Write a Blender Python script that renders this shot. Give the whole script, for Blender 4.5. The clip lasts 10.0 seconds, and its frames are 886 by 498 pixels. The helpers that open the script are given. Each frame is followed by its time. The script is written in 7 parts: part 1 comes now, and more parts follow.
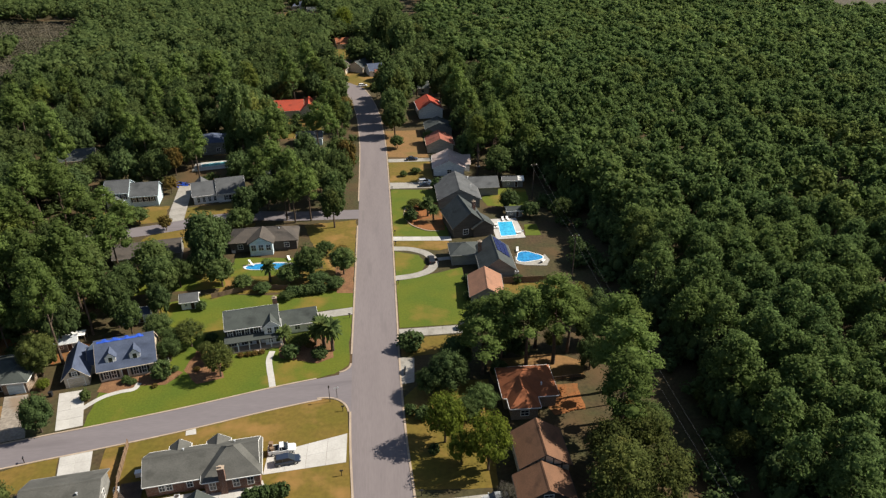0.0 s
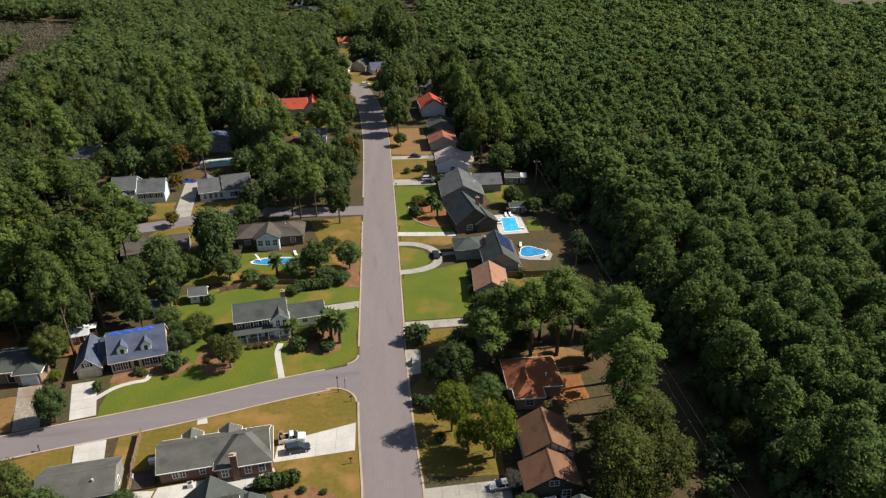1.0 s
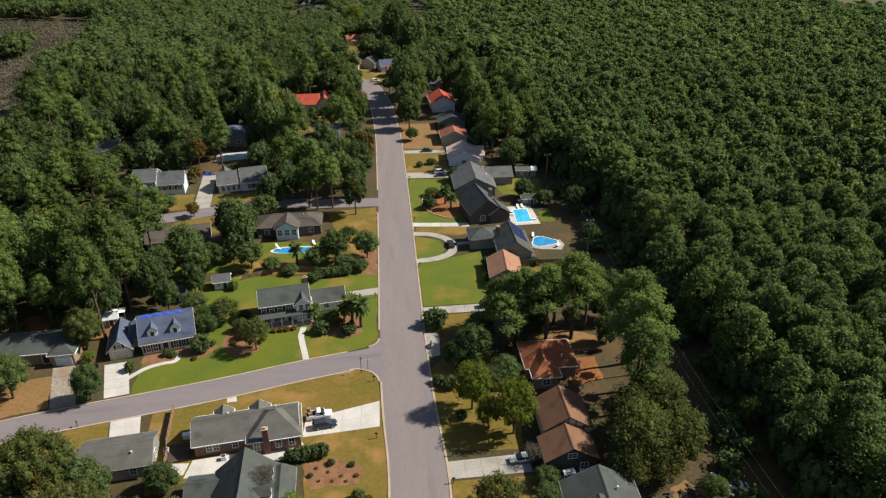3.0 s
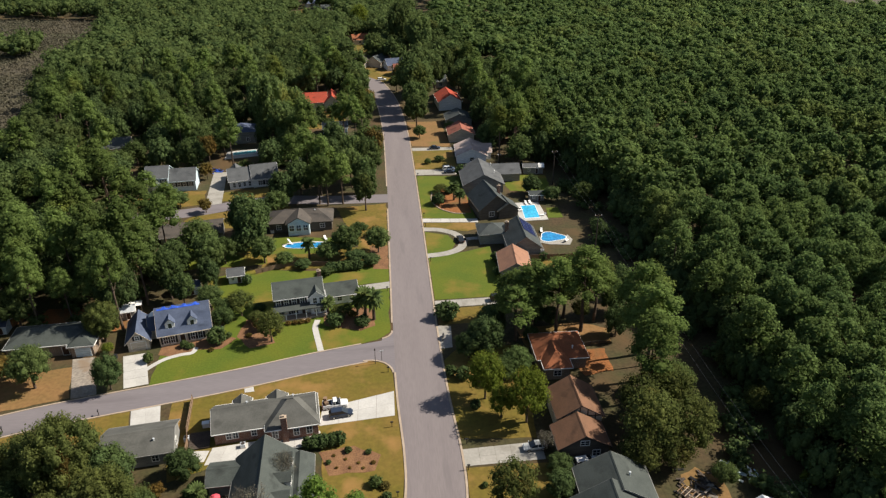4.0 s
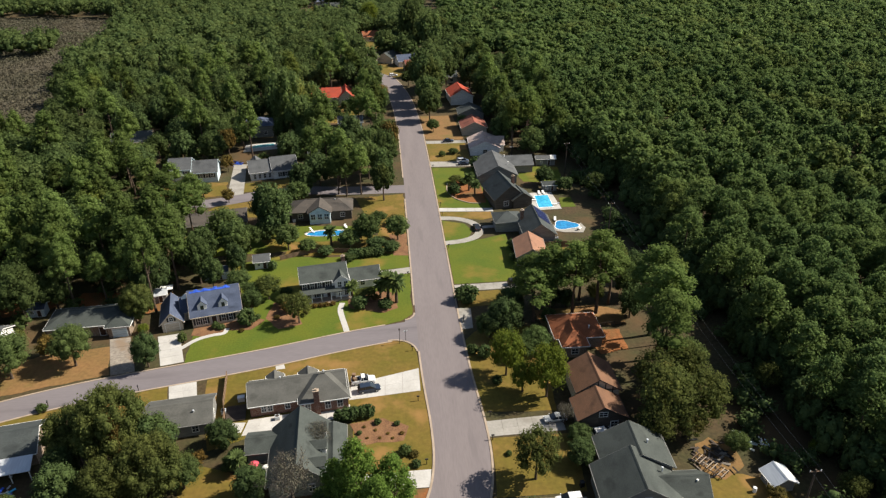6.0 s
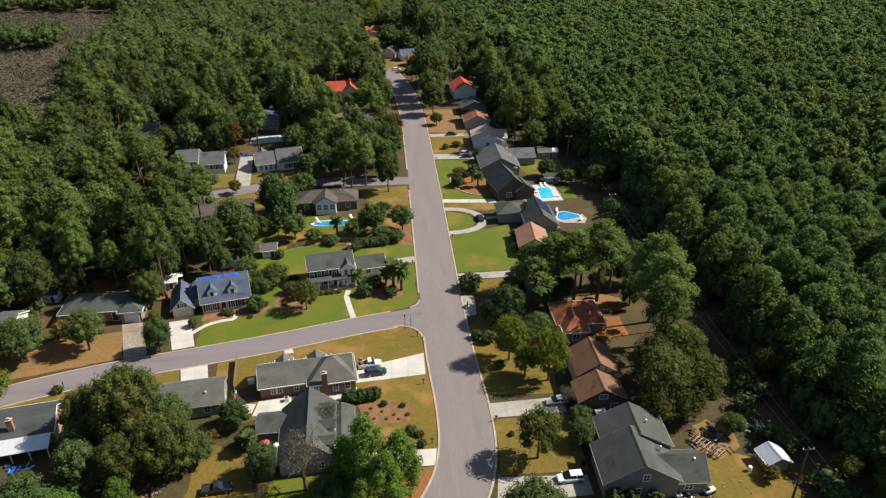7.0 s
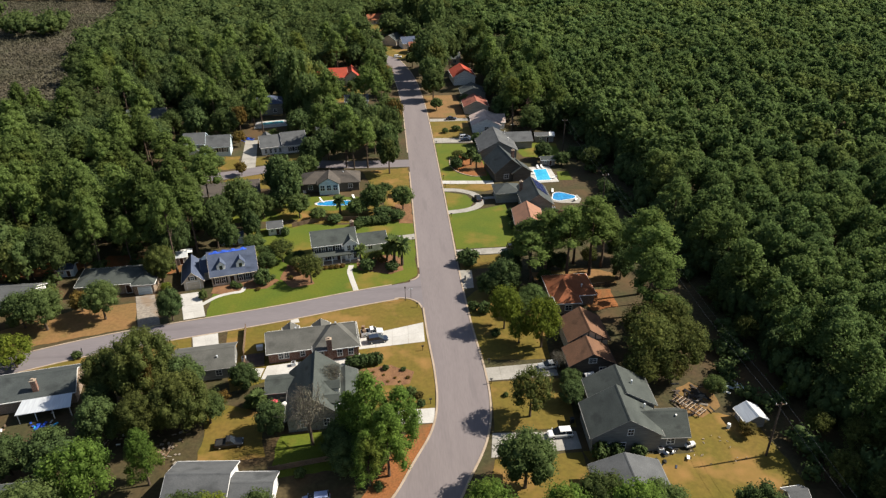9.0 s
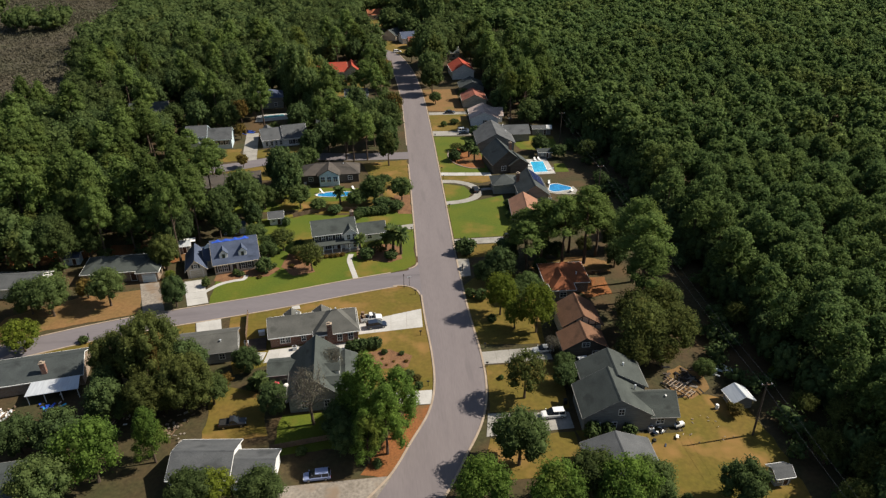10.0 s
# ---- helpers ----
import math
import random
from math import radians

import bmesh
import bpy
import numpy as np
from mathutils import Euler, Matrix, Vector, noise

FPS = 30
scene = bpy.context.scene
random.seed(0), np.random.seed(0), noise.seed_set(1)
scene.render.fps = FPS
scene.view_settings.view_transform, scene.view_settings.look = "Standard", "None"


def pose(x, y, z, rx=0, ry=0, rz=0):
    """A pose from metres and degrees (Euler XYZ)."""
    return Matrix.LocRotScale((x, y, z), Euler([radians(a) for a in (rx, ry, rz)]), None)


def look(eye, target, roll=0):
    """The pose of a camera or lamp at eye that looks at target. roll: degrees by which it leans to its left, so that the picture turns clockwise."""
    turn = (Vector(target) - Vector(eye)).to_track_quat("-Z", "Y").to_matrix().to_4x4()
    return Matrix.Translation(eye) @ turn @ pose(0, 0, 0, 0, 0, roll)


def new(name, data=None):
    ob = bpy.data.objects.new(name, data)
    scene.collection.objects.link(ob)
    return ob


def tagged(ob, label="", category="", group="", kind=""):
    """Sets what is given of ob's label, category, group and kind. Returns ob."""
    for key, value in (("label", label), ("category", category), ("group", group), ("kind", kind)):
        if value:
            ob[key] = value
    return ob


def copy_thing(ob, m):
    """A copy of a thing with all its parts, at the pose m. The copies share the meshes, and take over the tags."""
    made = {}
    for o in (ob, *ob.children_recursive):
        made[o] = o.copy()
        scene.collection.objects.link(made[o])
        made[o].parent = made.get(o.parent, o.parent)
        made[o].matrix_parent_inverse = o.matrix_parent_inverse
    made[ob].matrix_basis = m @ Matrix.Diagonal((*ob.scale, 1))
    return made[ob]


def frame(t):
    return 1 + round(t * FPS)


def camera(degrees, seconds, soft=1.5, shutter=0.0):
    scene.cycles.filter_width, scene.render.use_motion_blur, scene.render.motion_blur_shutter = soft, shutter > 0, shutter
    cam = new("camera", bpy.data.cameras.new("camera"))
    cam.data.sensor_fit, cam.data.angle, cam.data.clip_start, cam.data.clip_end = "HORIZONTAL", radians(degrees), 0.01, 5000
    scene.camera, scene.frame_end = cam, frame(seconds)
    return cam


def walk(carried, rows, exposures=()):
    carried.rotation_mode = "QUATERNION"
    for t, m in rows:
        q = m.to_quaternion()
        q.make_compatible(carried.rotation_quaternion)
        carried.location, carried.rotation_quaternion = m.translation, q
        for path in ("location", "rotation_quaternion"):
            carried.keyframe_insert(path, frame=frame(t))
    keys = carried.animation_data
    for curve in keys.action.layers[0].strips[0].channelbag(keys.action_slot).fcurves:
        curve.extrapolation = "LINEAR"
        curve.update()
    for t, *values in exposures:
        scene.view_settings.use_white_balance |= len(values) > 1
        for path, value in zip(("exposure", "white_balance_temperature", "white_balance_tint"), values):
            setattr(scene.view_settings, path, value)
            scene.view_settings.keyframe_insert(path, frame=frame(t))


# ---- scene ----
cam = camera(65.8, 10.0, 1.3)
PATH = [
    (0, (4.053, -1.482, 84.582), (4.208, 0.283, 83.654), -0.4),
    (0.5, (3.332, -2.749, 84.55), (3.488, -0.984, 83.622), -0.3),
    (1, (2.566, -4.068, 84.541), (2.722, -2.303, 83.613), -0.4),
    (1.5, (1.699, -5.398, 84.524), (1.854, -3.633, 83.596), -0.4),
    (2, (0.739, -6.742, 84.497), (0.894, -4.977, 83.569), -0.3),
    (3.5, (-2.795, -10.663, 84.349), (-2.644, -8.897, 83.421), -0.4),
    (4, (-4.087, -11.978, 84.334), (-3.938, -10.213, 83.407), -0.4),
    (4.5, (-5.464, -13.347, 84.31), (-5.317, -11.582, 83.382), -0.4),
    (5, (-6.664, -14.81, 84.315), (-6.519, -13.044, 83.387), -0.5),
    (6.5, (-9.006, -20.135, 84.35), (-8.87, -18.371, 83.416), -0.6),
    (7, (-9.468, -22.018, 84.357), (-9.333, -20.258, 83.418), -0.5),
    (7.5, (-9.703, -24.048, 84.389), (-9.569, -22.29, 83.444), -0.5),
    (8, (-9.746, -26.012, 84.445), (-9.612, -24.257, 83.494), -0.5),
    (8.5, (-9.665, -27.937, 84.479), (-9.533, -26.185, 83.523), -0.5),
    (9, (-9.572, -29.911, 84.499), (-9.441, -28.162, 83.537), -0.5),
    (9.5, (-9.441, -31.905, 84.505), (-9.311, -30.158, 83.539), -0.5),
    (10, (-9.316, -33.927, 84.508), (-9.186, -32.183, 83.538), -0.5),
]
walk(cam, [(t, look(eye, target, roll)) for t, eye, target, roll in PATH], [(0, 0.70, 7000, 8), (4.5, 0.72, 7000, 8), (6.4, 0.82, 7000, 8), (9, 0.84, 7000, 8), (9.6, 0.80, 7000, 8), (10, 0.52, 7000, 8)])

# ---- light ----
SUN = Vector((0.985, 0.12, 0.93)).normalized()
world = bpy.data.worlds.new("sky")
scene.world = world
world.use_nodes = True
sky = world.node_tree.nodes.new("ShaderNodeTexSky")
sky.sky_type, sky.sun_disc = "NISHITA", False
sky.sun_elevation, sky.sun_rotation = math.asin(SUN.z), math.atan2(SUN.x, SUN.y)
back = world.node_tree.nodes["Background"]
back.inputs["Strength"].default_value = 0.066
world.node_tree.links.new(sky.outputs["Color"], back.inputs["Color"])
sun = bpy.data.lights.new("sun", "SUN")
sun.energy, sun.angle, sun.color = 5.0, radians(0.53), (1.0, 0.94, 0.85)
new("sun", sun).matrix_world = look(SUN * 300, (0, 0, 0))


# ---- materials ----
def material(name, c1, c2, scale=1.0, rough=0.85, fine=None, bump=0.0, stretch=(1, 1, 1), per_object=0.0, per_island=0.0,
             wear=None, wear_scale=0.08, wear_from=0.52, metallic=0.0, specular=0.3, translucent=0.0, world_space=True, depth=0.4):
    """A surface of two colours mixed by a broad noise, with fine grain, wear of a third colour and relief."""
    m = bpy.data.materials.new(name)
    m.use_nodes = True
    nodes, links = m.node_tree.nodes, m.node_tree.links
    bsdf = nodes["Principled BSDF"]
    bsdf.inputs["Roughness"].default_value, bsdf.inputs["Metallic"].default_value = rough, metallic
    bsdf.inputs["Specular IOR Level"].default_value = specular
    if world_space:
        place = nodes.new("ShaderNodeNewGeometry").outputs["Position"]
    else:
        place = nodes.new("ShaderNodeTexCoord").outputs["Object"]
    mapping = nodes.new("ShaderNodeMapping")
    mapping.inputs["Scale"].default_value = stretch
    links.new(place, mapping.inputs["Vector"])

    def grain(size, detail=3.0):
        n = nodes.new("ShaderNodeTexNoise")
        n.inputs["Scale"].default_value, n.inputs["Detail"].default_value = size, detail
        links.new(mapping.outputs["Vector"], n.inputs["Vector"])
        return n.outputs["Fac"]

    def blend(fac, a, b, kind="MIX"):
        n = nodes.new("ShaderNodeMix")
        n.data_type, n.blend_type = "RGBA", kind
        for socket, value in ((n.inputs[0], fac), (n.inputs[6], a), (n.inputs[7], b)):
            if isinstance(value, (tuple, float, int)):
                socket.default_value = value if not isinstance(value, tuple) else (*value, 1)
            else:
                links.new(value, socket)
        return n.outputs[2]

    def ramp(fac, a, b):
        n = nodes.new("ShaderNodeMapRange")
        n.inputs["From Min"].default_value, n.inputs["From Max"].default_value = a, b
        links.new(fac, n.inputs["Value"])
        return n.outputs["Result"]

    broad = grain(scale)
    colour = blend(ramp(broad, 0.32, 0.68), c1, c2)
    if fine:
        colour = blend(depth, colour, blend(ramp(grain(fine, 4), 0.3, 0.7), (0.35, 0.35, 0.35), (1.65, 1.65, 1.65)), "MULTIPLY")
    if wear:
        colour = blend(ramp(grain(wear_scale, 5), wear_from, wear_from + 0.14), colour, wear)
    for amount, source in ((per_object, "ShaderNodeObjectInfo"), (per_island, "ShaderNodeNewGeometry")):
        if amount:
            n = nodes.new(source)
            r = n.outputs["Random"] if source == "ShaderNodeObjectInfo" else n.outputs["Random Per Island"]
            low, high = 1 - amount, 1 + amount
            colour = blend(1.0, colour, blend(r, (low, low, low), (high, high, high)), "MULTIPLY")
    links.new(colour, bsdf.inputs["Base Color"])
    if bump:
        b = nodes.new("ShaderNodeBump")
        b.inputs["Strength"].default_value, b.inputs["Distance"].default_value = 0.6, bump
        links.new(grain(fine or scale * 6), b.inputs["Height"])
        links.new(b.outputs["Normal"], bsdf.inputs["Normal"])
    if translucent:
        t = nodes.new("ShaderNodeBsdfTranslucent")
        mix = nodes.new("ShaderNodeMixShader")
        mix.inputs[0].default_value = translucent
        links.new(colour, t.inputs["Color"])
        links.new(bsdf.outputs[0], mix.inputs[1])
        links.new(t.outputs[0], mix.inputs[2])
        links.new(mix.outputs[0], nodes["Material Output"].inputs["Surface"])
    return m


def bricks(name, c1, c2, mortar):
    m = material(name, c1, c2, 0.6, 0.9, world_space=False)
    nodes, links = m.node_tree.nodes, m.node_tree.links
    bsdf = nodes["Principled BSDF"]
    old = bsdf.inputs["Base Color"].links[0].from_socket
    tex = nodes.new("ShaderNodeTexBrick")
    tex.inputs["Scale"].default_value = 1.0
    for key, value in (("Brick Width", 0.22), ("Row Height", 0.075), ("Mortar Size", 0.01)):
        tex.inputs[key].default_value = value
    tex.inputs["Mortar"].default_value = (*mortar, 1)
    place = nodes.new("ShaderNodeTexCoord")
    turn = nodes.new("ShaderNodeMapping")
    turn.inputs["Rotation"].default_value = (radians(90), 0, radians(20))
    links.new(place.outputs["Object"], turn.inputs["Vector"])
    links.new(turn.outputs["Vector"], tex.inputs["Vector"])
    links.new(old, tex.inputs["Color1"])
    links.new(old, tex.inputs["Color2"])
    links.new(tex.outputs["Color"], bsdf.inputs["Base Color"])
    return m


def glassy(name, colour, rough=0.08):
    m = material(name, colour, colour, 1.0, rough, specular=0.6)
    return m


M = {}
M["litter"] = material("forest_floor", (0.060, 0.040, 0.020), (0.042, 0.042, 0.016), 0.15, 0.95, fine=1.4, bump=0.1, wear=(0.085, 0.052, 0.024), wear_scale=0.06, wear_from=0.53)
M["asphalt"] = material("road_asphalt", (0.172, 0.150, 0.155), (0.154, 0.134, 0.140), 0.35, 0.9, fine=5.0, stretch=(1, 0.10, 1), bump=0.01, wear=(0.138, 0.121, 0.127), wear_scale=0.45, wear_from=0.58, depth=0.10)
M["asphalt_side"] = material("side_asphalt", (0.160, 0.144, 0.156), (0.143, 0.128, 0.140), 0.4, 0.9, fine=5.0, stretch=(0.12, 1, 1), bump=0.01, wear=(0.120, 0.108, 0.119), wear_scale=0.4, wear_from=0.6, depth=0.10)
M["kerb"] = material("kerb_concrete", (0.36, 0.29, 0.23), (0.28, 0.22, 0.17), 0.5, 0.9, fine=4.0, depth=0.12)
M["concrete"] = material("pale_concrete", (0.44, 0.43, 0.42), (0.36, 0.35, 0.335), 0.25, 0.85, fine=3.0, bump=0.01, per_object=0.05, depth=0.12)
M["worn_concrete"] = material("worn_concrete", (0.30, 0.285, 0.265), (0.24, 0.23, 0.21), 0.3, 0.9, fine=2.0, wear=(0.19, 0.175, 0.155), wear_scale=0.3, wear_from=0.58, depth=0.15)
M["bare_earth"] = material("bare_orange_earth", (0.20, 0.108, 0.045), (0.155, 0.095, 0.036), 0.15, 0.95, fine=1.4, bump=0.04, depth=0.26, wear=(0.13, 0.10, 0.03), wear_scale=0.12, wear_from=0.56)
M["old_concrete"] = material("stained_concrete", (0.25, 0.22, 0.19), (0.19, 0.165, 0.14), 0.3, 0.9, fine=2.0, wear=(0.20, 0.15, 0.11), wear_scale=0.25)
M["lawn"] = material("green_lawn", (0.062, 0.094, 0.008), (0.090, 0.106, 0.009), 0.12, 0.95, fine=2.5, bump=0.05, depth=0.22, wear=(0.165, 0.115, 0.022), wear_scale=0.09, wear_from=0.55)
M["tan_lawn"] = material("dry_lawn", (0.140, 0.092, 0.020), (0.104, 0.085, 0.012), 0.14, 0.95, fine=1.2, bump=0.05, depth=0.24, wear=(0.22, 0.125, 0.04), wear_scale=0.12, wear_from=0.54)
M["straw"] = material("pine_straw", (0.23, 0.088, 0.030), (0.175, 0.072, 0.026), 0.2, 0.95, fine=3.0, bump=0.05, wear=(0.13, 0.075, 0.03), wear_scale=0.2)
M["mulch"] = material("bark_mulch", (0.13, 0.065, 0.035), (0.19, 0.10, 0.05), 0.5, 0.95, fine=4.0, bump=0.05)
M["bark"] = material("tree_bark", (0.10, 0.07, 0.05), (0.06, 0.045, 0.035), 1.5, 0.95, fine=8.0, bump=0.05)
# fine mottling in the leaf colours stands in for shaded gaps between tufts
M["pine"] = material("pine_needles", (0.138, 0.194, 0.062), (0.103, 0.162, 0.059), 0.05, 0.9, fine=1.5, bump=0.3, depth=0.5, per_object=0.15, per_island=0.28, translucent=0.58, specular=0.05, wear=(0.158, 0.196, 0.060), wear_scale=0.035, wear_from=0.57)
M["leaf"] = material("broad_leaves", (0.082, 0.123, 0.045), (0.103, 0.137, 0.047), 0.08, 0.9, fine=1.7, bump=0.25, depth=0.5, per_object=0.28, per_island=0.25, translucent=0.55, specular=0.06, wear=(0.140, 0.150, 0.040), wear_scale=0.06, wear_from=0.61)
M["dark_leaf"] = material("dark_evergreen_leaves", (0.056, 0.088, 0.034), (0.072, 0.104, 0.036), 0.2, 0.85, fine=2.4, bump=0.2, depth=0.3, per_object=0.2, per_island=0.25, translucent=0.35, specular=0.08)
M["autumn"] = material("turning_leaves", (0.135, 0.085, 0.024), (0.10, 0.085, 0.026), 0.2, 0.85, fine=2.4, bump=0.2, depth=0.3, per_object=0.25, per_island=0.3, translucent=0.35, specular=0.08)
M["light_leaf"] = material("light_green_leaves", (0.150, 0.180, 0.026), (0.118, 0.156, 0.028), 0.2, 0.85, fine=2.2, bump=0.2, depth=0.3, per_object=0.1, per_island=0.25, translucent=0.48, specular=0.06)
M["bright_pine"] = material("bright_green_needles", (0.140, 0.215, 0.044), (0.108, 0.180, 0.042), 0.15, 0.9, fine=2.0, bump=0.25, depth=0.5, per_object=0.15, per_island=0.3, translucent=0.58, specular=0.05, wear=(0.165, 0.200, 0.045), wear_scale=0.12, wear_from=0.58)
M["yard_pine"] = material("yard_pine_needles", (0.128, 0.176, 0.050), (0.098, 0.148, 0.046), 0.05, 0.9, fine=1.5, bump=0.3, depth=0.5, per_object=0.3, per_island=0.22, translucent=0.55, specular=0.05, wear=(0.125, 0.150, 0.036), wear_scale=0.05, wear_from=0.56)
M["grey_leaf"] = material("grey_green_leaves", (0.150, 0.140, 0.105), (0.105, 0.100, 0.072), 0.6, 0.9, per_island=0.3, translucent=0.3)
M["olive_leaf"] = material("dark_olive_leaves", (0.088, 0.112, 0.036), (0.114, 0.128, 0.038), 0.18, 0.88, fine=2.0, bump=0.25, depth=0.5, per_object=0.2, per_island=0.28, translucent=0.55, specular=0.08, wear=(0.120, 0.095, 0.028), wear_scale=0.12, wear_from=0.62)
M["bare"] = material("bare_twigs", (0.12, 0.10, 0.085), (0.075, 0.065, 0.055), 0.5, 0.9, per_island=0.3)
M["twigs"] = material("grey_brown_twigs", (0.110, 0.095, 0.068), (0.080, 0.078, 0.050), 0.02, 0.95, per_island=0.15, translucent=0.3)
M["reed"] = material("dry_brush", (0.072, 0.060, 0.042), (0.055, 0.050, 0.034), 0.03, 0.95, fine=0.6, bump=0.3, wear=(0.08, 0.085, 0.045), wear_scale=0.03, wear_from=0.56)
for key, a, b in (("roof_dark", (0.060, 0.070, 0.066), (0.042, 0.050, 0.048)), ("roof_grey", (0.094, 0.099, 0.106), (0.068, 0.073, 0.079)),
                  ("roof_blue", (0.074, 0.094, 0.148), (0.052, 0.068, 0.112)), ("roof_brown", (0.165, 0.084, 0.050), (0.125, 0.066, 0.040)),
                  ("roof_orange", (0.26, 0.088, 0.040), (0.20, 0.072, 0.034)), ("roof_salmon", (0.29, 0.15, 0.098), (0.235, 0.125, 0.085)), ("roof_red", (0.36, 0.055, 0.03), (0.28, 0.05, 0.03)),
                  ("roof_pink", (0.46, 0.36, 0.33), (0.38, 0.30, 0.27)), ("roof_taupe", (0.082, 0.070, 0.062), (0.058, 0.052, 0.048)),
                  ("roof_ash", (0.100, 0.100, 0.094), (0.074, 0.075, 0.070)), ("roof_rust", (0.26, 0.085, 0.06), (0.19, 0.07, 0.05)), ("roof_mid", (0.058, 0.068, 0.069), (0.042, 0.050, 0.052))):
    M[key] = material(key + "_shingle", a, b, 0.35, 0.9, fine=5.0, bump=0.02, stretch=(1, 1, 2.5), wear=tuple(v * 0.7 for v in b), wear_scale=0.3, wear_from=0.57, depth=0.25)
M["brick"] = bricks("red_brick", (0.20, 0.075, 0.045), (0.14, 0.055, 0.035), (0.28, 0.23, 0.2))
M["brick_tan"] = bricks("tan_brick", (0.22, 0.15, 0.10), (0.16, 0.11, 0.08), (0.3, 0.26, 0.22))
M["white_wall"] = material("white_siding", (0.72, 0.72, 0.72), (0.62, 0.62, 0.63), 0.6, 0.7, fine=3.0, stretch=(0.3, 0.3, 4))
M["blue_wall"] = material("pale_blue_siding", (0.50, 0.60, 0.66), (0.42, 0.52, 0.58), 0.6, 0.7, fine=3.0, stretch=(0.3, 0.3, 4))
M["cream_wall"] = material("cream_siding", (0.55, 0.47, 0.37), (0.46, 0.39, 0.31), 0.6, 0.75, fine=3.0, stretch=(0.3, 0.3, 4))
M["grey_wall"] = material("grey_siding", (0.22, 0.22, 0.21), (0.17, 0.17, 0.165), 0.6, 0.75, fine=3.0, stretch=(0.3, 0.3, 4))
M["dark_wall"] = material("dark_timber_siding", (0.10, 0.085, 0.07), (0.07, 0.06, 0.05), 0.6, 0.8, fine=3.0, stretch=(0.3, 0.3, 4))
M["trim"] = material("white_trim", (0.78, 0.78, 0.77), (0.70, 0.70, 0.69), 0.8, 0.6)
M["dark_trim"] = material("dark_trim", (0.05, 0.04, 0.035), (0.035, 0.03, 0.03), 0.8, 0.6)
M["shutter"] = material("black_shutter", (0.012, 0.014, 0.018), (0.02, 0.02, 0.024), 1.0, 0.5)
M["pane"] = glassy("window_glass", (0.02, 0.026, 0.035))
M["door"] = material("painted_door", (0.06, 0.03, 0.02), (0.05, 0.025, 0.02), 1.0, 0.5)
M["wood"] = material("weathered_wood", (0.20, 0.13, 0.085), (0.13, 0.09, 0.06), 0.8, 0.9, fine=6.0)
M["dark_wood"] = material("creosoted_wood", (0.07, 0.055, 0.045), (0.045, 0.035, 0.03), 0.8, 0.9, fine=6.0)
M["water"] = material("pool_water", (0.05, 0.42, 0.66), (0.03, 0.33, 0.58), 0.4, 0.06, fine=1.5, specular=0.6, bump=0.02)
M["pale_water"] = material("pale_pool_water", (0.20, 0.56, 0.60), (0.14, 0.48, 0.54), 0.4, 0.06, fine=1.5, specular=0.6, bump=0.02)
M["deep_water"] = material("deep_pool_water", (0.02, 0.25, 0.52), (0.02, 0.17, 0.40), 0.4, 0.06, fine=1.5, specular=0.6, bump=0.02)
M["tarp"] = material("blue_tarpaulin", (0.03, 0.10, 0.55), (0.025, 0.08, 0.44), 0.8, 0.45, fine=2.0, bump=0.05)
M["cable"] = material("power_cable", (0.10, 0.10, 0.10), (0.08, 0.08, 0.08), 1.0, 0.5)
M["metal"] = material("galvanised_metal", (0.60, 0.64, 0.68), (0.50, 0.53, 0.58), 1.0, 0.4, metallic=0.3, stretch=(4, 0.4, 1))
M["solar"] = material("solar_cells", (0.02, 0.03, 0.09), (0.03, 0.04, 0.12), 1.0, 0.15, specular=0.6)
M["rubber"] = material("tyre_rubber", (0.015, 0.015, 0.015), (0.02, 0.02, 0.02), 2.0, 0.8)
M["rim"] = material("alloy_rim", (0.5, 0.5, 0.5), (0.4, 0.4, 0.4), 2.0, 0.35, metallic=0.8)
M["lamp_white"] = material("lamp_lens", (0.7, 0.7, 0.68), (0.6, 0.6, 0.6), 2.0, 0.2)
M["lamp_red"] = material("tail_lens", (0.35, 0.015, 0.015), (0.3, 0.01, 0.01), 2.0, 0.25)
for key, c in (("white", (0.72, 0.73, 0.74)), ("navy", (0.02, 0.03, 0.055)), ("black", (0.018, 0.018, 0.02)), ("silver", (0.42, 0.44, 0.46)), ("blue", (0.24, 0.29, 0.48))):
    M["paint_" + key] = material("car_paint_" + key, c, tuple(v * 0.9 for v in c), 0.7, 0.3, specular=0.6)
M["cloth_pink"] = material("pink_canopy_cloth", (0.65, 0.08, 0.12), (0.55, 0.07, 0.1), 1.0, 0.8)


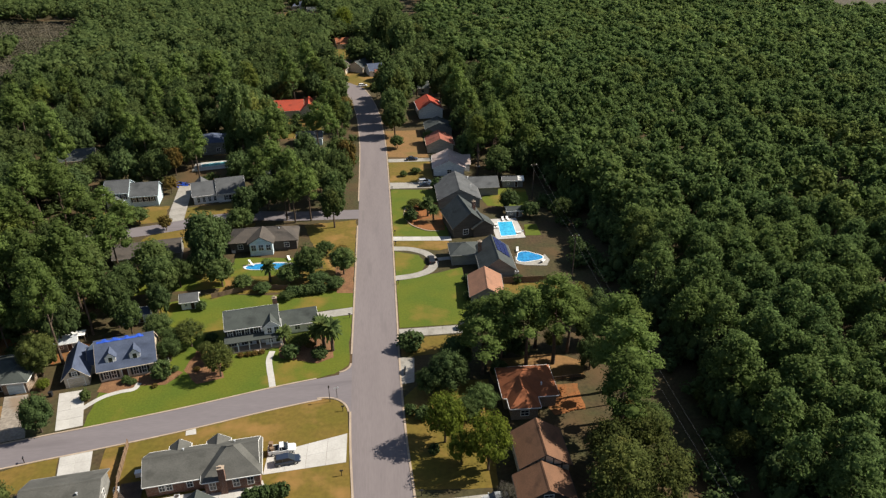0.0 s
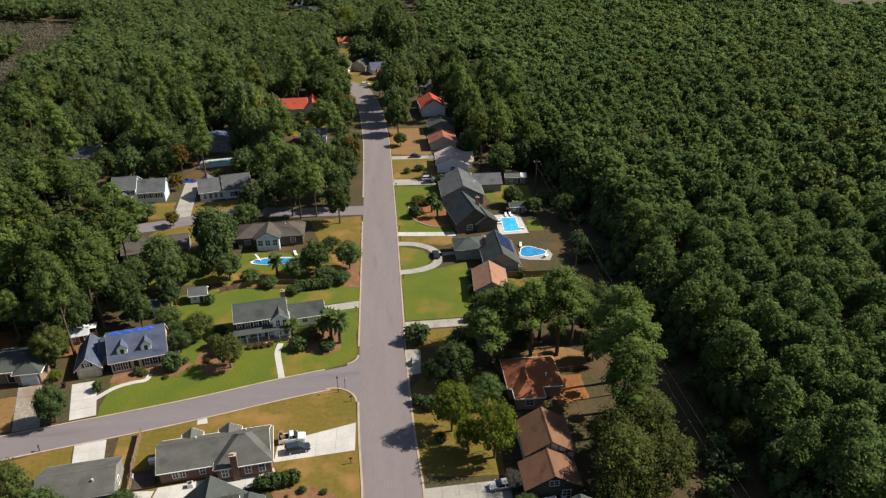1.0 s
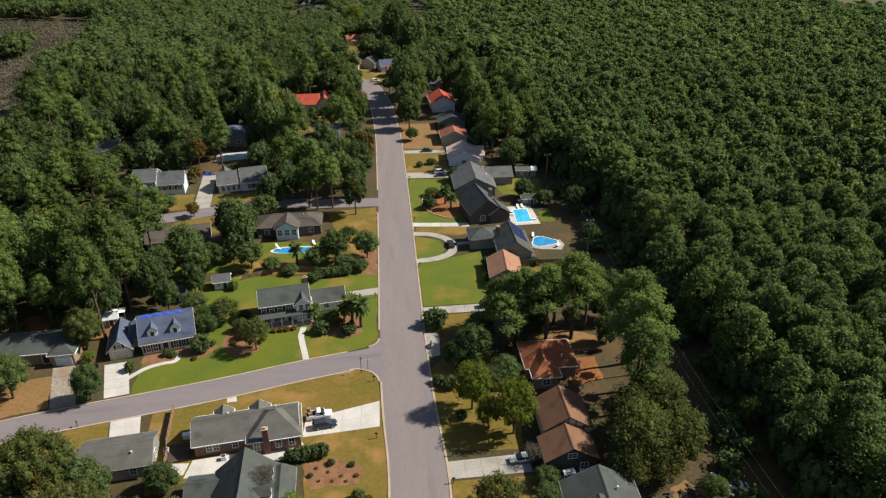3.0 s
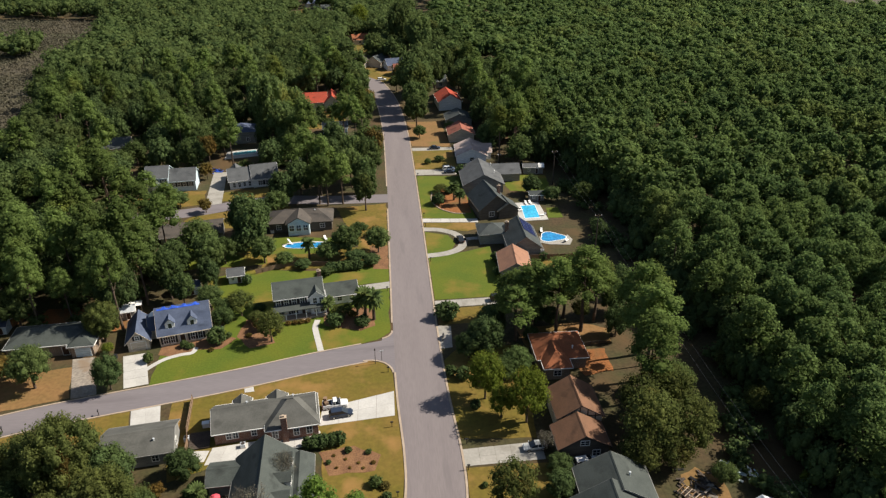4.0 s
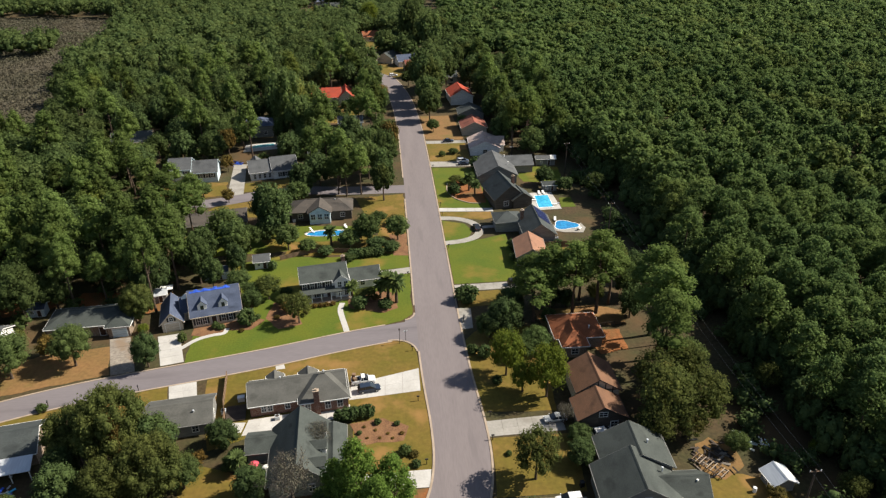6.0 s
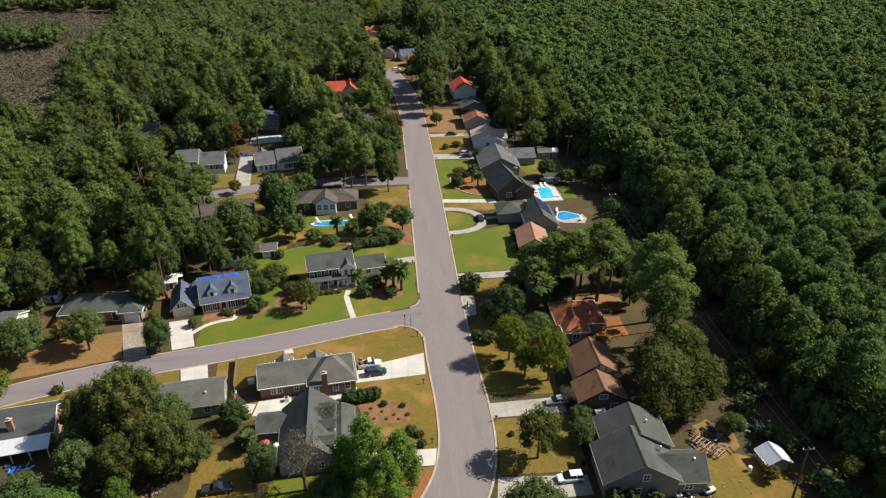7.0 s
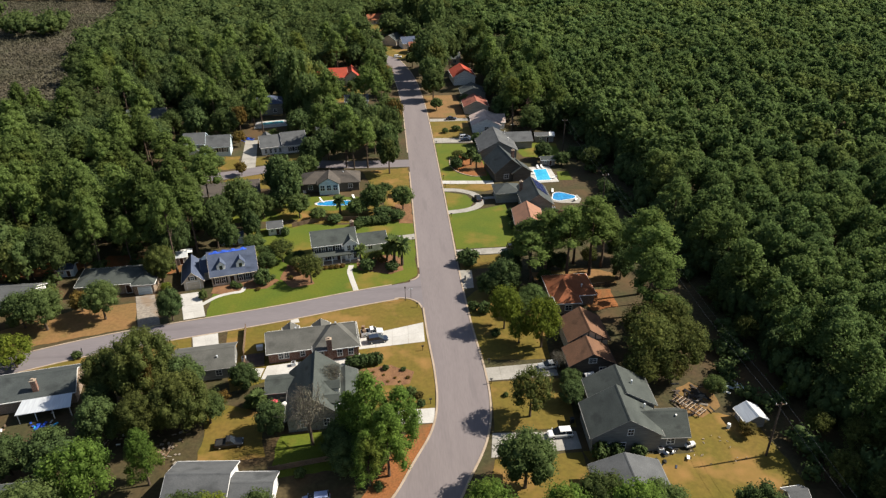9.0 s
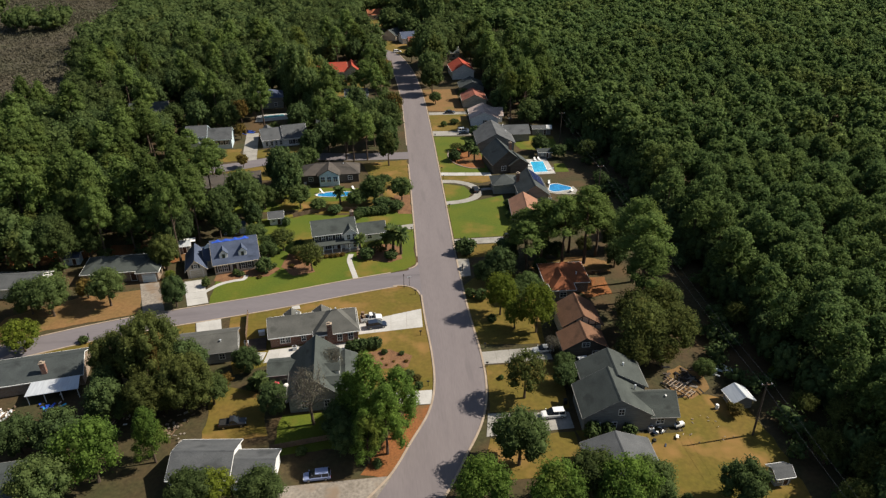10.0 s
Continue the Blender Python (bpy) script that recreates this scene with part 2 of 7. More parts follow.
# ---- mesh tools ----
class Mesh:
    """Collects vertices and faces of one mesh."""

    def __init__(self):
        self.v, self.f = [], []

    def add(self, verts, faces):
        n = len(self.v)
        self.v += [tuple(p) for p in verts]
        self.f += [tuple(i + n for i in face) for face in faces]
        return self

    def box(self, x0, x1, y0, y1, z0, z1, m=None):
        c = [(x, y, z) for z in (z0, z1) for x, y in ((x0, y0), (x1, y0), (x1, y1), (x0, y1))]
        if m is not None:
            c = [m @ Vector(p) for p in c]
        return self.add(c, [(3, 2, 1, 0), (4, 5, 6, 7), (0, 1, 5, 4), (1, 2, 6, 5), (2, 3, 7, 6), (3, 0, 4, 7)])

    def prism(self, outline, z0, z1, m=None):
        n = len(outline)
        c = [(x, y, z0) for x, y in outline] + [(x, y, z1) for x, y in outline]
        if m is not None:
            c = [m @ Vector(p) for p in c]
        return self.add(c, [tuple(range(n - 1, -1, -1)), tuple(range(n, 2 * n))] + [(i, (i + 1) % n, n + (i + 1) % n, n + i) for i in range(n)])

    def tube(self, a, b, r0, r1, sides=8):
        a, b = Vector(a), Vector(b)
        q = (b - a).to_track_quat("Z", "Y")
        ring = [Vector((math.cos(2 * math.pi * k / sides), math.sin(2 * math.pi * k / sides), 0)) for k in range(sides)]
        c = [a + q @ (p * r0) for p in ring] + [b + q @ (p * r1) for p in ring]
        return self.add(c, [tuple(range(sides - 1, -1, -1)), tuple(range(sides, 2 * sides))] + [(i, (i + 1) % sides, sides + (i + 1) % sides, sides + i) for i in range(sides)])

    def data(self, name, mat):
        me = bpy.data.meshes.new(name)
        me.from_pydata(self.v, [], self.f)
        me.materials.append(mat)
        me.validate()
        me.update()
        return me


def part(name, mesh, mat, parent=None, label=""):
    ob = new(name, mesh.data(name, mat) if isinstance(mesh, Mesh) else mesh)
    ob.parent = parent
    if label:
        ob["label"] = label
    return ob


def thing(name, m, label, category, group="", kind=""):
    ob = new(name)
    ob.empty_display_size = 0.3
    ob.matrix_basis = m
    return tagged(ob, label, category, group, kind)


def smooth(points, steps=8):
    """A Catmull-Rom line through the points."""
    p = [Vector((*q, 0)) for q in points]
    p = [2 * p[0] - p[1], *p, 2 * p[-1] - p[-2]]
    out = []
    for i in range(1, len(p) - 2):
        a, b, c, d = p[i - 1 : i + 3]
        for k in range(steps):
            t = k / steps
            out.append(0.5 * (2 * b + (c - a) * t + (2 * a - 5 * b + 4 * c - d) * t * t + (3 * b - a - 3 * c + d) * t**3))
    return out + [p[-2]]


def ribbon(line, left, right, z, thick=0.0):
    """A strip along a line, from left to right of it."""
    mesh, rows = Mesh(), []
    for i, p in enumerate(line):
        d = (line[min(i + 1, len(line) - 1)] - line[max(i - 1, 0)]).normalized()
        n = Vector((-d.y, d.x, 0))
        rows.append((p - n * right, p + n * left))
    for i in range(len(rows) - 1):
        (a, b), (c, d) = rows[i], rows[i + 1]
        if thick:
            lo = z - thick
            v = [(q.x, q.y, h) for h in (lo, z) for q in (a, c, d, b)]
            mesh.add(v, [(4, 5, 6, 7), (0, 1, 5, 4), (2, 3, 7, 6)])
        else:
            mesh.add([(q.x, q.y, z) for q in (a, c, d, b)], [(0, 1, 2, 3)])
    return mesh


# ---- ground, roads, lawns ----
def inside(x, y, outline):
    hit = False
    for i in range(len(outline)):
        (x0, y0), (x1, y1) = outline[i - 1][:2], outline[i][:2]
        if (y0 > y) != (y1 > y) and x < (x1 - x0) * (y - y0) / (y1 - y0) + x0:
            hit = not hit
    return hit


CLEAR = []  # outlines in which no wild tree grows


def patch(name, outline, z, mat, label, category, ragged=0.0, clear=True):
    pts = []
    for i, b in enumerate(outline):
        a = outline[i - 1]
        n = max(1, int(math.dist(a, b) / 1.5)) if ragged else 1
        for k in range(n):
            t = (k + 1) / n
            x, y = a[0] + (b[0] - a[0]) * t, a[1] + (b[1] - a[1]) * t
            w = ragged * (1 if k < n - 1 else 0)
            pts.append((x + w * noise.noise((x * 0.5, y * 0.5, 3)), y + w * noise.noise((x * 0.5, y * 0.5, 9))))
    if sum(pts[i - 1][0] * p[1] - p[0] * pts[i - 1][1] for i, p in enumerate(pts)) < 0:
        pts.reverse()
    if clear:
        CLEAR.append(outline)
    return tagged(part(name, Mesh().prism(pts, -0.1, z), mat), label, category, kind="structure")


def slabs(name, corners, nu, nv, label, mat="concrete", z=0.07):
    """A drive of cast slabs between four corners, with open joints."""
    base = tagged(part(name, Mesh().prism(corners, -0.1, z - 0.03), M["old_concrete"]), label, "driveway", kind="structure")
    a, b, c, d = (Vector((*p, 0)) for p in corners)
    for i in range(nu):
        for j in range(nv):
            q = []
            for u, v, du, dv in ((i, j, 1, 1), (i + 1, j, -1, 1), (i + 1, j + 1, -1, -1), (i, j + 1, 1, -1)):
                u, v = u / nu + du * 0.0018, v / nv + dv * 0.0018
                p = a.lerp(b, u).lerp(d.lerp(c, u), v)
                q.append((p.x, p.y))
            part("slab", Mesh().prism(q, z - 0.05, z + random.uniform(-0.006, 0.006)), M[mat], base)
    CLEAR.append(corners)
    return base


tagged(part("ground", Mesh().add([(-4000, -4000, 0), (4000, -4000, 0), (4000, 4000, 0), (-4000, 4000, 0)], [(0, 1, 2, 3)]), M["litter"]),
       "dark leaf litter and bare earth under trees", "ground", kind="structure")
MAIN = smooth([(-24, 22), (-15.5, 33), (-8.4, 41.5), (-4.2, 49.5), (-0.6, 57), (1.1, 65), (1.3, 75), (0.5, 90), (0.1, 110), (0.1, 131), (0.1, 176), (-0.1, 221), (-0.6, 251), (-2.7, 288), (-7.4, 320), (-12.5, 334), (-24, 346), (-42, 355), (-70, 364)])
SIDE = smooth([(-3, 105.9), (-18.5, 102.4), (-35, 97.9), (-50, 94.4), (-58, 92.7), (-70, 89.8), (-82, 85.8), (-98, 79.3), (-125, 68)])
LANE = smooth([(-4, 184), (-23, 184.5), (-36, 186), (-48, 184.5), (-60, 180), (-75, 177), (-95, 176)])
tagged(part("road", ribbon(MAIN, 4.7, 4.7, 0.05), M["asphalt"]), "sun-bleached grey asphalt street", "road", kind="structure")
tagged(part("road", ribbon(SIDE, 3.1, 3.1, 0.042), M["asphalt_side"]), "grey asphalt side street with worn patches", "road", kind="structure")
tagged(part("road", ribbon(LANE, 3.2, 3.2, 0.042), M["asphalt_side"]), "grey asphalt lane under trees", "road", kind="structure")


def cut(line, low, high, axis):
    return [p for p in line if low <= p[axis] <= high]


for line, l, r in ((cut(MAIN, -20, 97.5, 1), 5.05, -4.68), (cut(MAIN, 112.5, 181, 1), 5.05, -4.68), (cut(MAIN, 189, 330, 1), 5.05, -4.68), (cut(MAIN, -20, 330, 1), -4.68, 5.05)):
    tagged(part("kerb", ribbon(line, l, r, 0.13, 0.2), M["kerb"]), "low rolled concrete kerb along the street", "kerb", kind="structure")
for l, r in ((3.4, -3.08), (-3.08, 3.4)):
    tagged(part("kerb", ribbon(cut(SIDE, -130, -9.5, 0), l, r, 0.12, 0.2), M["kerb"]), "low rolled concrete kerb along the side street", "kerb", kind="structure")
# the rounded corners of the junction
for cx, cy, a0, a1, rad in ((-9.7, 96.6, 5, 104, 4.85), (-7.6, 111.6, -78, 0, 2.75)):
    arc = [Vector((cx + rad * math.cos(radians(a)), cy + rad * math.sin(radians(a)), 0)) for a in np.linspace(a0, a1, 10)]
    corner = [(-4.2, 96.6), (-4.2, 103.4), (-9.7, 102.6)] if cy < 100 else [(-4.2, 111.6), (-4.2, 106.6), (-7.2, 106.2)]
    fan = [(p.x, p.y) for p in arc] + (corner[::-1] if cy < 100 else corner)
    tagged(part("road", Mesh().prism(fan, -0.05, 0.036), M["asphalt_side"]), "asphalt flare at the street corner", "road", kind="structure")
    tagged(part("kerb", ribbon(arc, 0.18, 0.18, 0.125, 0.2), M["kerb"]), "rounded concrete kerb at the street corner", "kerb", kind="structure")

for line, half in ((MAIN, 6.0), (SIDE, 4.6), (LANE, 3.6)):
    for i in range(0, len(line) - 1, 2):
        a, b = line[i], line[min(i + 2, len(line) - 1)]
        d = (b - a).normalized()
        n = Vector((-d.y, d.x, 0)) * half
        CLEAR.append([(p.x, p.y) for p in (a - n, b - n, b + n, a + n)])

# lawns west of the street
patch("lawn", [(-52.0, 97.2), (-39.2, 100.0), (-20, 105.2), (-8, 108.6), (-5.3, 111.2), (-5.1, 129.6), (-13, 129), (-14, 131.6), (-5.1, 133), (-5.1, 141), (-24, 140), (-40, 142), (-49, 138.5), (-48, 127), (-41, 120), (-42, 112), (-52.5, 107.5)], 0.035, M["lawn"], "bright green mown lawn round two houses", "lawn", 0.5)
patch("lawn", [(-9.7, 101.3), (-17.4, 99.6), (-31.8, 95.6), (-46.2, 92.2), (-45.3, 84), (-42, 72), (-37, 74), (-31, 77), (-17.5, 79.8), (-4.0, 79.5), (-5.0, 96.4), (-5.5, 98.8), (-7.2, 100.6)], 0.03, M["tan_lawn"], "dry tan and green corner lawn", "lawn", 0.15)
patch("lawn", [(-4.0, 80), (-3.7, 70), (-4.3, 64), (-16, 62), (-18, 79.7)], 0.034, M["tan_lawn"], "dry green front lawn with bare sandy patches", "lawn", 0.3)
patch("lawn", [(-53.4, 90.6), (-52, 84.5), (-60, 82), (-66, 86.6)], 0.034, M["tan_lawn"], "strip of dry green lawn", "lawn", 0.3)
patch("lawn", [(-84, 90.5), (-66, 95.2), (-69, 105), (-82, 103), (-95, 96), (-96, 85)], 0.03, M["bare_earth"], "bare orange-tan lawn under yard trees", "lawn", 0.5, clear=False)
patch("lawn", [(-86, 83), (-70, 86), (-70, 79), (-88, 78)], 0.03, M["tan_lawn"], "strip of green front lawn", "lawn", 0.5, clear=False)
patch("lawn", [(-45, 70), (-36, 66), (-33, 55), (-44, 54)], 0.034, M["tan_lawn"], "dry tan back lawn", "lawn", 0.6)
patch("lawn", [(-31, 60), (-18, 60), (-17, 52), (-32, 50)], 0.034, M["lawn"], "shady green back lawn", "lawn", 0.6, clear=False)
patch("lawn", [(-5.2, 151), (-13, 152), (-20, 178), (-5.2, 180)], 0.034, M["tan_lawn"], "yellowing grass verge beside the street", "lawn", 0.6, clear=False)
patch("lawn", [(-39, 188), (-56, 186.5), (-56, 194), (-38, 197), (-33, 193)], 0.034, M["tan_lawn"], "dry tan lawn before a white house", "lawn", 0.5)
patch("lawn", [(-36, 150), (-20, 149), (-18, 158), (-36, 160)], 0.034, M["lawn"], "green lawn round a pool", "lawn", 0.5)
patch("lawn", [(-16, 339), (-4, 327), (1, 336), (2, 350), (-12, 354)], 0.03, M["tan_lawn"], "tan lawn at the far end of the street", "lawn", 0.6)
patch("lawn", [(-66, 166), (-36, 168), (-34, 181), (-48, 180.5), (-62, 176)], 0.03, M["tan_lawn"], "dry tan grass under yard trees", "lawn", 0.8, clear=False)
patch("lawn", [(-84, 181), (-61, 184.5), (-62, 196), (-84, 195)], 0.03, M["tan_lawn"], "dry grass before a grey-blue house", "lawn", 0.8, clear=False)
patch("lawn", [(-62, 143), (-36, 145), (-38, 156), (-66, 156)], 0.03, M["lawn"], "shady green lawn under trees", "lawn", 0.8, clear=False)
patch("bed", [(-80, 117), (-62, 118), (-60, 124), (-70, 127), (-82, 122)], 0.03, M["straw"], "orange pine straw behind a ranch house", "pine straw", 0.9, clear=False)
patch("bed", [(-108, 122), (-88, 120), (-86, 126), (-100, 130), (-110, 128)], 0.03, M["straw"], "orange pine straw under tall pines", "pine straw", 0.9, clear=False)
patch("lawn", [(-37, 141.4), (-5.2, 140.6), (-5.2, 152), (-37, 150.5)], 0.026, M["tan_lawn"], "dry grass and leaf litter under yard trees", "lawn", 0.6, clear=False)
# east of the street
patch("lawn", [(5.4, 123.4), (22, 123.5), (22, 149), (15, 146.5), (5.3, 143.6)], 0.034, M["lawn"], "wide green mown front lawn", "lawn", 0.2)
patch("lawn", [(5.3, 146.4), (11.5, 147.2), (13.2, 152), (11.5, 156.6), (5.3, 159.4)], 0.034, M["lawn"], "rounded lawn inside a loop drive", "lawn", 0.1)
patch("lawn", [(5.3, 162.3), (17, 158.6), (21, 160), (20, 164), (5.3, 165.2)], 0.034, M["tan_lawn"], "dry tan lawn strip between drives", "lawn", 0.2)
patch("lawn", [(5.3, 168.2), (20.5, 166.6), (20, 200), (5.3, 201.8)], 0.03, M["lawn"], "green front lawn round a mulched bed", "lawn", 0.2)
patch("lawn", [(5.2, 207.8), (19.5, 206.3), (19.5, 228), (5, 230)], 0.034, M["tan_lawn"], "dry tan front lawn", "lawn", 0.3)
patch("lawn", [(5, 232), (19.5, 230), (18, 262), (4.5, 262)], 0.03, M["bare_earth"], "orange pine straw under street trees", "pine straw", 0.4, clear=False)
patch("lawn", [(5.6, 77.5), (19.5, 76.5), (22, 104), (9, 104), (5.4, 100)], 0.03, M["tan_lawn"], "dry tan grass under street trees", "lawn", 0.4, clear=False)
patch("lawn", [(5.4, 113), (20, 113), (20, 119.6), (5.4, 119.6)], 0.03, M["tan_lawn"], "dry grass verge", "lawn", 0.3)
patch("lawn", [(6.6, 70.6), (21, 70.6), (20, 57.5), (5.6, 57.5), (6.3, 64)], 0.034, M["tan_lawn"], "dry tan front lawn", "lawn", 0.2)
patch("lawn", [(33, 30), (52, 30), (52.5, 47), (51, 57), (44, 59), (38, 58), (38, 50), (31, 49), (29, 40)], 0.03, M["tan_lawn"], "worn tan and green back lawn", "lawn", 0.8)
patch("lawn", [(4.8, 51.2), (19.4, 51.6), (19.2, 42), (2.0, 42)], 0.03, M["tan_lawn"], "dry tan front lawn under trees", "lawn", 0.3, clear=False)
patch("lawn", [(20.5, 48.5), (32, 48), (32, 50), (19.6, 51.8)], 0.034, M["tan_lawn"], "narrow tan side lawn", "lawn", 0.3)
patch("lawn", [(23, 102.6), (41, 102.8), (42, 108), (36, 111), (22, 110)], 0.03, M["bare_earth"], "bare orange-tan back yard under tall pines", "lawn", 0.5, clear=False)
patch("bed", [(32.5, 92.5), (38.5, 93.5), (39, 101), (30, 101)], 0.04, M["straw"], "orange pine straw beside a house", "pine straw", 0.5)
patch("lawn", [(29.8, 130), (45, 130), (45, 139.5), (31, 139.5)], 0.034, M["tan_lawn"], "olive side lawn behind a timber fence", "lawn", 0.3)
patch("lawn", [(34, 186), (47, 184), (48, 198), (40, 199), (33, 192)], 0.034, M["lawn"], "green back lawn", "lawn", 0.5)
patch("bed", [(41.5, 165), (46, 165), (46, 172), (42.5, 172)], 0.034, M["lawn"], "green grass patch beside a pool deck", "lawn", 0.3)
# beds
patch("bed", [(9.5, 176), (14, 171.5), (19.8, 170.5), (19.8, 190), (13, 190), (9.4, 185)], 0.05, M["straw"], "pine straw bed with shrubs and a low edging", "garden bed", 0.4)
patch("bed", [(-53, 107.4), (-50, 106.6), (-45.5, 108.6), (-40.5, 108.4), (-38, 112), (-42, 114), (-53, 110.6)], 0.05, M["mulch"], "brown mulch bed along a house front", "garden bed", 0.3)
patch("bed", [(-38, 112.5), (-34.5, 108), (-29.5, 109.5), (-31, 114), (-31.5, 119), (-37, 119)], 0.05, M["mulch"], "mulch bed with shrubs between two houses", "garden bed", 0.5)
patch("bed", [(-19.5, 115), (-11.5, 112.3), (-8.4, 114), (-8.6, 120), (-12, 122.5), (-20, 119)], 0.05, M["mulch"], "mulch bed with shrubs and palms", "garden bed", 0.4)
patch("bed", [(-16, 71), (-8.5, 71.5), (-7.5, 75), (-12, 77.5), (-18, 76.5)], 0.05, M["mulch"], "bare mulch bed with small shrubs", "garden bed", 0.4)
patch("bed", [(-5, 139), (-9, 139.5), (-10, 152), (-5.1, 152)], 0.05, M["mulch"], "leaf-strewn verge with shrubs", "garden bed", 0.5, clear=False)
patch("bed", [(-4.4, 60.5), (-6, 55), (-9.5, 48.5), (-13, 44), (-17, 45), (-12, 54), (-8.5, 60.5)], 0.036, M["straw"], "strip of orange pine straw beside the kerb", "pine straw", 0.3, clear=False)
patch("bed", [(-84, 121), (-74, 121), (-73, 127), (-83, 128)], 0.036, M["straw"], "orange pine straw yard", "pine straw", 0.8)
patch("bed", [(-105, 118), (-94, 119), (-92, 126), (-106, 127)], 0.036, M["straw"], "orange pine straw yard", "pine straw", 0.8)
patch("bed", [(39, 60), (42.6, 57.8), (47, 60.4), (47.2, 64), (44, 67.4), (41, 66)], 0.036, M["bare_earth"], "bare orange earth round a scrap heap", "bare earth", 0.6)
patch("marsh", [(-420, 560), (-480, 300), (-230, 225), (-150, 222), (-140, 240), (-150, 290), (-172, 352), (-178, 420), (-168, 500), (-240, 540)], 0.3, M["reed"], "dry grey-brown brushland beyond the woods", "brushland", 1.0)
patch("marsh", [(330, 470), (420, 470), (560, 640), (400, 660), (325, 545)], 0.3, M["reed"], "dry brown clearing beyond the woods", "brushland", 1.0)

# open yards at the far end of the street
for outline, label in (([(-16, 336), (8, 326), (14, 342), (12, 354), (-2, 356), (-16, 352)], "tan yard before the street's last houses"),
                       ([(-26, 356), (-8, 352), (-6, 372), (-20, 380)], "tan grass beside a far drive"),
                       ([(-30, 398), (-2, 394), (0, 426), (-28, 430)], "dry lawn before an orange-roofed house"),
                       ([(-70, 490), (-34, 486), (-36, 550), (-68, 580)], "far dry lawn before grey houses"),
                       ([(-46, 258), (-20, 256), (-22, 282), (-46, 284)], "dry lawn before a red-roofed house")):
    patch("lawn", outline, 0.028, M["tan_lawn"], label, "lawn", 0.6)

# drives and walks
slabs("driveway", [(-18.4, 83.0), (-4.9, 84.5), (-4.9, 91.4), (-18.2, 87.6)], 4, 2, "pale concrete driveway with two parked cars")
slabs("driveway", [(-46.4, 84.2), (-48.2, 91.6), (-53.2, 90.4), (-51.4, 83.8)], 3, 2, "pale concrete driveway before a garage")
slabs("driveway", [(-60.0, 107.6), (-56.6, 97.0), (-52.2, 98.0), (-55.6, 108.4)], 4, 2, "bright concrete driveway before a garage")
slabs("driveway", [(-70.0, 107.6), (-65.6, 94.8), (-61.2, 95.8), (-65.8, 108.0)], 4, 2, "stained concrete driveway with leaf litter", "old_concrete")
slabs("driveway", [(-14.0, 131.2), (-13.6, 128.6), (-5.0, 129.8), (-5.0, 132.8)], 4, 1, "narrow concrete driveway", "worn_concrete")
slabs("driveway", [(5.0, 165.5), (21.0, 164.0), (21.0, 166.5), (5.0, 168.0)], 6, 1, "long pale concrete driveway")
slabs("driveway", [(5.1, 202.4), (20.0, 201.8), (20.0, 206.2), (5.1, 207.6)], 5, 2, "pale concrete driveway with parked cars", "worn_concrete")
slabs("driveway", [(5.3, 119.8), (21.0, 120.2), (21.0, 123.2), (5.2, 122.8)], 5, 1, "pale concrete driveway", "worn_concrete")
slabs("driveway", [(6.3, 71.0), (20.0, 71.4), (20.0, 75.6), (6.3, 74.9)], 5, 2, "pale concrete driveway dappled with tree shade", "worn_concrete")
slabs("driveway", [(4.2, 51.6), (19.6, 52.4), (19.6, 56.4), (5.2, 57.2)], 6, 2, "pale concrete driveway", "worn_concrete")
slabs("driveway", [(5.0, 104.0), (7.6, 104.4), (8.0, 112.2), (5.0, 112.6)], 1, 3, "worn concrete pad beside the street", "worn_concrete")
slabs("driveway", [(-19.0, 60.8), (-4.6, 60.6), (-4.2, 64.4), (-19.0, 64.2)], 5, 1, "concrete driveway under trees")
slabs("driveway", [(-31.0, 40.2), (-14.5, 40.0), (-11.8, 44.4), (-30.5, 43.6)], 5, 1, "curving concrete apron in shade", "old_concrete")
slabs("driveway", [(5.0, 226.5), (20.0, 226.2), (20.0, 229.4), (5.0, 229.8)], 5, 1, "pale concrete driveway", "worn_concrete")
slabs("driveway", [(-63.0, 212.0), (-60.0, 183.5), (-55.2, 185.0), (-58.6, 212.0)], 6, 1, "pale concrete driveway", "worn_concrete")
slabs("patio", [(-36.8, 75.2), (-27.0, 76.4), (-27.0, 80.5), (-36.2, 79.2)], 4, 1, "white concrete patio behind a brick house")
slabs("patio", [(-27.0, 76.6), (-17.2, 78.9), (-18.2, 81.8), (-27.0, 80.2)], 4, 1, "white concrete strip beside a brick house")
slabs("footpath", [(-33.2, 93.6), (-31.4, 93.8), (-31.9, 95.6), (-33.5, 95.2)], 1, 2, "short concrete path to the kerb")


def path_strip(points, half, label, category="footpath", mat="concrete"):
    return tagged(part(category, ribbon(smooth(points), half, half, 0.075, 0.12), M[mat]), label, category, kind="structure")


path_strip([(-19.7, 105.7), (-20.3, 108.5), (-21.0, 111.6), (-21.5, 114.6), (-21.2, 117.4)], 0.62, "curving pale concrete garden path")
path_strip([(-54.2, 102.6), (-51.5, 105.6), (-48.6, 107.0), (-46.2, 107.6), (-45.7, 109.4)], 0.5, "curving pale concrete path to a front door")
path_strip([(4.9, 160.9), (9.5, 160.1), (13.4, 157.4), (15.2, 153.2), (14.2, 148.8), (10.4, 146.1), (4.9, 145.0)], 1.15, "worn grey concrete loop drive", "driveway", "worn_concrete")
path_strip([(15.0, 153.4), (18.0, 154.0), (21.5, 154.2)], 0.8, "short concrete spur to a house", "footpath", "worn_concrete")
part("edging", ribbon(smooth([(9.3, 187), (8.8, 181), (10.5, 175), (14.5, 171.0), (18, 170.2)]), 0.15, 0.15, 0.2, 0.3), M["kerb"])
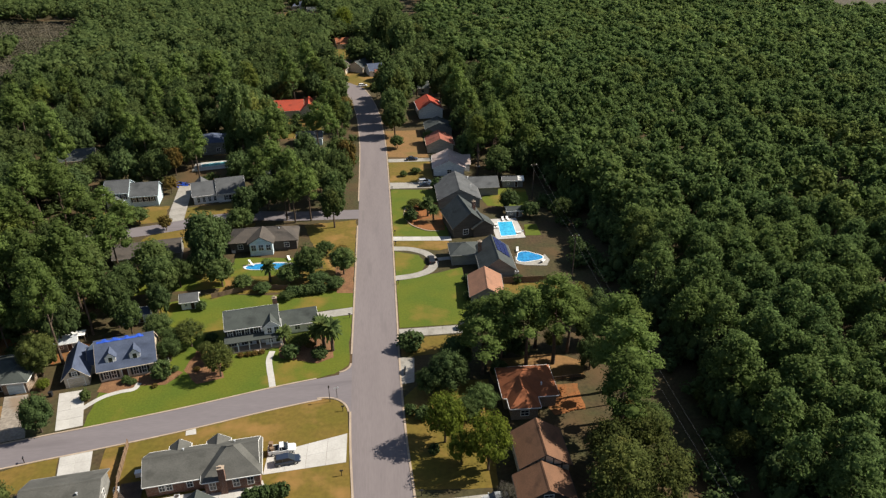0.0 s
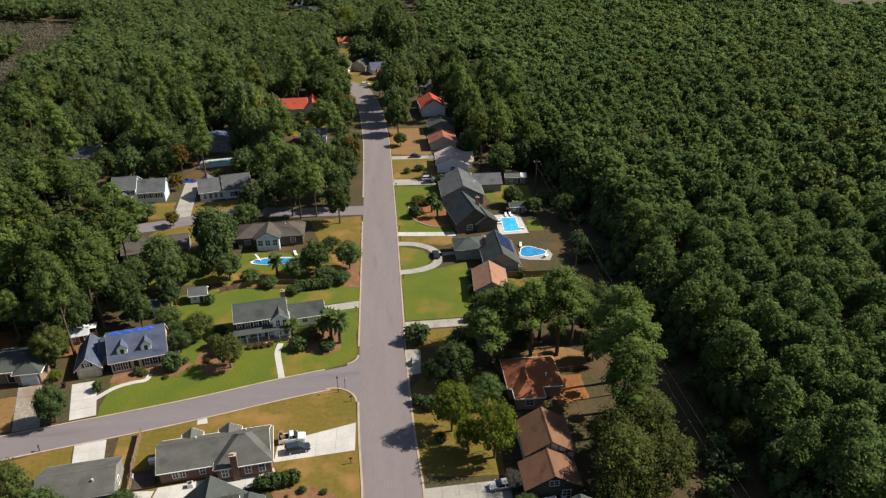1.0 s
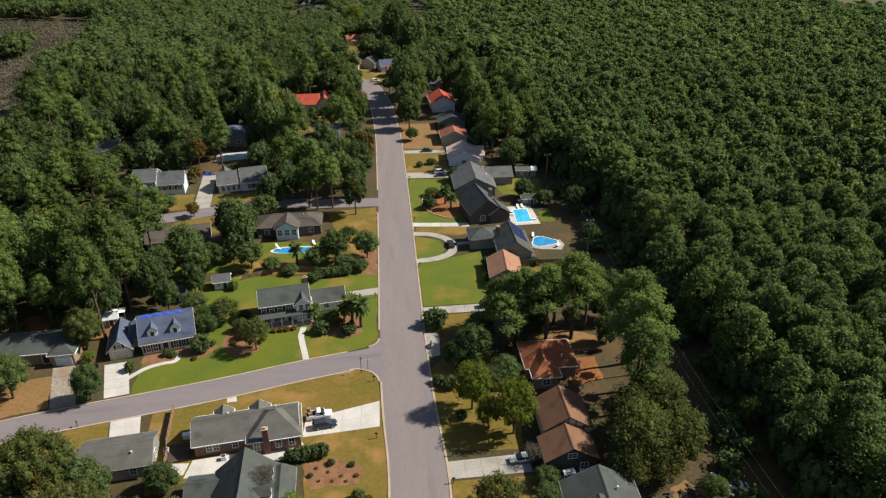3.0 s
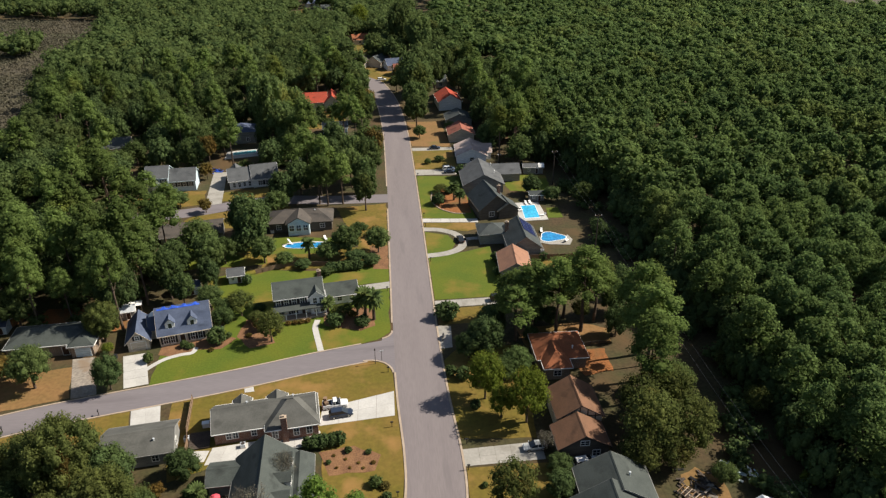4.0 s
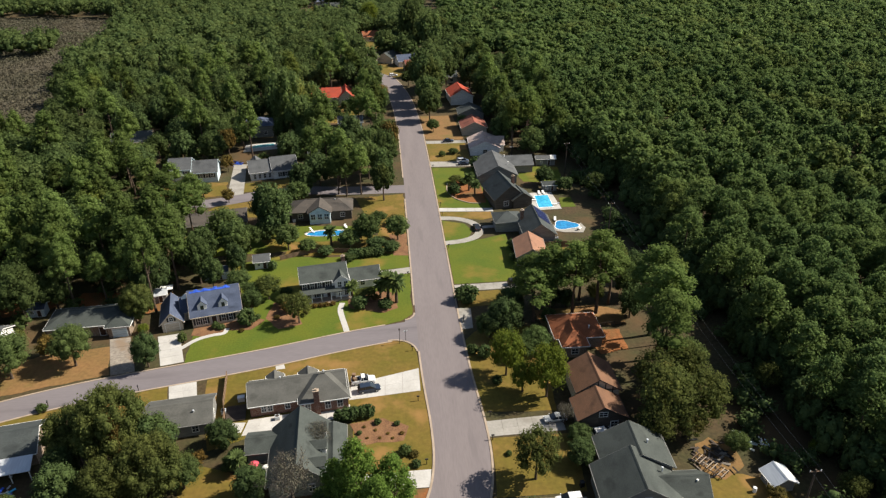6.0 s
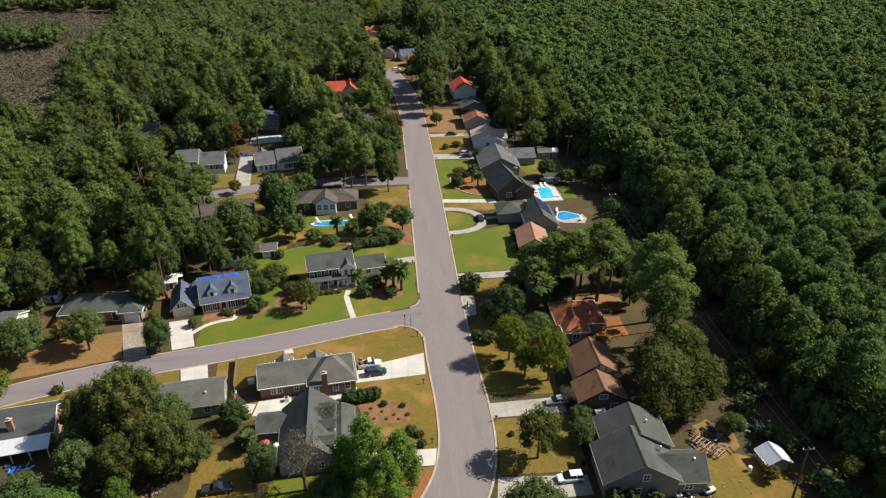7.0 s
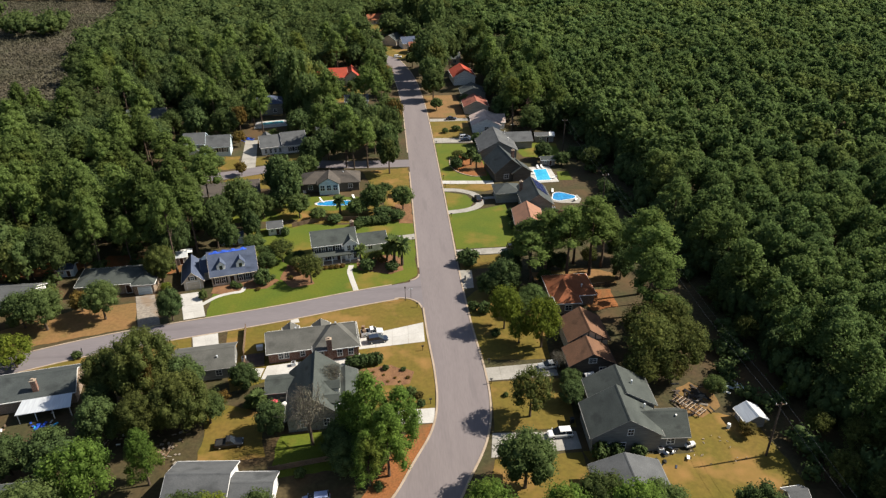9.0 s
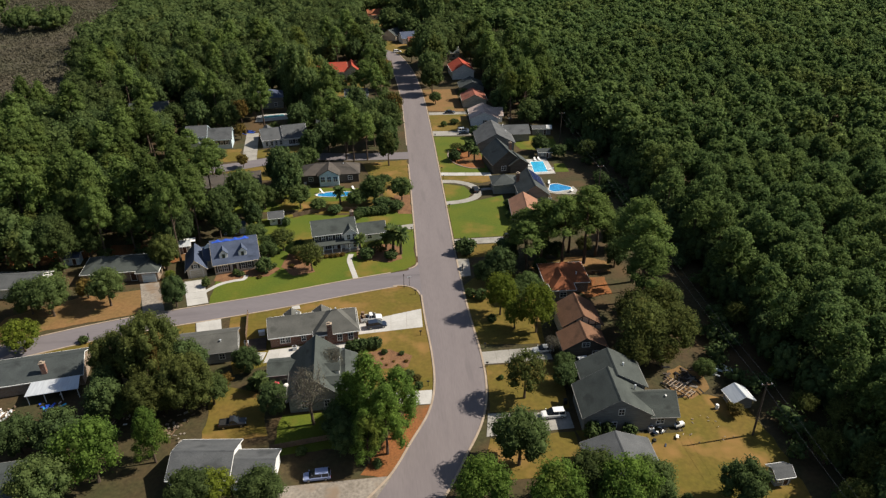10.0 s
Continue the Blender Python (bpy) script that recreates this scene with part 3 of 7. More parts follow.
tagged(bpy.data.objects["edging"], "pale curved stone edging of a garden bed", "edging", kind="structure")


CLEAR += [[(-90, 152), (-62, 150), (-38, 172), (-36, 214), (-88, 212)], [(-68, 214), (-49, 216), (-46, 252), (-68, 250)], [(-44, 262), (-12, 258), (-12, 300), (-48, 296)], [(-34, 226), (-14, 226), (-14, 258), (-34, 258)], [(-112, 216), (-92, 216), (-90, 240), (-112, 240)],
          [(-62, 122), (-5, 122), (-5, 178), (-62, 178)], [(-14, 318), (10, 318), (10, 345), (-20, 350)], [(-26, 372), (-10, 372), (-14, 400), (-30, 400)], [(-30, 418), (-6, 418), (-4, 436), (-36, 436)]]


# ---- houses ----
def gable_roof(mesh, x0, x1, y0, y1, h, rise, over, rake, t, ends):
    """Roof slabs with the ridge along x."""
    mid, s = (y0 + y1) / 2, rise / ((y1 - y0) / 2)
    low = h - over * s
    ring = [(y0 - over, low), (mid, h + rise), (y1 + over, low), (y1 + over, low + t), (mid, h + rise + t), (y0 - over, low + t)]
    a, b = x0 - rake * ends[0], x1 + rake * ends[1]
    mesh.add([(x, y, z) for x in (a, b) for y, z in ring], [(0, 1, 4, 5), (1, 2, 3, 4), (6, 11, 10, 7), (7, 10, 9, 8)] + [(i, 6 + i, 6 + (i + 1) % 6, (i + 1) % 6) for i in range(6)])
    return low


def swap(mesh):
    mesh.v = [(y, x, z) for x, y, z in mesh.v]
    mesh.f = [tuple(reversed(f)) for f in mesh.f]
    return mesh


def volume(house, vol, wall, roof, trim):
    x0, x1, y0, y1, h, rise, axis, kind = vol
    if axis == "y":
        x0, x1, y0, y1 = y0, y1, x0, x1
    w, r, cap, boards = Mesh(), Mesh(), Mesh(), []
    mid, t, over = (y0 + y1) / 2, 0.16, 0.45
    w.prism([(x0, y0), (x1, y0), (x1, y1), (x0, y1)], -0.1, h)
    if kind == "gable":
        for x in (x0, x1):
            e = 0.1 if x == x0 else -0.1
            a, b = sorted((x, x + e))
            w.add([(q, y, z) for q in (a, b) for y, z in ((y0, h), (y1, h), (mid, h + rise))], [(2, 1, 0), (3, 4, 5), (0, 1, 4, 3), (1, 2, 5, 4), (2, 0, 3, 5)])
        low = gable_roof(r, x0, x1, y0, y1, h, rise, over, 0.35, t, (1, 1))
        s = rise / (mid - y0)
        for x in (x0 - 0.35, x1 + 0.35):
            a, b = (x - 0.05, x - 0.003) if x < x0 else (x + 0.003, x + 0.05)
            for side in (-1, 1):
                ye = y0 - over if side < 0 else y1 + over
                boards.append(Mesh().add([(q, y, z) for q in (a, b) for y, z in ((ye, low - 0.04), (mid, h + rise - 0.04), (mid, h + rise + t - 0.02), (ye, low + t - 0.02))],
                      [(0, 1, 2, 3), (7, 6, 5, 4), (0, 4, 5, 1), (1, 5, 6, 2), (2, 6, 7, 3), (3, 7, 4, 0)]))
        xa, xb = x0 - 0.35, x1 + 0.35
        cap.add([(x, mid + dy, h + rise + t + dz) for x in (xa, xb) for dy, dz in ((-0.22, -0.22 * s + 0.035), (0, 0.045), (0.22, -0.22 * s + 0.035))], [(0, 1, 4, 3), (1, 2, 5, 4)])
    else:
        half = (y1 - y0) / 2 + over
        xa, xb, ya, yb = x0 - over, x1 + over, y0 - over, y1 + over
        ra, rb = xa + half, xb - half
        if rb - ra < 0.3:
            ra = rb = (xa + xb) / 2
            rb += 0.15
        low = h - 0.05
        r.add([(xa, ya, low), (xb, ya, low), (xb, yb, low), (xa, yb, low), (xa, ya, low + t), (xb, ya, low + t), (xb, yb, low + t), (xa, yb, low + t), (ra, mid, low + t + rise), (rb, mid, low + t + rise)],
              [(3, 2, 1, 0), (0, 1, 5, 4), (1, 2, 6, 5), (2, 3, 7, 6), (3, 0, 4, 7), (4, 5, 9, 8), (5, 6, 9), (6, 7, 8, 9), (7, 4, 8)])
        cap.box(ra - 0.1, rb + 0.1, mid - 0.16, mid + 0.16, low + t + rise - 0.08, low + t + rise + 0.04)
        for x in (xa - 0.06, xb + 0.004):
            boards.append(Mesh().box(x, x + 0.056, ya, yb, low - 0.05, low + t - 0.02))
    for y in (y0 - over - 0.1, y1 + over + 0.004):
        boards.append(Mesh().box(x0 - 0.3, x1 + 0.3, y, y + 0.096, low - 0.02, low + t - 0.03))
    for name, mesh, mat in [("wall", w, wall), ("roof", r, roof), ("ridge_cap", cap, roof)] + [("fascia", f, trim) for f in boards]:
        if axis == "y":
            swap(mesh)
        part(name, mesh, M[mat], house)


FACES = {"S": 0, "E": 90, "N": 180, "W": 270}


def ring(x, z0, z1, t, m):
    """A rectangular frame round an opening in the plane y = 0."""
    outer, inner = ((-x - t, z0 - t), (x + t, z0 - t), (x + t, z1 + t), (-x - t, z1 + t)), ((-x, z0), (x, z0), (x, z1), (-x, z1))
    v = [(px, y, pz) for y in (-0.07, 0.05) for loop in (outer, inner) for px, pz in loop]
    f = []
    for i in range(4):
        j = (i + 1) % 4
        f += [(i, j, 4 + j, 4 + i), (8 + j, 8 + i, 12 + i, 12 + j), (j, i, 8 + i, 8 + j), (4 + i, 4 + j, 12 + j, 12 + i)]
    return Mesh().add([m @ Vector(p) for p in v], f)


def cross(x, z0, z1, m):
    """Glazing bars, as one cross."""
    c, b = (z0 + z1) / 2, 0.028
    outline = [(-b, z0), (b, z0), (b, c - b), (x, c - b), (x, c + b), (b, c + b), (b, z1), (-b, z1), (-b, c + b), (-x, c + b), (-x, c - b), (-b, c - b)]
    n = len(outline)
    v = [(px, y, pz) for y in (-0.05, -0.015) for px, pz in outline]
    f = [tuple(range(n)), tuple(range(2 * n - 1, n - 1, -1))] + [((i + 1) % n, i, n + i, n + (i + 1) % n) for i in range(n)]
    return Mesh().add([m @ Vector(p) for p in v], f)


def window(house, face, at, along, sill, w, h, shutters=False, name="window", trim="trim"):
    """A framed window; at: how far the wall stands from the house's middle, along: the place on it."""
    m = pose(0, 0, 0, 0, 0, FACES[face]) @ pose(along, -at, sill)
    x, z0, z1 = w / 2, 0, h
    frame_mesh = ring(x, z0, z1, 0.1, m)
    ob = part(name, frame_mesh, M[trim], house)
    part("pane", Mesh().box(-w / 2, w / 2, -0.02, 0.03, 0, h, m), M["pane"] if name == "window" else M["door"], ob)
    if name == "window":
        part("muntin", cross(x, z0, z1, m), M[trim], ob)
    if shutters:
        for s in (-1, 1):
            x = s * (w / 2 + 0.32)
            part("shutter", Mesh().box(x - 0.2, x + 0.2, -0.05, 0.0, -0.05, h + 0.05, m), M["shutter"], ob, "black louvred shutter")


def garage_door(house, face, at, along, w, h=2.1, mat="trim"):
    m = pose(0, 0, 0, 0, 0, FACES[face]) @ pose(along, -at, 0)
    ob = part("garage_door", Mesh().box(-w / 2 - 0.1, w / 2 + 0.1, -0.05, 0.02, 0, h + 0.1, m), M["trim"], house)
    for k in range(4):
        part("panel", Mesh().box(-w / 2, w / 2, -0.08, -0.045, k * h / 4 + 0.02, (k + 1) * h / 4 - 0.02, m), M[mat], ob)


def chimney(house, x, y, z0, z1, w=0.9, d=0.7, mat="brick"):
    ob = part("chimney", Mesh().box(x - w / 2, x + w / 2, y - d / 2, y + d / 2, z0, z1), M[mat], house)
    part("chimney_cap", Mesh().box(x - w / 2 - 0.08, x + w / 2 + 0.08, y - d / 2 - 0.08, y + d / 2 + 0.08, z1, z1 + 0.12).box(x - 0.2, x + 0.2, y - 0.2, y + 0.2, z1 + 0.12, z1 + 0.45), M["kerb"], ob)


def dormer(house, face, at, along, base, w, roof, wall="white_wall", deep=2.4, h=1.5, rise=0.8):
    """A gabled dormer whose front stands at the given distance from the house's middle."""
    m = pose(0, 0, 0, 0, 0, FACES[face]) @ pose(along, -at, base)
    def moved(mesh):
        mesh.v = [tuple(m @ Vector(p)) for p in mesh.v]
        return mesh
    w2 = w / 2
    body = Mesh().prism([(-w2, 0), (w2, 0), (w2, deep), (-w2, deep)], 0, h)
    body.add([(-w2, 0.0, h), (w2, 0.0, h), (0, 0.0, h + rise), (-w2, 0.1, h), (w2, 0.1, h), (0, 0.1, h + rise)], [(0, 1, 2), (5, 4, 3)])
    ob = part("dormer", moved(body), M[wall], house)
    top = Mesh()
    gable_roof(top, -deep - 0.6, 0.2, -w2, w2, h, rise, 0.2, 0, 0.12, (0, 0))
    top.v = [(y, -x, z) for x, y, z in top.v]
    part("dormer_roof", moved(top), M[roof], ob)
    part("window", ring(0.36, 0.25, h - 0.1, 0.09, m), M["trim"], ob)
    part("pane", moved(Mesh().box(-0.36, 0.36, -0.025, 0.01, 0.25, h - 0.1)), M["pane"], ob)


def vents(house, spots, mat="metal"):
    for x, y, z in spots:
        part("roof_vent", Mesh().tube((x, y, z - 0.4), (x, y, z + 0.35), 0.12, 0.12).tube((x, y, z + 0.35), (x, y, z + 0.45), 0.2, 0.16), M[mat], house)


def house(label, x, y, turn, wall, roof, vols, trim=None, walls=None):
    ob = thing("house", pose(x, y, 0, 0, 0, turn), label, "house")
    for i, vol in enumerate(vols):
        volume(ob, vol, (walls or {}).get(i, wall), roof, trim or (wall if "brick" not in wall else "trim"))
        c, s = math.cos(radians(turn)), math.sin(radians(turn))
        CLEAR.append([(x + c * u - s * v, y + s * u + c * v) for u, v in ((vol[0] - 1.5, vol[2] - 1.5), (vol[1] + 1.5, vol[2] - 1.5), (vol[1] + 1.5, vol[3] + 1.5), (vol[0] - 1.5, vol[3] + 1.5))])
    return ob


# brick ranch house on the corner
h = house("long red brick ranch house with dark shingle roof", -27.7, 84.2, 7.4, "brick", "roof_ash",
          [(-8.6, 8.6, -3.2, 3.6, 2.8, 2.2, "x", "gable"), (0.4, 8.9, -4.6, 3.0, 2.82, 3.0, "x", "hip"), (-5.4, -2.8, 2.0, 4.9, 2.6, 0.9, "y", "gable"), (0.6, 3.6, 2.0, 4.7, 2.6, 1.0, "y", "gable")])
for x in (-6.2, -5.1, -2.0):
    window(h, "S", 3.2, x, 0.9, 0.8, 1.3)
for x in (1.6, 5.2, 7.4):
    window(h, "S", 4.6, x, 0.8, 0.9, 1.5)
window(h, "E", 8.9, 0.2, 0.9, 1.2, 1.3)
window(h, "W", 8.6, 0.5, 0.9, 1.0, 1.2)
chimney(h, 3.3, -4.85, 0, 5.3, 1.0, 0.7)
vents(h, [(-3, 1.6, 4.2), (5, 2, 4)])
# dark-roofed house with two dormers
h = house("dark-roofed house with dormers and a side wing", -25.3, 67.2, 3.0, "grey_wall", "roof_dark",
          [(-4.8, 4.6, -6.5, 6.4, 3.0, 4.0, "y", "gable"), (-9.0, -4.4, 1.6, 6.0, 2.6, 1.0, "x", "gable"), (3.4, 7.0, -5.4, 5.6, 2.7, 0.9, "y", "gable")])
for y in (3.6, -0.6, -4.4):
    dormer(h, "E", 4.1, y, 3.4, 1.9, "roof_dark", deep=2.6)
window(h, "S", 6.5, -2.2, 0.9, 0.9, 1.4)
window(h, "S", 6.5, 1.8, 0.9, 0.9, 1.4)
window(h, "S", 6.5, 0.0, 4.0, 0.8, 1.1)
# grey garage house west of the brick one
h = house("low grey-roofed house with tan walls", -47.6, 79.2, 7.0, "grey_wall", "roof_ash",
          [(-5.6, 5.4, -3.4, 3.8, 2.8, 1.7, "x", "gable"), (-8.0, -1.5, -5.4, 0.5, 2.6, 1.3, "y", "gable")])
window(h, "S", 3.4, 2.6, 0.9, 1.0, 1.2)
window(h, "E", 5.4, 0.2, 0.9, 1.0, 1.2)
garage_door(h, "N", 3.8, 1.0, 4.6)
vents(h, [(2.5, -1.6, 3.8)])
# two-storey white house
h = house("two-storey white house with black shutters and a porch", -25.6, 123.3, 9.6, "white_wall", "roof_dark",
          [(-5.3, 5.2, -3.5, 3.6, 5.0, 2.1, "x", "gable"), (2.2, 5.3, -4.4, -2.0, 4.9, 1.3, "y", "gable"), (5.2, 13.2, -1.0, 4.4, 2.5, 1.7, "x", "gable")])
for x in (-4.6, -2.9, -1.2, 0.6):
    window(h, "S", 3.5, x, 3.1, 0.9, 1.5, True)
for x in (-4.2, -1.6):
    window(h, "S", 3.5, x, 0.7, 1.0, 1.6, True)
window(h, "S", 3.5, 0.8, 0.1, 1.0, 2.1, name="door")
for x in (3.3, 4.7):
    window(h, "S", 4.4, x, 3.1, 0.8, 1.4)
    window(h, "S", 4.4, x, 0.8, 0.7, 1.5)
window(h, "E", 5.2, -2.4, 3.1, 0.8, 1.3)
window(h, "S", 1.0, 9.0, 0.9, 1.0, 1.2)
part("porch_roof", Mesh().add([(-5.9, -5.6, 2.75), (5.9, -5.6, 2.75), (5.9, -3.5, 3.2), (-5.9, -3.5, 3.2), (-5.9, -5.6, 2.6), (5.9, -5.6, 2.6), (5.9, -3.5, 2.6), (-5.9, -3.5, 2.6)], [(0, 1, 2, 3), (7, 6, 5, 4), (0, 4, 5, 1), (1, 5, 6, 2), (3, 7, 4, 0)]), M["roof_dark"], h)
part("porch_floor", Mesh().box(-5.8, 5.8, -5.5, -3.5, 0, 0.4), M["kerb"], h)
for x in (-5.5, -3.3, -1.1, 1.1, 3.3, 5.5):
    part("porch_post", Mesh().box(x - 0.1, x + 0.1, -5.4, -5.2, 0.4, 2.6), M["trim"], h)
part("step", Mesh().box(-0.2, 1.8, -6.2, -5.5, 0, 0.2), M["kerb"], h)
chimney(h, 5.0, 1.2, 4, 8.1)
# cape house with a tarpaulin on the ridge
h = house("cape house with blue-grey roof, dormers and a garage wing", -49.0, 115.4, 13.0, "cream_wall", "roof_blue",
          [(-5.2, 5.2, -4.0, 4.0, 3.0, 4.0, "x", "gable"), (-11.4, -7.2, -3.9, 4.6, 2.4, 2.2, "y", "gable"), (-7.2, -5.2, -0.4, 4.0, 2.6, 2.2, "x", "gable")])
for x in (-2.7, 1.7):
    dormer(h, "S", 3.3, x, 3.3, 1.9, "roof_blue", deep=2.8, h=1.7, rise=1.0)
for x in (-4.0, -2.6, 1.4, 2.9):
    window(h, "S", 4.0, x, 0.6, 0.85, 1.6, True)
window(h, "S", 4.0, -0.6, 0.1, 1.0, 2.1, name="door")
window(h, "S", 3.9, -9.3, 2.6, 0.8, 0.9, True)
garage_door(h, "S", 3.9, -9.3, 2.8, mat="cream_wall")
part("tarpaulin", Mesh().add([(x, y, 7.0 - abs(y) + 0.22 + 0.05 * math.sin(3 * x)) for x in np.linspace(-5.0, 3.6, 12) for y in (-0.5, 0.02, 0.7, 1.4)], [(i * 4 + j, i * 4 + 4 + j, i * 4 + 5 + j, i * 4 + 1 + j) for i in range(11) for j in range(3)]), M["tarp"], h, "blue tarpaulin laid over the ridge")
part("tarpaulin", Mesh().add([(-6.9, -0.2, 5.4), (-5.1, -0.3, 5.6), (-4.9, 1.6, 5.9), (-6.9, 1.8, 5.0), (-6.0, 0.7, 6.2)], [(0, 1, 4), (1, 2, 4), (2, 3, 4), (3, 0, 4)]), M["trim"], h, "pale crumpled sheet")
# dark ranch house
h = house("low dark-roofed ranch house with a garage", -74.4, 112.6, 4.0, "brick_tan", "roof_dark",
          [(-8.8, 8.0, -3.4, 4.2, 2.7, 1.9, "x", "hip"), (3.8, 8.2, -4.6, 2.0, 2.7, 1.5, "y", "hip")])
garage_door(h, "S", 4.6, 6.2, 2.9, mat="blue_wall")
window(h, "S", 3.4, 2.4, 0.1, 1.2, 2.0, name="door")
window(h, "S", 3.4, -3.0, 0.9, 1.4, 1.2)
window(h, "S", 3.4, -6.4, 0.9, 1.0, 1.2)
# house with a gabled sunroom over the pool
h = house("taupe-roofed house with a pale blue gabled sunroom", -29.2, 166.6, 1.5, "dark_wall", "roof_taupe",
          [(-8.6, 8.6, -3.4, 4.6, 2.8, 2.2, "x", "hip"), (-3.2, 2.6, -6.0, 0.0, 3.7, 1.7, "y", "gable")], walls={1: "blue_wall"})
for x in (-1.9, 0.0, 1.9):
    window(h, "S", 6.0, x - 0.3, 1.5, 1.2, 1.6)
window(h, "S", 3.4, -6.0, 0.9, 1.2, 1.2)
window(h, "S", 3.4, 6.0, 0.9, 1.2, 1.2)
vents(h, [(4, 0, 4.6)])
# others west
h = house("long low house with a dark grey roof", -58.2, 162.0, 10.0, "grey_wall", "roof_taupe", [(-8, 8, -3.6, 4.4, 2.7, 1.9, "x", "gable")])
window(h, "S", 3.6, -4, 0.9, 1.2, 1.2)
window(h, "S", 3.6, 3, 0.9, 1.2, 1.2)
h = house("white one-storey house with grey gabled roofs", -48.2, 202.2, 13.0, "white_wall", "roof_grey",
          [(-7.6, 0.4, -4.6, 3.6, 2.9, 2.6, "x", "gable"), (-0.4, 7.6, -5.2, 4.0, 3.0, 3.0, "x", "gable"), (-7.0, -3.0, 2.0, 7.0, 2.8, 1.6, "y", "gable")])
for x in (-6.2, -4.6, -3.0, -1.4):
    window(h, "S", 4.6, x, 0.6, 0.7, 1.5)
for x in (2.2, 3.9, 5.6):
    window(h, "S", 5.2, x, 0.7, 0.7, 1.4, True)
h = house("two-storey grey-blue house with a gabled entry", -73.8, 199.6, 5.0, "blue_wall", "roof_grey",
          [(-6.4, 0.2, -4.0, 4.0, 5.2, 2.4, "x", "gable"), (0.2, 8.2, -3.4, 4.4, 3.6, 2.6, "x", "gable"), (-4.6, -1.6, -5.6, -2.0, 3.0, 1.4, "y", "gable")])
for x in (-5.4, -3.6, -1.2):
    window(h, "S", 4.0, x, 3.1, 0.8, 1.3, True)
for x in (1.5, 3.2, 4.9, 6.6):
    window(h, "S", 3.4, x, 1.6, 0.8, 1.3, True)
window(h, "S", 5.6, -3.1, 0.1, 1.1, 2.1, name="door")
h = house("blue-grey hipped house among trees", -58.8, 246.0, 6.0, "grey_wall", "roof_blue", [(-5, 5, -4.4, 5.0, 4.4, 2.2, "x", "hip")])
window(h, "S", 4.4, -2.6, 1.0, 1.2, 1.3)
window(h, "S", 4.4, 2.2, 1.0, 1.2, 1.3)
h = house("red-roofed house with a gabled end", -33.5, 288.0, 4.0, "cream_wall", "roof_red", [(-9, 4, -4.5, 5, 3.6, 3.0, "x", "gable"), (3.0, 9.6, -6.5, 5.0, 3.6, 3.0, "y", "gable")])
window(h, "S", 6.5, 6.2, 1.0, 1.4, 1.4)
window(h, "S", 4.5, -4.0, 1.0, 1.4, 1.4)
house("pale blue-grey house behind street trees", -24.0, 251.0, 3.0, "blue_wall", "roof_grey", [(-4.6, 4.6, -3.6, 3.8, 2.9, 1.6, "x", "gable")])
house("low grey-roofed house under trees", -33.0, 217.0, 8.0, "grey_wall", "roof_mid", [(-4.6, 4.6, -3.6, 3.8, 2.9, 1.6, "x", "gable")])
h = house("dark-roofed house with a long white awning", -80.4, 73.4, 10.0, "brick_tan", "roof_mid", [(-12.0, 10.6, -3.6, 4.2, 2.8, 2.0, "x", "gable")])
part("awning", Mesh().add([(2.2, -3.9, 2.75), (10.4, -3.9, 2.75), (10.6, -7.4, 2.2), (1.6, -7.4, 2.2), (2.2, -3.9, 2.65), (10.4, -3.9, 2.65), (10.6, -7.4, 2.1), (1.6, -7.4, 2.1)], [(3, 2, 1, 0), (4, 5, 6, 7), (0, 1, 5, 4), (1, 2, 6, 5), (2, 3, 7, 6), (3, 0, 4, 7)]), M["metal"], h, "white sheet-metal patio awning")
for x in (1.9, 4.7, 7.5, 10.3):
    part("awning_post", Mesh().box(x - 0.06, x + 0.06, -7.2, -7.08, 0, 2.1), M["trim"], h)
chimney(h, 4.3, -2.6, 2, 5.6)
h = house("low grey house with a white gable end", -98.0, 107.0, -2.0, "white_wall", "roof_grey", [(-9, 7.2, -3, 4, 2.7, 1.6, "x", "gable")])
h = house("grey two-level roofed house with white gable trim", -39.4, 47.2, -4.0, "white_wall", "roof_grey",
          [(-6.6, 2.6, -3.6, 4.2, 3.0, 1.7, "x", "gable"), (2.6, 9.2, -3.4, 2.4, 2.5, 1.2, "x", "gable")])
window(h, "S", 3.6, -4, 0.9, 1.2, 1.2)
h = house("grey-roofed outbuilding beside parked boats", -69.5, 46.0, 6.0, "grey_wall", "roof_mid", [(-5, 5, -3, 4, 2.6, 1.4, "x", "gable")])

# east side of the street
# the dark brick colour here stands in for shade on the front wall
h = house("orange-roofed house with crossing hips", 28.0, 96.6, 0.0, "brick_tan", "roof_orange",
          [(-4.4, 5.2, -1.6, 6.6, 2.8, 2.7, "x", "hip"), (-3.6, 1.2, -4.6, 3.6, 2.8, 2.3, "y", "hip")])
window(h, "S", 4.6, -1.2, 0.9, 1.4, 1.2)
vents(h, [(2.6, -0.2, 4.2)], "trim")
h = house("brown-roofed timber-framed house with a garage wing", 26.6, 78.6, 0.0, "cream_wall", "roof_brown",
          [(-3.4, 4.2, -1.8, 6.0, 4.0, 2.4, "y", "gable"), (-4.6, 3.6, -8.0, -2.6, 3.0, 2.4, "y", "gable")], trim="dark_trim", walls={1: "dark_wall"})
for x in (-2.6, -1.2, 0.2, 1.6, 3.0):
    part("timber", Mesh().box(x - 0.1, x + 0.1, -1.86, -1.8, 0, 4.4 + 0.6 * min(x + 3.4, 4.2 - x) - 0.4), M["dark_trim"], h)
part("timber", Mesh().box(-3.4, 4.2, -1.87, -1.8, 3.9, 4.1), M["dark_trim"], h)
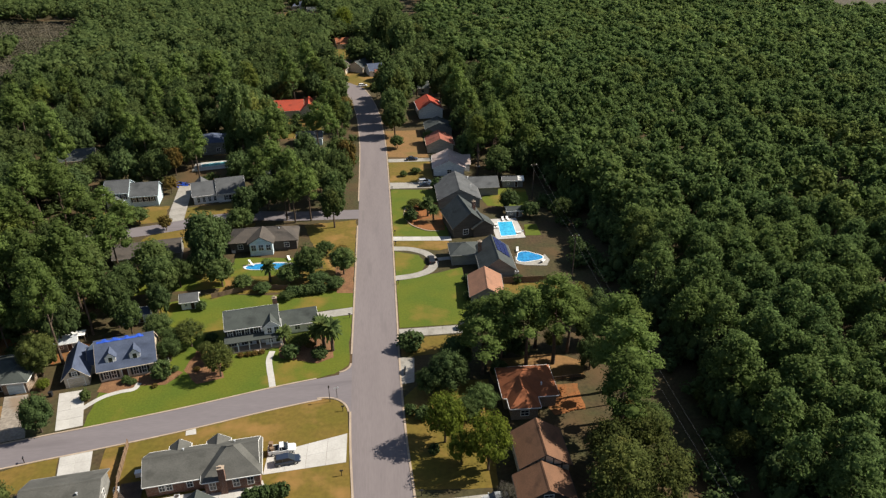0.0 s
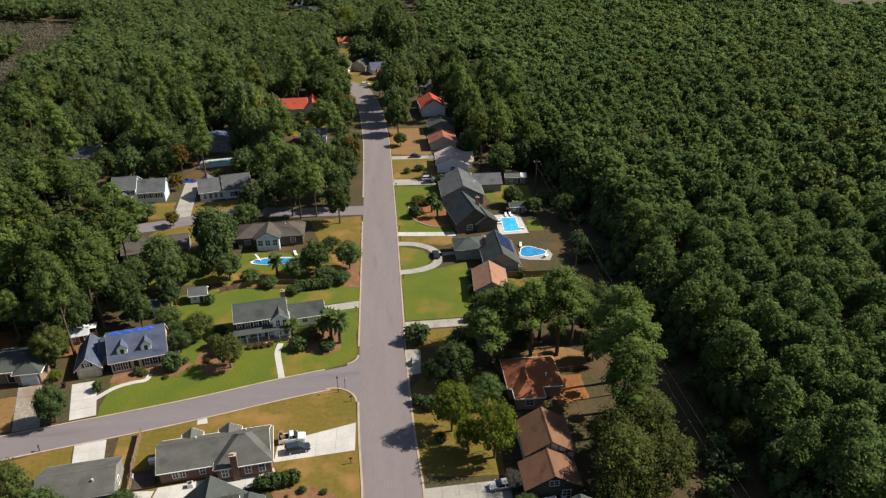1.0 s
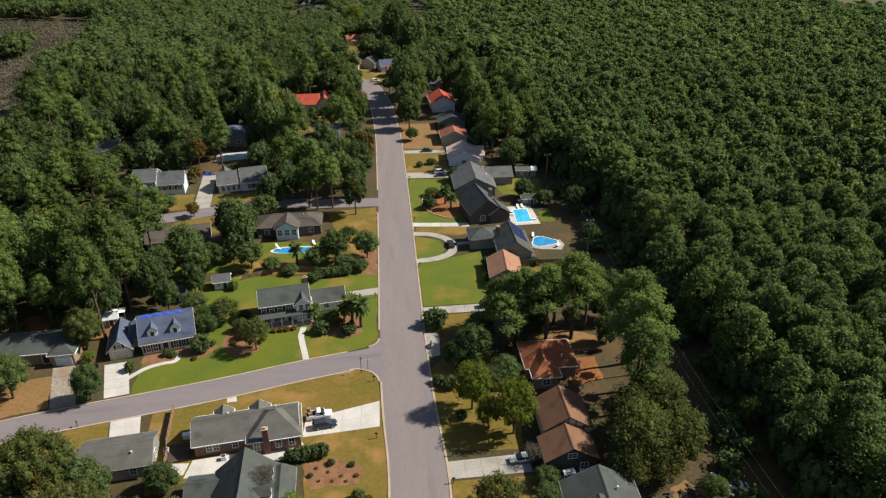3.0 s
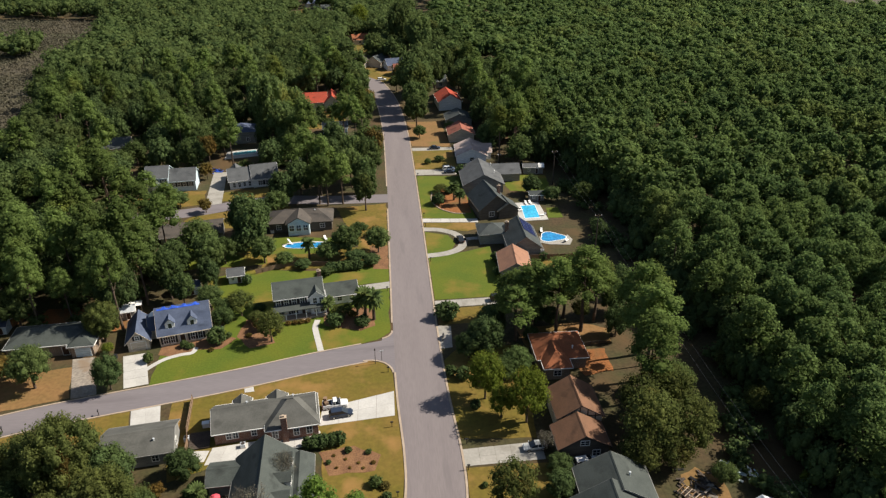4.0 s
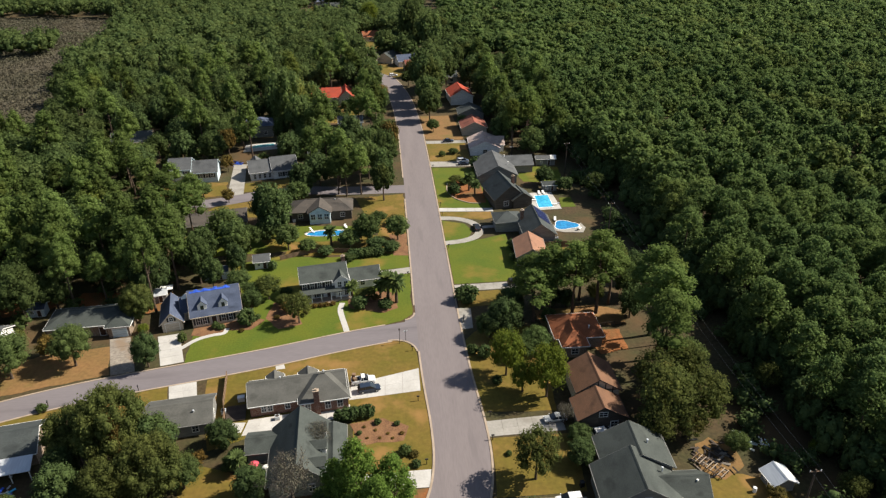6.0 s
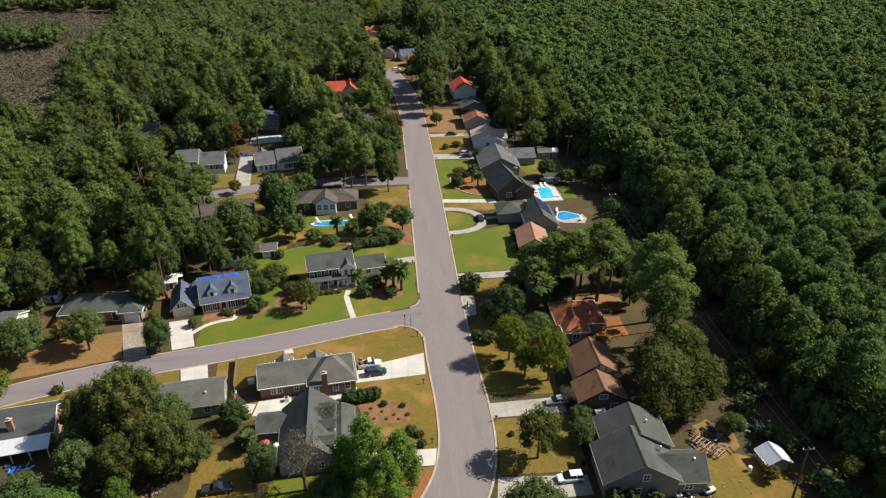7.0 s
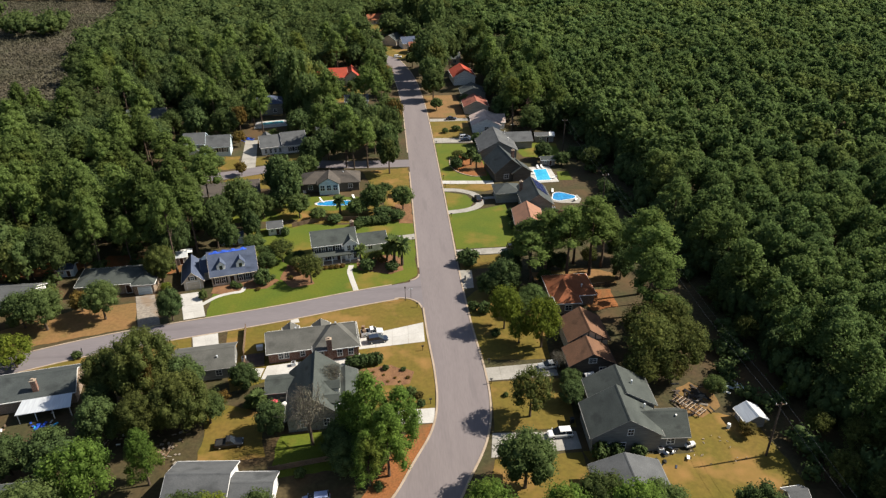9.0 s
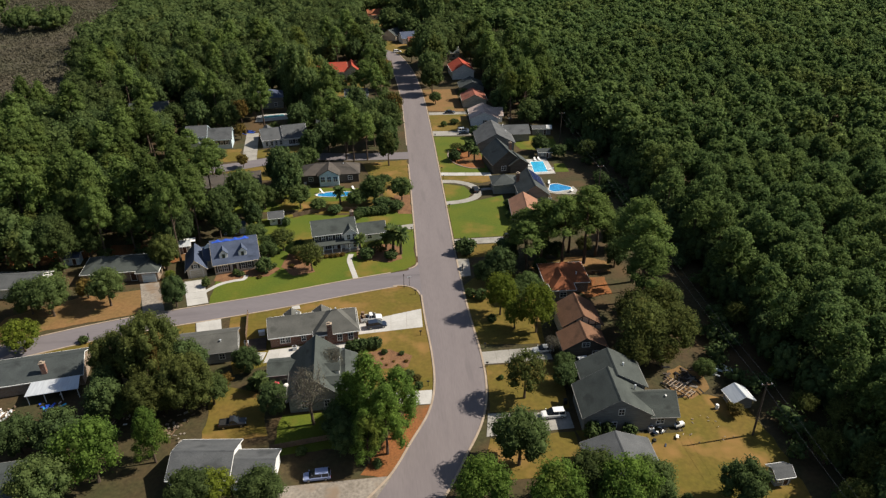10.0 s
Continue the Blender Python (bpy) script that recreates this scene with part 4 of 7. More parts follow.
window(h, "S", 8.0, -0.5, 3.3, 1.4, 0.9)
window(h, "S", 8.0, 1.6, 0.9, 1.2, 1.2)
h = house("large grey-green roofed house of several gables", 27.6, 57.6, -2.0, "grey_wall", "roof_dark",
          [(-4.8, 5.8, 0.4, 7.4, 3.9, 2.9, "y", "gable"), (-6.6, 4.8, -6.6, 1.6, 3.6, 3.5, "y", "gable"), (0.2, 9.6, -6.0, 0.2, 2.8, 2.4, "x", "gable")])
window(h, "S", 6.6, -0.4, 3.7, 0.9, 1.2)
window(h, "S", 6.6, -4.4, 0.9, 1.2, 1.2)
window(h, "S", 6.6, -1.6, 0.9, 1.2, 1.2)
window(h, "S", 6.0, 6.8, 0.9, 1.2, 1.2)
vents(h, [(3.2, -1.6, 5.4), (2.4, 3.6, 6.2)])
vents(h, [(8.0, -3.6, 4.6)], "trim")
h = house("grey-roofed house half hidden by trees", 24.4, 41.4, 0.0, "grey_wall", "roof_grey", [(-5.2, 5.2, -5, 4.6, 2.8, 1.9, "y", "gable")])
h = house("pink-orange roofed house beside a wide lawn", 26.0, 134.6, -4.0, "grey_wall", "roof_salmon", [(-3.6, 3.6, -4.4, 5.2, 2.8, 2.1, "y", "gable")])
window(h, "S", 4.4, 0.0, 0.9, 1.4, 1.3)
window(h, "W", 3.6, 1.0, 0.9, 1.4, 1.3)
h = house("dark blue-grey house with solar panels on its roof", 30.0, 147.2, 0.0, "grey_wall", "roof_mid",
          [(-4.0, 4.0, -6.2, 6.2, 3.4, 3.0, "y", "gable"), (-10.4, -3.4, 3.0, 9.4, 2.9, 1.8, "x", "hip")])
for i in range(3):
    for j in range(4):
        u = (0.35 + i * 1.15, 1.4 + i * 1.15)
        y = -1.6 + j * 1.85
        part("solar_panel", Mesh().add([(x, yy, 6.4 - x * 0.75 + 0.28 + dz) for dz in (0, 0.05) for x, yy in ((u[0], y), (u[1], y), (u[1], y + 1.75), (u[0], y + 1.75))], [(3, 2, 1, 0), (4, 5, 6, 7), (0, 1, 5, 4), (1, 2, 6, 5), (2, 3, 7, 6), (3, 0, 4, 7)]), M["solar"], h)
window(h, "S", 6.2, 0.0, 0.9, 1.6, 1.3)
chimney(h, -3.4, 2.6, 3, 6.6)
h = house("dark steep-roofed timber house beside a pool", 25.6, 172.0, 10.0, "dark_wall", "roof_mid", [(-5.0, 4.6, -6.0, 6.2, 3.2, 4.0, "y", "gable"), (0.4, 6.2, -6.8, -1.0, 2.8, 2.0, "y", "gable")])
window(h, "S", 6.0, -1.6, 0.9, 1.4, 1.4)
chimney(h, 2.6, 0.5, 3, 7.4)
h = house("grey-roofed house with a long rear wing", 26.2, 192.0, 0.0, "grey_wall", "roof_grey", [(-6.8, 5.4, -7.0, 7.6, 3.0, 3.2, "y", "gable"), (2.0, 12.4, 2.0, 10.4, 2.8, 1.8, "x", "gable")])
vents(h, [(3.0, 4, 5.4), (3.2, -2, 5.2)], "trim")
h = house("house with a pale pinkish roof", 25.4, 217.6, -3.0, "white_wall", "roof_pink", [(-5.2, 5.0, -5.6, 6.4, 2.8, 2.2, "y", "gable"), (1.0, 7.0, -2.0, 4.0, 2.8, 2.0, "x", "gable")])
window(h, "S", 6.0, 0.0, 0.9, 1.4, 1.3)
house("house with a rust-red roof", 24.2, 239.8, 0.0, "cream_wall", "roof_rust", [(-4.8, 4.6, -5, 5, 3.0, 2.2, "y", "gable")])
house("grey-roofed house among street trees", 25.2, 258.0, 0.0, "grey_wall", "roof_mid", [(-5, 5, -4.4, 4.4, 3.0, 2.2, "y", "gable")])
house("red-roofed house with pale gables", 23.6, 283.6, 4.0, "white_wall", "roof_red", [(-5, 4.8, -6, 7.5, 3.8, 2.8, "y", "gable")])
FAR = [(5, 359, 14, "blue-grey roofed house at the street's far end", "roof_blue", 8), (-6.5, 368, 60, "dark grey house at the far end of the street", "roof_mid", 5.5), (6, 345, 10, "rust-roofed house beyond the bend", "roof_rust", 5),
       (-15, 431, 14, "orange-roofed house far along the street", "roof_orange", 8), (20, 320, 4, "grey-roofed house behind trees", "roof_mid", 5.5), (-58, 592, 16, "blue-roofed house beyond the woods", "roof_blue", 8), (-44, 560, 16, "grey house beyond the woods", "roof_mid", 7),
       (-104, 236, 8, "dark-roofed house deep among trees", "roof_mid", 7), (-17, 365, 75, "cream house at the far end of the street", "roof_taupe", 5)]
for x, y, turn, label, roof, half in FAR:
    h = house(label, x, y, turn, "white_wall" if "blue" in roof else "cream_wall", roof, [(-half, half, -4, 4.4, 3.0, 2.6, "x", "gable")])
    window(h, "S", 4.0, -half / 2, 0.9, 1.4, 1.3)
    window(h, "S", 4.0, half / 2, 0.9, 1.4, 1.3)


# ---- pools ----
def pool(label, outline, water, deck=None, paving="concrete"):
    ob = thing("swimming_pool", pose(0, 0, 0), label, "swimming pool")
    if deck:
        part("deck", Mesh().prism(deck, -0.1, 0.09), M[paving], ob, "pale concrete pool deck")
    cx, cy = sum(p[0] for p in outline) / len(outline), sum(p[1] for p in outline) / len(outline)
    n = len(outline)
    rim = [(cx + (x - cx) * 1.07, cy + (y - cy) * 1.07) for x, y in outline]
    v = [(x, y, z) for z in (0.0, 0.16) for loop in (rim, outline) for x, y in loop]
    f = []
    for i in range(n):
        j = (i + 1) % n
        f += [(2 * n + i, 2 * n + j, 3 * n + j, 3 * n + i), (i, j, 2 * n + j, 2 * n + i), (n + j, n + i, 3 * n + i, 3 * n + j)]
    part("coping", Mesh().add(v, f), M["trim"], ob, "white stone coping")
    part("water", Mesh().prism(outline, 0.0, 0.12), M[water], ob, "clear blue water")
    return ob


def blob(cx, cy, rx, ry, turn, wob=0.12, n=28, lobes=2):
    out = []
    for k in range(n):
        a = 2 * math.pi * k / n
        r = 1 + wob * math.cos(lobes * a + 0.7)
        x, y = rx * r * math.cos(a), ry * r * math.sin(a)
        c, s = math.cos(radians(turn)), math.sin(radians(turn))
        out.append((cx + c * x - s * y, cy + s * x + c * y))
    return out


pool("rectangular bright blue pool with a pale deck", [(34.8, 165.2), (39.2, 165.4), (39.4, 174.2), (35.2, 174.0)], "water", [(33.2, 163.4), (41.4, 163.8), (41.0, 176.6), (33.4, 176.4)])
pool("kidney-shaped blue pool with a pale surround", blob(39.8, 152.6, 3.3, 2.7, 0, 0.16, lobes=3), "deep_water", [(36.0, 149.6), (38.0, 148.4), (43.6, 147.6), (45.0, 150.6), (44.4, 153.6), (41.0, 151.0), (38.0, 150.2), (36.4, 153.4)], "worn_concrete")
pool("curved blue pool with a white edge", blob(-26.8, 154.2, 5.0, 2.0, 4, 0.2), "deep_water", blob(-26.8, 154.5, 5.6, 2.5, 4, 0.2))
pool("small pale turquoise pool behind a house", [(-59.5, 228.6), (-51.5, 230.6), (-52.2, 233.4), (-60.0, 231.4)], "pale_water", [(-62.0, 224.6), (-49.8, 227.4), (-50.8, 235.0), (-62.4, 232.8)])


def lounger(x, y, turn):
    ob = thing("sun_lounger", pose(x, y, 0.09, 0, 0, turn), "white sun lounger on a pool deck", "sun lounger", "loungers round the pools")
    part("seat", Mesh().box(-0.32, 0.32, -0.9, 0.4, 0.28, 0.36), M["trim"], ob)
    part("backrest", Mesh().add([(-0.32, 0.4, 0.28), (0.32, 0.4, 0.28), (0.32, 1.0, 0.7), (-0.32, 1.0, 0.7), (-0.32, 0.4, 0.36), (0.32, 0.4, 0.36), (0.32, 0.96, 0.78), (-0.32, 0.96, 0.78)], [(3, 2, 1, 0), (4, 5, 6, 7), (0, 1, 5, 4), (1, 2, 6, 5), (2, 3, 7, 6), (3, 0, 4, 7)]), M["trim"], ob)
    for sx in (-0.27, 0.27):
        for sy in (-0.8, 0.3):
            part("leg", Mesh().box(sx - 0.03, sx + 0.03, sy - 0.03, sy + 0.03, 0, 0.28), M["trim"], ob)
    return ob


first = lounger(34.2, 170.4, 90)
for x, y, a in ((34.2, 172.2, 90), (40.3, 166.6, -80), (37.0, 175.4, 0), (38.4, 175.5, 10), (43.0, 149.6, 140), (37.6, 156.2, -10), (-22.0, 157.4, 20)):
    copy_thing(first, pose(x, y, 0.09, 0, 0, a))


# ---- vehicles ----
def loft(rows):
    """A closed body from cross-sections along x, each (x, half width, low, high)."""
    m = Mesh()
    v = []
    for x, w, lo, hi in rows:
        c = min(0.14, (hi - lo) * 0.3)
        v += [(x, -w * 0.94, lo), (x, w * 0.94, lo), (x, w, lo + c), (x, w, hi - c), (x, w * 0.9, hi), (x, -w * 0.9, hi), (x, -w, hi - c), (x, -w, lo + c)]
    f = [tuple(range(7, -1, -1)), tuple(range(8 * len(rows) - 8, 8 * len(rows)))]
    for i in range(len(rows) - 1):
        for k in range(8):
            a, b = i * 8 + k, i * 8 + (k + 1) % 8
            f.append((a, b, b + 8, a + 8))
    return m.add(v, f)


def vehicle(name, label, kind, paint, m, category):
    """A parked vehicle, its nose towards +x; kind: wagon, sedan or pickup."""
    ob = thing(name, m @ Matrix.Diagonal((0.9, 0.9, 0.9, 1)), label, category)
    long, w = {"wagon": (4.8, 0.93), "sedan": (4.6, 0.9), "pickup": (5.2, 0.95)}[kind]
    a, b = -long / 2, long / 2
    belt = {"wagon": 0.98, "sedan": 0.9, "pickup": 1.05}[kind]
    part("body", loft([(a, w * 0.86, 0.42, belt - 0.12), (a + 0.12, w, 0.32, belt), (b - 1.6, w, 0.32, belt), (b - 1.1, w, 0.32, belt - 0.05), (b - 0.25, w * 0.96, 0.34, belt - 0.16), (b, w * 0.82, 0.42, belt - 0.3)]), M[paint], ob)
    roof = {"wagon": [(a + 0.06, 0.86, belt), (a + 0.42, 0.76, 1.66), (b - 2.15, 0.75, 1.68), (b - 1.0, 0.84, belt - 0.05)], "sedan": [(a + 0.55, 0.84, belt), (a + 1.35, 0.72, 1.42), (b - 2.2, 0.7, 1.44), (b - 1.25, 0.82, belt)], "pickup": [(-0.55, 0.88, belt), (-0.4, 0.8, 1.78), (b - 2.2, 0.78, 1.8), (b - 1.45, 0.86, belt)]}[kind]
    g, top = Mesh(), Mesh()
    (x0, w0, z0), (x1, w1, z1), (x2, w2, z2), (x3, w3, z3) = roof
    g.add([(x0, -w0, z0 - 0.02), (x0, w0, z0 - 0.02), (x1, w1, z1), (x1, -w1, z1), (x3, -w3, z3 - 0.02), (x3, w3, z3 - 0.02), (x2, w2, z2), (x2, -w2, z2)],
          [(0, 3, 2, 1), (4, 5, 6, 7), (0, 4, 7, 3), (5, 1, 2, 6), (3, 7, 6, 2)])
    part("window", g, M["pane"], ob, "dark tinted glass")
    top.add([(x1 - 0.02, -w1 - 0.01, z1 - 0.03), (x1 - 0.02, w1 + 0.01, z1 - 0.03), (x2 + 0.02, w2 + 0.01, z2 - 0.03), (x2 + 0.02, -w2 - 0.01, z2 - 0.03), (x1 + 0.05, -w1 + 0.1, z1 + 0.05), (x1 + 0.05, w1 - 0.1, z1 + 0.05), (x2 - 0.05, w2 - 0.1, z2 + 0.05), (x2 - 0.05, -w2 + 0.1, z2 + 0.05)],
            [(0, 1, 2, 3), (7, 6, 5, 4), (1, 0, 4, 5), (2, 1, 5, 6), (3, 2, 6, 7), (0, 3, 7, 4)])
    part("roof", top, M[paint], ob)
    for side in (-1, 1):
        for xa, xb in (((x0 + x1) / 2 + 0.02, (x0 + x1) / 2 + 0.12), ((x1 + x2) / 2 - 0.05, (x1 + x2) / 2 + 0.06)):
            part("pillar", Mesh().add([(xa, side * (w0 + 0.012), z0), (xb, side * (w0 + 0.012), z0), (xb, side * (w1 + 0.014), z1), (xa, side * (w1 + 0.014), z1)], [(0, 1, 2, 3)]), M[paint], ob)
        part("headlight", Mesh().box(b - 0.16, b - 0.04, side * 0.62 - 0.16, side * 0.62 + 0.16, belt - 0.36, belt - 0.2), M["lamp_white"], ob, "clear headlight")
        part("tail_light", Mesh().box(a - 0.02, a + 0.06, side * 0.7 - 0.1, side * 0.7 + 0.1, belt - 0.35, belt - 0.1), M["lamp_red"], ob, "red tail light")
        part("mirror", Mesh().box(x3 - 0.15, x3 + 0.02, side * 0.98 - 0.1, side * 0.98 + 0.1, belt + 0.02, belt + 0.17), M[paint], ob)
        for x in (a + 0.9, b - 0.95):
            tyre = part("wheel", Mesh().tube((x, side * (w - 0.2), 0.34), (x, side * (w + 0.02), 0.34), 0.34, 0.34, 14), M["rubber"], ob, "black rubber tyre")
            part("rim", Mesh().tube((x, side * (w + 0.005), 0.34), (x, side * (w + 0.035), 0.34), 0.21, 0.19, 10), M["rim"], tyre)
    if kind == "pickup":
        part("bed", Mesh().box(a + 0.2, -0.7, -w + 0.16, w - 0.16, belt - 0.02, belt + 0.02), M["rubber"], ob, "dark open load bed")
        for s in (-1, 1):
            part("bed_rail", Mesh().box(a + 0.1, -0.6, s * (w - 0.09) - 0.07, s * (w - 0.09) + 0.07, belt - 0.02, belt + 0.12), M[paint], ob)
    return ob


vehicle("pickup_truck", "white pickup truck with a loaded bed on a concrete drive", "pickup", "paint_white", pose(-15.8, 88.0, 0.08, 0, 0, 8), "pickup truck")
vehicle("car", "dark navy sport utility car on a concrete drive", "wagon", "paint_navy", pose(-14.6, 85.4, 0.08, 0, 0, 9), "car")
vehicle("car", "white estate car parked on a concrete drive", "wagon", "paint_white", pose(16.6, 55.6, 0.08, 0, 0, 182), "car")
vehicle("car", "silver saloon in dappled shade on a drive", "sedan", "paint_silver", pose(18.6, 74.0, 0.08, 0, 0, 184), "car")
vehicle("car", "white van parked beside a dark roof", "wagon", "paint_white", pose(26.2, 69.6, 0.0, 0, 0, 8), "car")
vehicle("pickup_truck", "black pickup truck on a dry back lawn", "pickup", "paint_black", pose(-39.4, 58.2, 0.03, 0, 0, 5), "pickup truck")
vehicle("car", "blue and silver sport utility car in tree shade", "wagon", "paint_blue", pose(-23.8, 45.0, 0.0, 0, 0, 184), "car")
vehicle("car", "dark car parked on a loop drive", "sedan", "paint_black", pose(14.6, 153.0, 0.08, 0, 0, 95), "car")
vehicle("car", "white car parked on a concrete drive", "wagon", "paint_white", pose(16.4, 206.0, 0.08, 0, 0, 4), "car")
vehicle("car", "dark blue car parked on a concrete drive", "sedan", "paint_navy", pose(16.6, 203.4, 0.08, 0, 0, 2), "car")
vehicle("car", "dark car on a drive among trees", "sedan", "paint_navy", pose(13.4, 228.0, 0.08, 0, 0, 2), "car")
vehicle("car", "black open utility car beside a green lawn", "wagon", "paint_black", pose(20.2, 121.8, 0.08, 0, 0, 2), "car")
vehicle("car", "dark car beside a lane under trees", "sedan", "paint_black", pose(-41.0, 181.4, 0.0, 0, 0, 10), "car")
vehicle("car", "white car parked at the far end of the street", "wagon", "paint_white", pose(-5.2, 333.5, 0.03, 0, 0, 10), "car")
vehicle("car", "white van beside a red-roofed house", "wagon", "paint_white", pose(-22.4, 296.0, 0.0, 0, 0, 80), "van")


def crates(x, y, z):
    """The load on the white truck."""
    ob = thing("crate", pose(x, y, z, 0, 0, 12), "brown wooden crate stacked on a truck bed", "crate", "crates on the truck")
    part("side", Mesh().box(-0.3, 0.3, -0.3, 0.3, 0, 0.5), M["wood"], ob)
    part("lid", Mesh().box(-0.33, 0.33, -0.33, 0.33, 0.502, 0.56), M["wood"], ob)
    return ob


box = crates(-17.6, 88.1, 1.12)
copy_thing(box, pose(-17.3, 87.4, 1.12, 0, 0, 30))
copy_thing(box, pose(-17.5, 88.0, 1.69, 0, 0, -10))


def quad_bike(x, y, turn):
    ob = thing("motorcycle", pose(x, y, 0.08, 0, 0, turn), "dark motorcycle parked on a concrete pad", "motorcycle")
    part("frame", loft([(-0.7, 0.12, 0.5, 0.85), (-0.3, 0.18, 0.4, 0.95), (0.3, 0.2, 0.4, 1.0), (0.7, 0.1, 0.55, 0.95)]), M["paint_black"], ob)
    for s in (-0.8, 0.8):
        part("wheel", Mesh().tube((s, -0.08, 0.34), (s, 0.08, 0.34), 0.34, 0.34, 14), M["rubber"], ob)
    part("handlebar", Mesh().tube((0.55, -0.4, 1.12), (0.55, 0.4, 1.12), 0.025, 0.025, 6), M["rim"], ob)
    part("fork", Mesh().tube((0.8, 0, 0.34), (0.55, 0, 1.12), 0.04, 0.04, 6), M["rim"], ob)


quad_bike(5.9, 107.6, 80)


# ---- sheds ----
def shed(label, x, y, turn, w, d, h, rise, wall, roof, metal_patch=None):
    ob = thing("shed", pose(x, y, 0, 0, 0, turn), label, "shed")
    volume(ob, (-w / 2, w / 2, -d / 2, d / 2, h, rise, "x", "gable"), wall, roof, "trim")
    window(ob, "S", d / 2, w * 0.18, 0.05, 0.8, 1.85, name="door")
    window(ob, "S", d / 2, -w * 0.22, 0.9, 0.6, 0.7)
    if metal_patch:
        part("roof_sheet", Mesh().add([(w / 2 - 1.6, -d / 2 - 0.4, h + 0.08), (w / 2 + 0.4, -d / 2 - 0.4, h + 0.08), (w / 2 + 0.4, 0, h + rise + 0.24), (w / 2 - 1.6, 0, h + rise + 0.24)], [(0, 1, 2, 3)]), M[metal_patch], ob, "white sheet metal")
    CLEAR.append([(x - w, y - d), (x + w, y - d), (x + w, y + d), (x - w, y + d)])
    return ob


shed("small white garden shed with a grey roof", -42.2, 137.2, 8, 3.6, 3.0, 2.3, 1.0, "white_wall", "roof_grey")
shed("pale blue shed under trees", -52.6, 132.4, 6, 5.6, 2.6, 2.3, 0.6, "blue_wall", "roof_blue")
shed("long grey shed with a white metal roof end", 44.4, 201.4, -4, 6.4, 3.2, 2.4, 0.6, "grey_wall", "roof_grey", "trim")
shed("grey shed with a bright metal roof", 50.2, 56.1, -84, 3.2, 3.5, 2.0, 1.0, "grey_wall", "metal")
shed("small grey shed behind a tree", 48.6, 38.4, 5, 2.6, 2.2, 2.2, 0.7, "grey_wall", "roof_grey")
shed("small pool shed with a dark roof", 40.8, 178.6, 0, 4.4, 2.4, 2.2, 0.6, "grey_wall", "roof_mid")
shed("blue storage shed in a pine straw yard", -89.5, 119.5, 5, 3.6, 2.6, 2.2, 0.6, "blue_wall", "roof_blue")
shed("small blue-roofed shed beside a garage", -64.0, 118.8 + 4, 13, 4.0, 2.6, 2.3, 0.6, "grey_wall", "metal")


# ---- poles and wires ----
def wire(a, b, sag):
    """A sagging cable, as one bent tube."""
    pts = [Vector(a).lerp(Vector(b), k / 14) - Vector((0, 0, sag * 4 * (k / 14) * (1 - k / 14))) for k in range(15)]
    v = [(p.x + dx, p.y, p.z + dz) for p in pts for dx, dz in ((0.02, 0), (0, 0.02), (-0.02, 0), (0, -0.02))]
    return Mesh().add(v, [(i * 4 + k, i * 4 + (k + 1) % 4, i * 4 + 4 + (k + 1) % 4, i * 4 + 4 + k) for i in range(14) for k in range(4)])


def power_pole(x, y, h=11.4):
    ob = thing("power_pole", pose(x, y, 0), "weathered wooden power pole with a crossarm", "power pole", "power poles")
    part("pole", Mesh().tube((0, 0, 0), (0, 0, h), 0.19, 0.12, 10), M["dark_wood"], ob)
    part("crossarm", Mesh().box(-0.9, 0.9, -0.06, 0.06, h - 0.5, h - 0.36), M["wood"], ob)
    for s in (-0.8, 0.8):
        part("insulator", Mesh().tube((s, 0, h - 0.36), (s, 0, h - 0.1), 0.09, 0.06, 8), M["trim"], ob, "white ceramic insulator")
    return ob


pole = power_pole(49.3, 48.2)
for y in (2.0, 95.0, 142.0, 190.0):
    copy_thing(pole, pose(48.6 if y > 60 else 50, y, 0))
stops = [(50, 2.0), (49.3, 48.2), (48.6, 95.0), (48.6, 142.0), (48.6, 190.0)]
for (xa, ya), (xb, yb) in zip(stops, stops[1:]):
    for s in (-0.8, 0.8):
        tagged(part("power_line", wire((xa + s, ya, 11.3), (xb + s, yb, 11.3), 0.7), M["cable"]), "thin overhead power line between wooden poles", "power line", "power lines")


def street_sign(x, y):
    ob = thing("street_sign", pose(x, y, 0, 0, 0, 20), "street sign and lamp post at the corner", "street sign")
    part("post", Mesh().tube((0, 0, 0), (0, 0, 3.4), 0.07, 0.05), M["dark_trim"], ob)
    part("post", Mesh().tube((1.5, 0.4, 0), (1.5, 0.4, 2.6), 0.05, 0.05), M["dark_trim"], ob)
    part("sign_blade", Mesh().box(1.0, 2.0, 0.38, 0.42, 2.35, 2.6), M["metal"], ob)
    part("lamp_head", Mesh().tube((0, 0, 3.4), (0, 0, 3.8), 0.18, 0.1), M["dark_trim"], ob)


street_sign(-8.4, 100.2)


def mailbox(x, y, turn):
    ob = thing("mailbox", pose(x, y, 0, 0, 0, turn), "dark mailbox on a wooden post by the kerb", "mailbox", "mailboxes along the street")
    part("post", Mesh().box(-0.06, 0.06, -0.06, 0.06, 0, 1.05), M["dark_wood"], ob)
    bx = Mesh().prism([(-0.1, 0), (0.1, 0), (0.1, 0.12), (0.07, 0.2), (0, 0.23), (-0.07, 0.2), (-0.1, 0.12)], -0.26, 0.26, pose(0, 0, 1.05, 90))
    part("box", bx, M["shutter"], ob)
    return ob


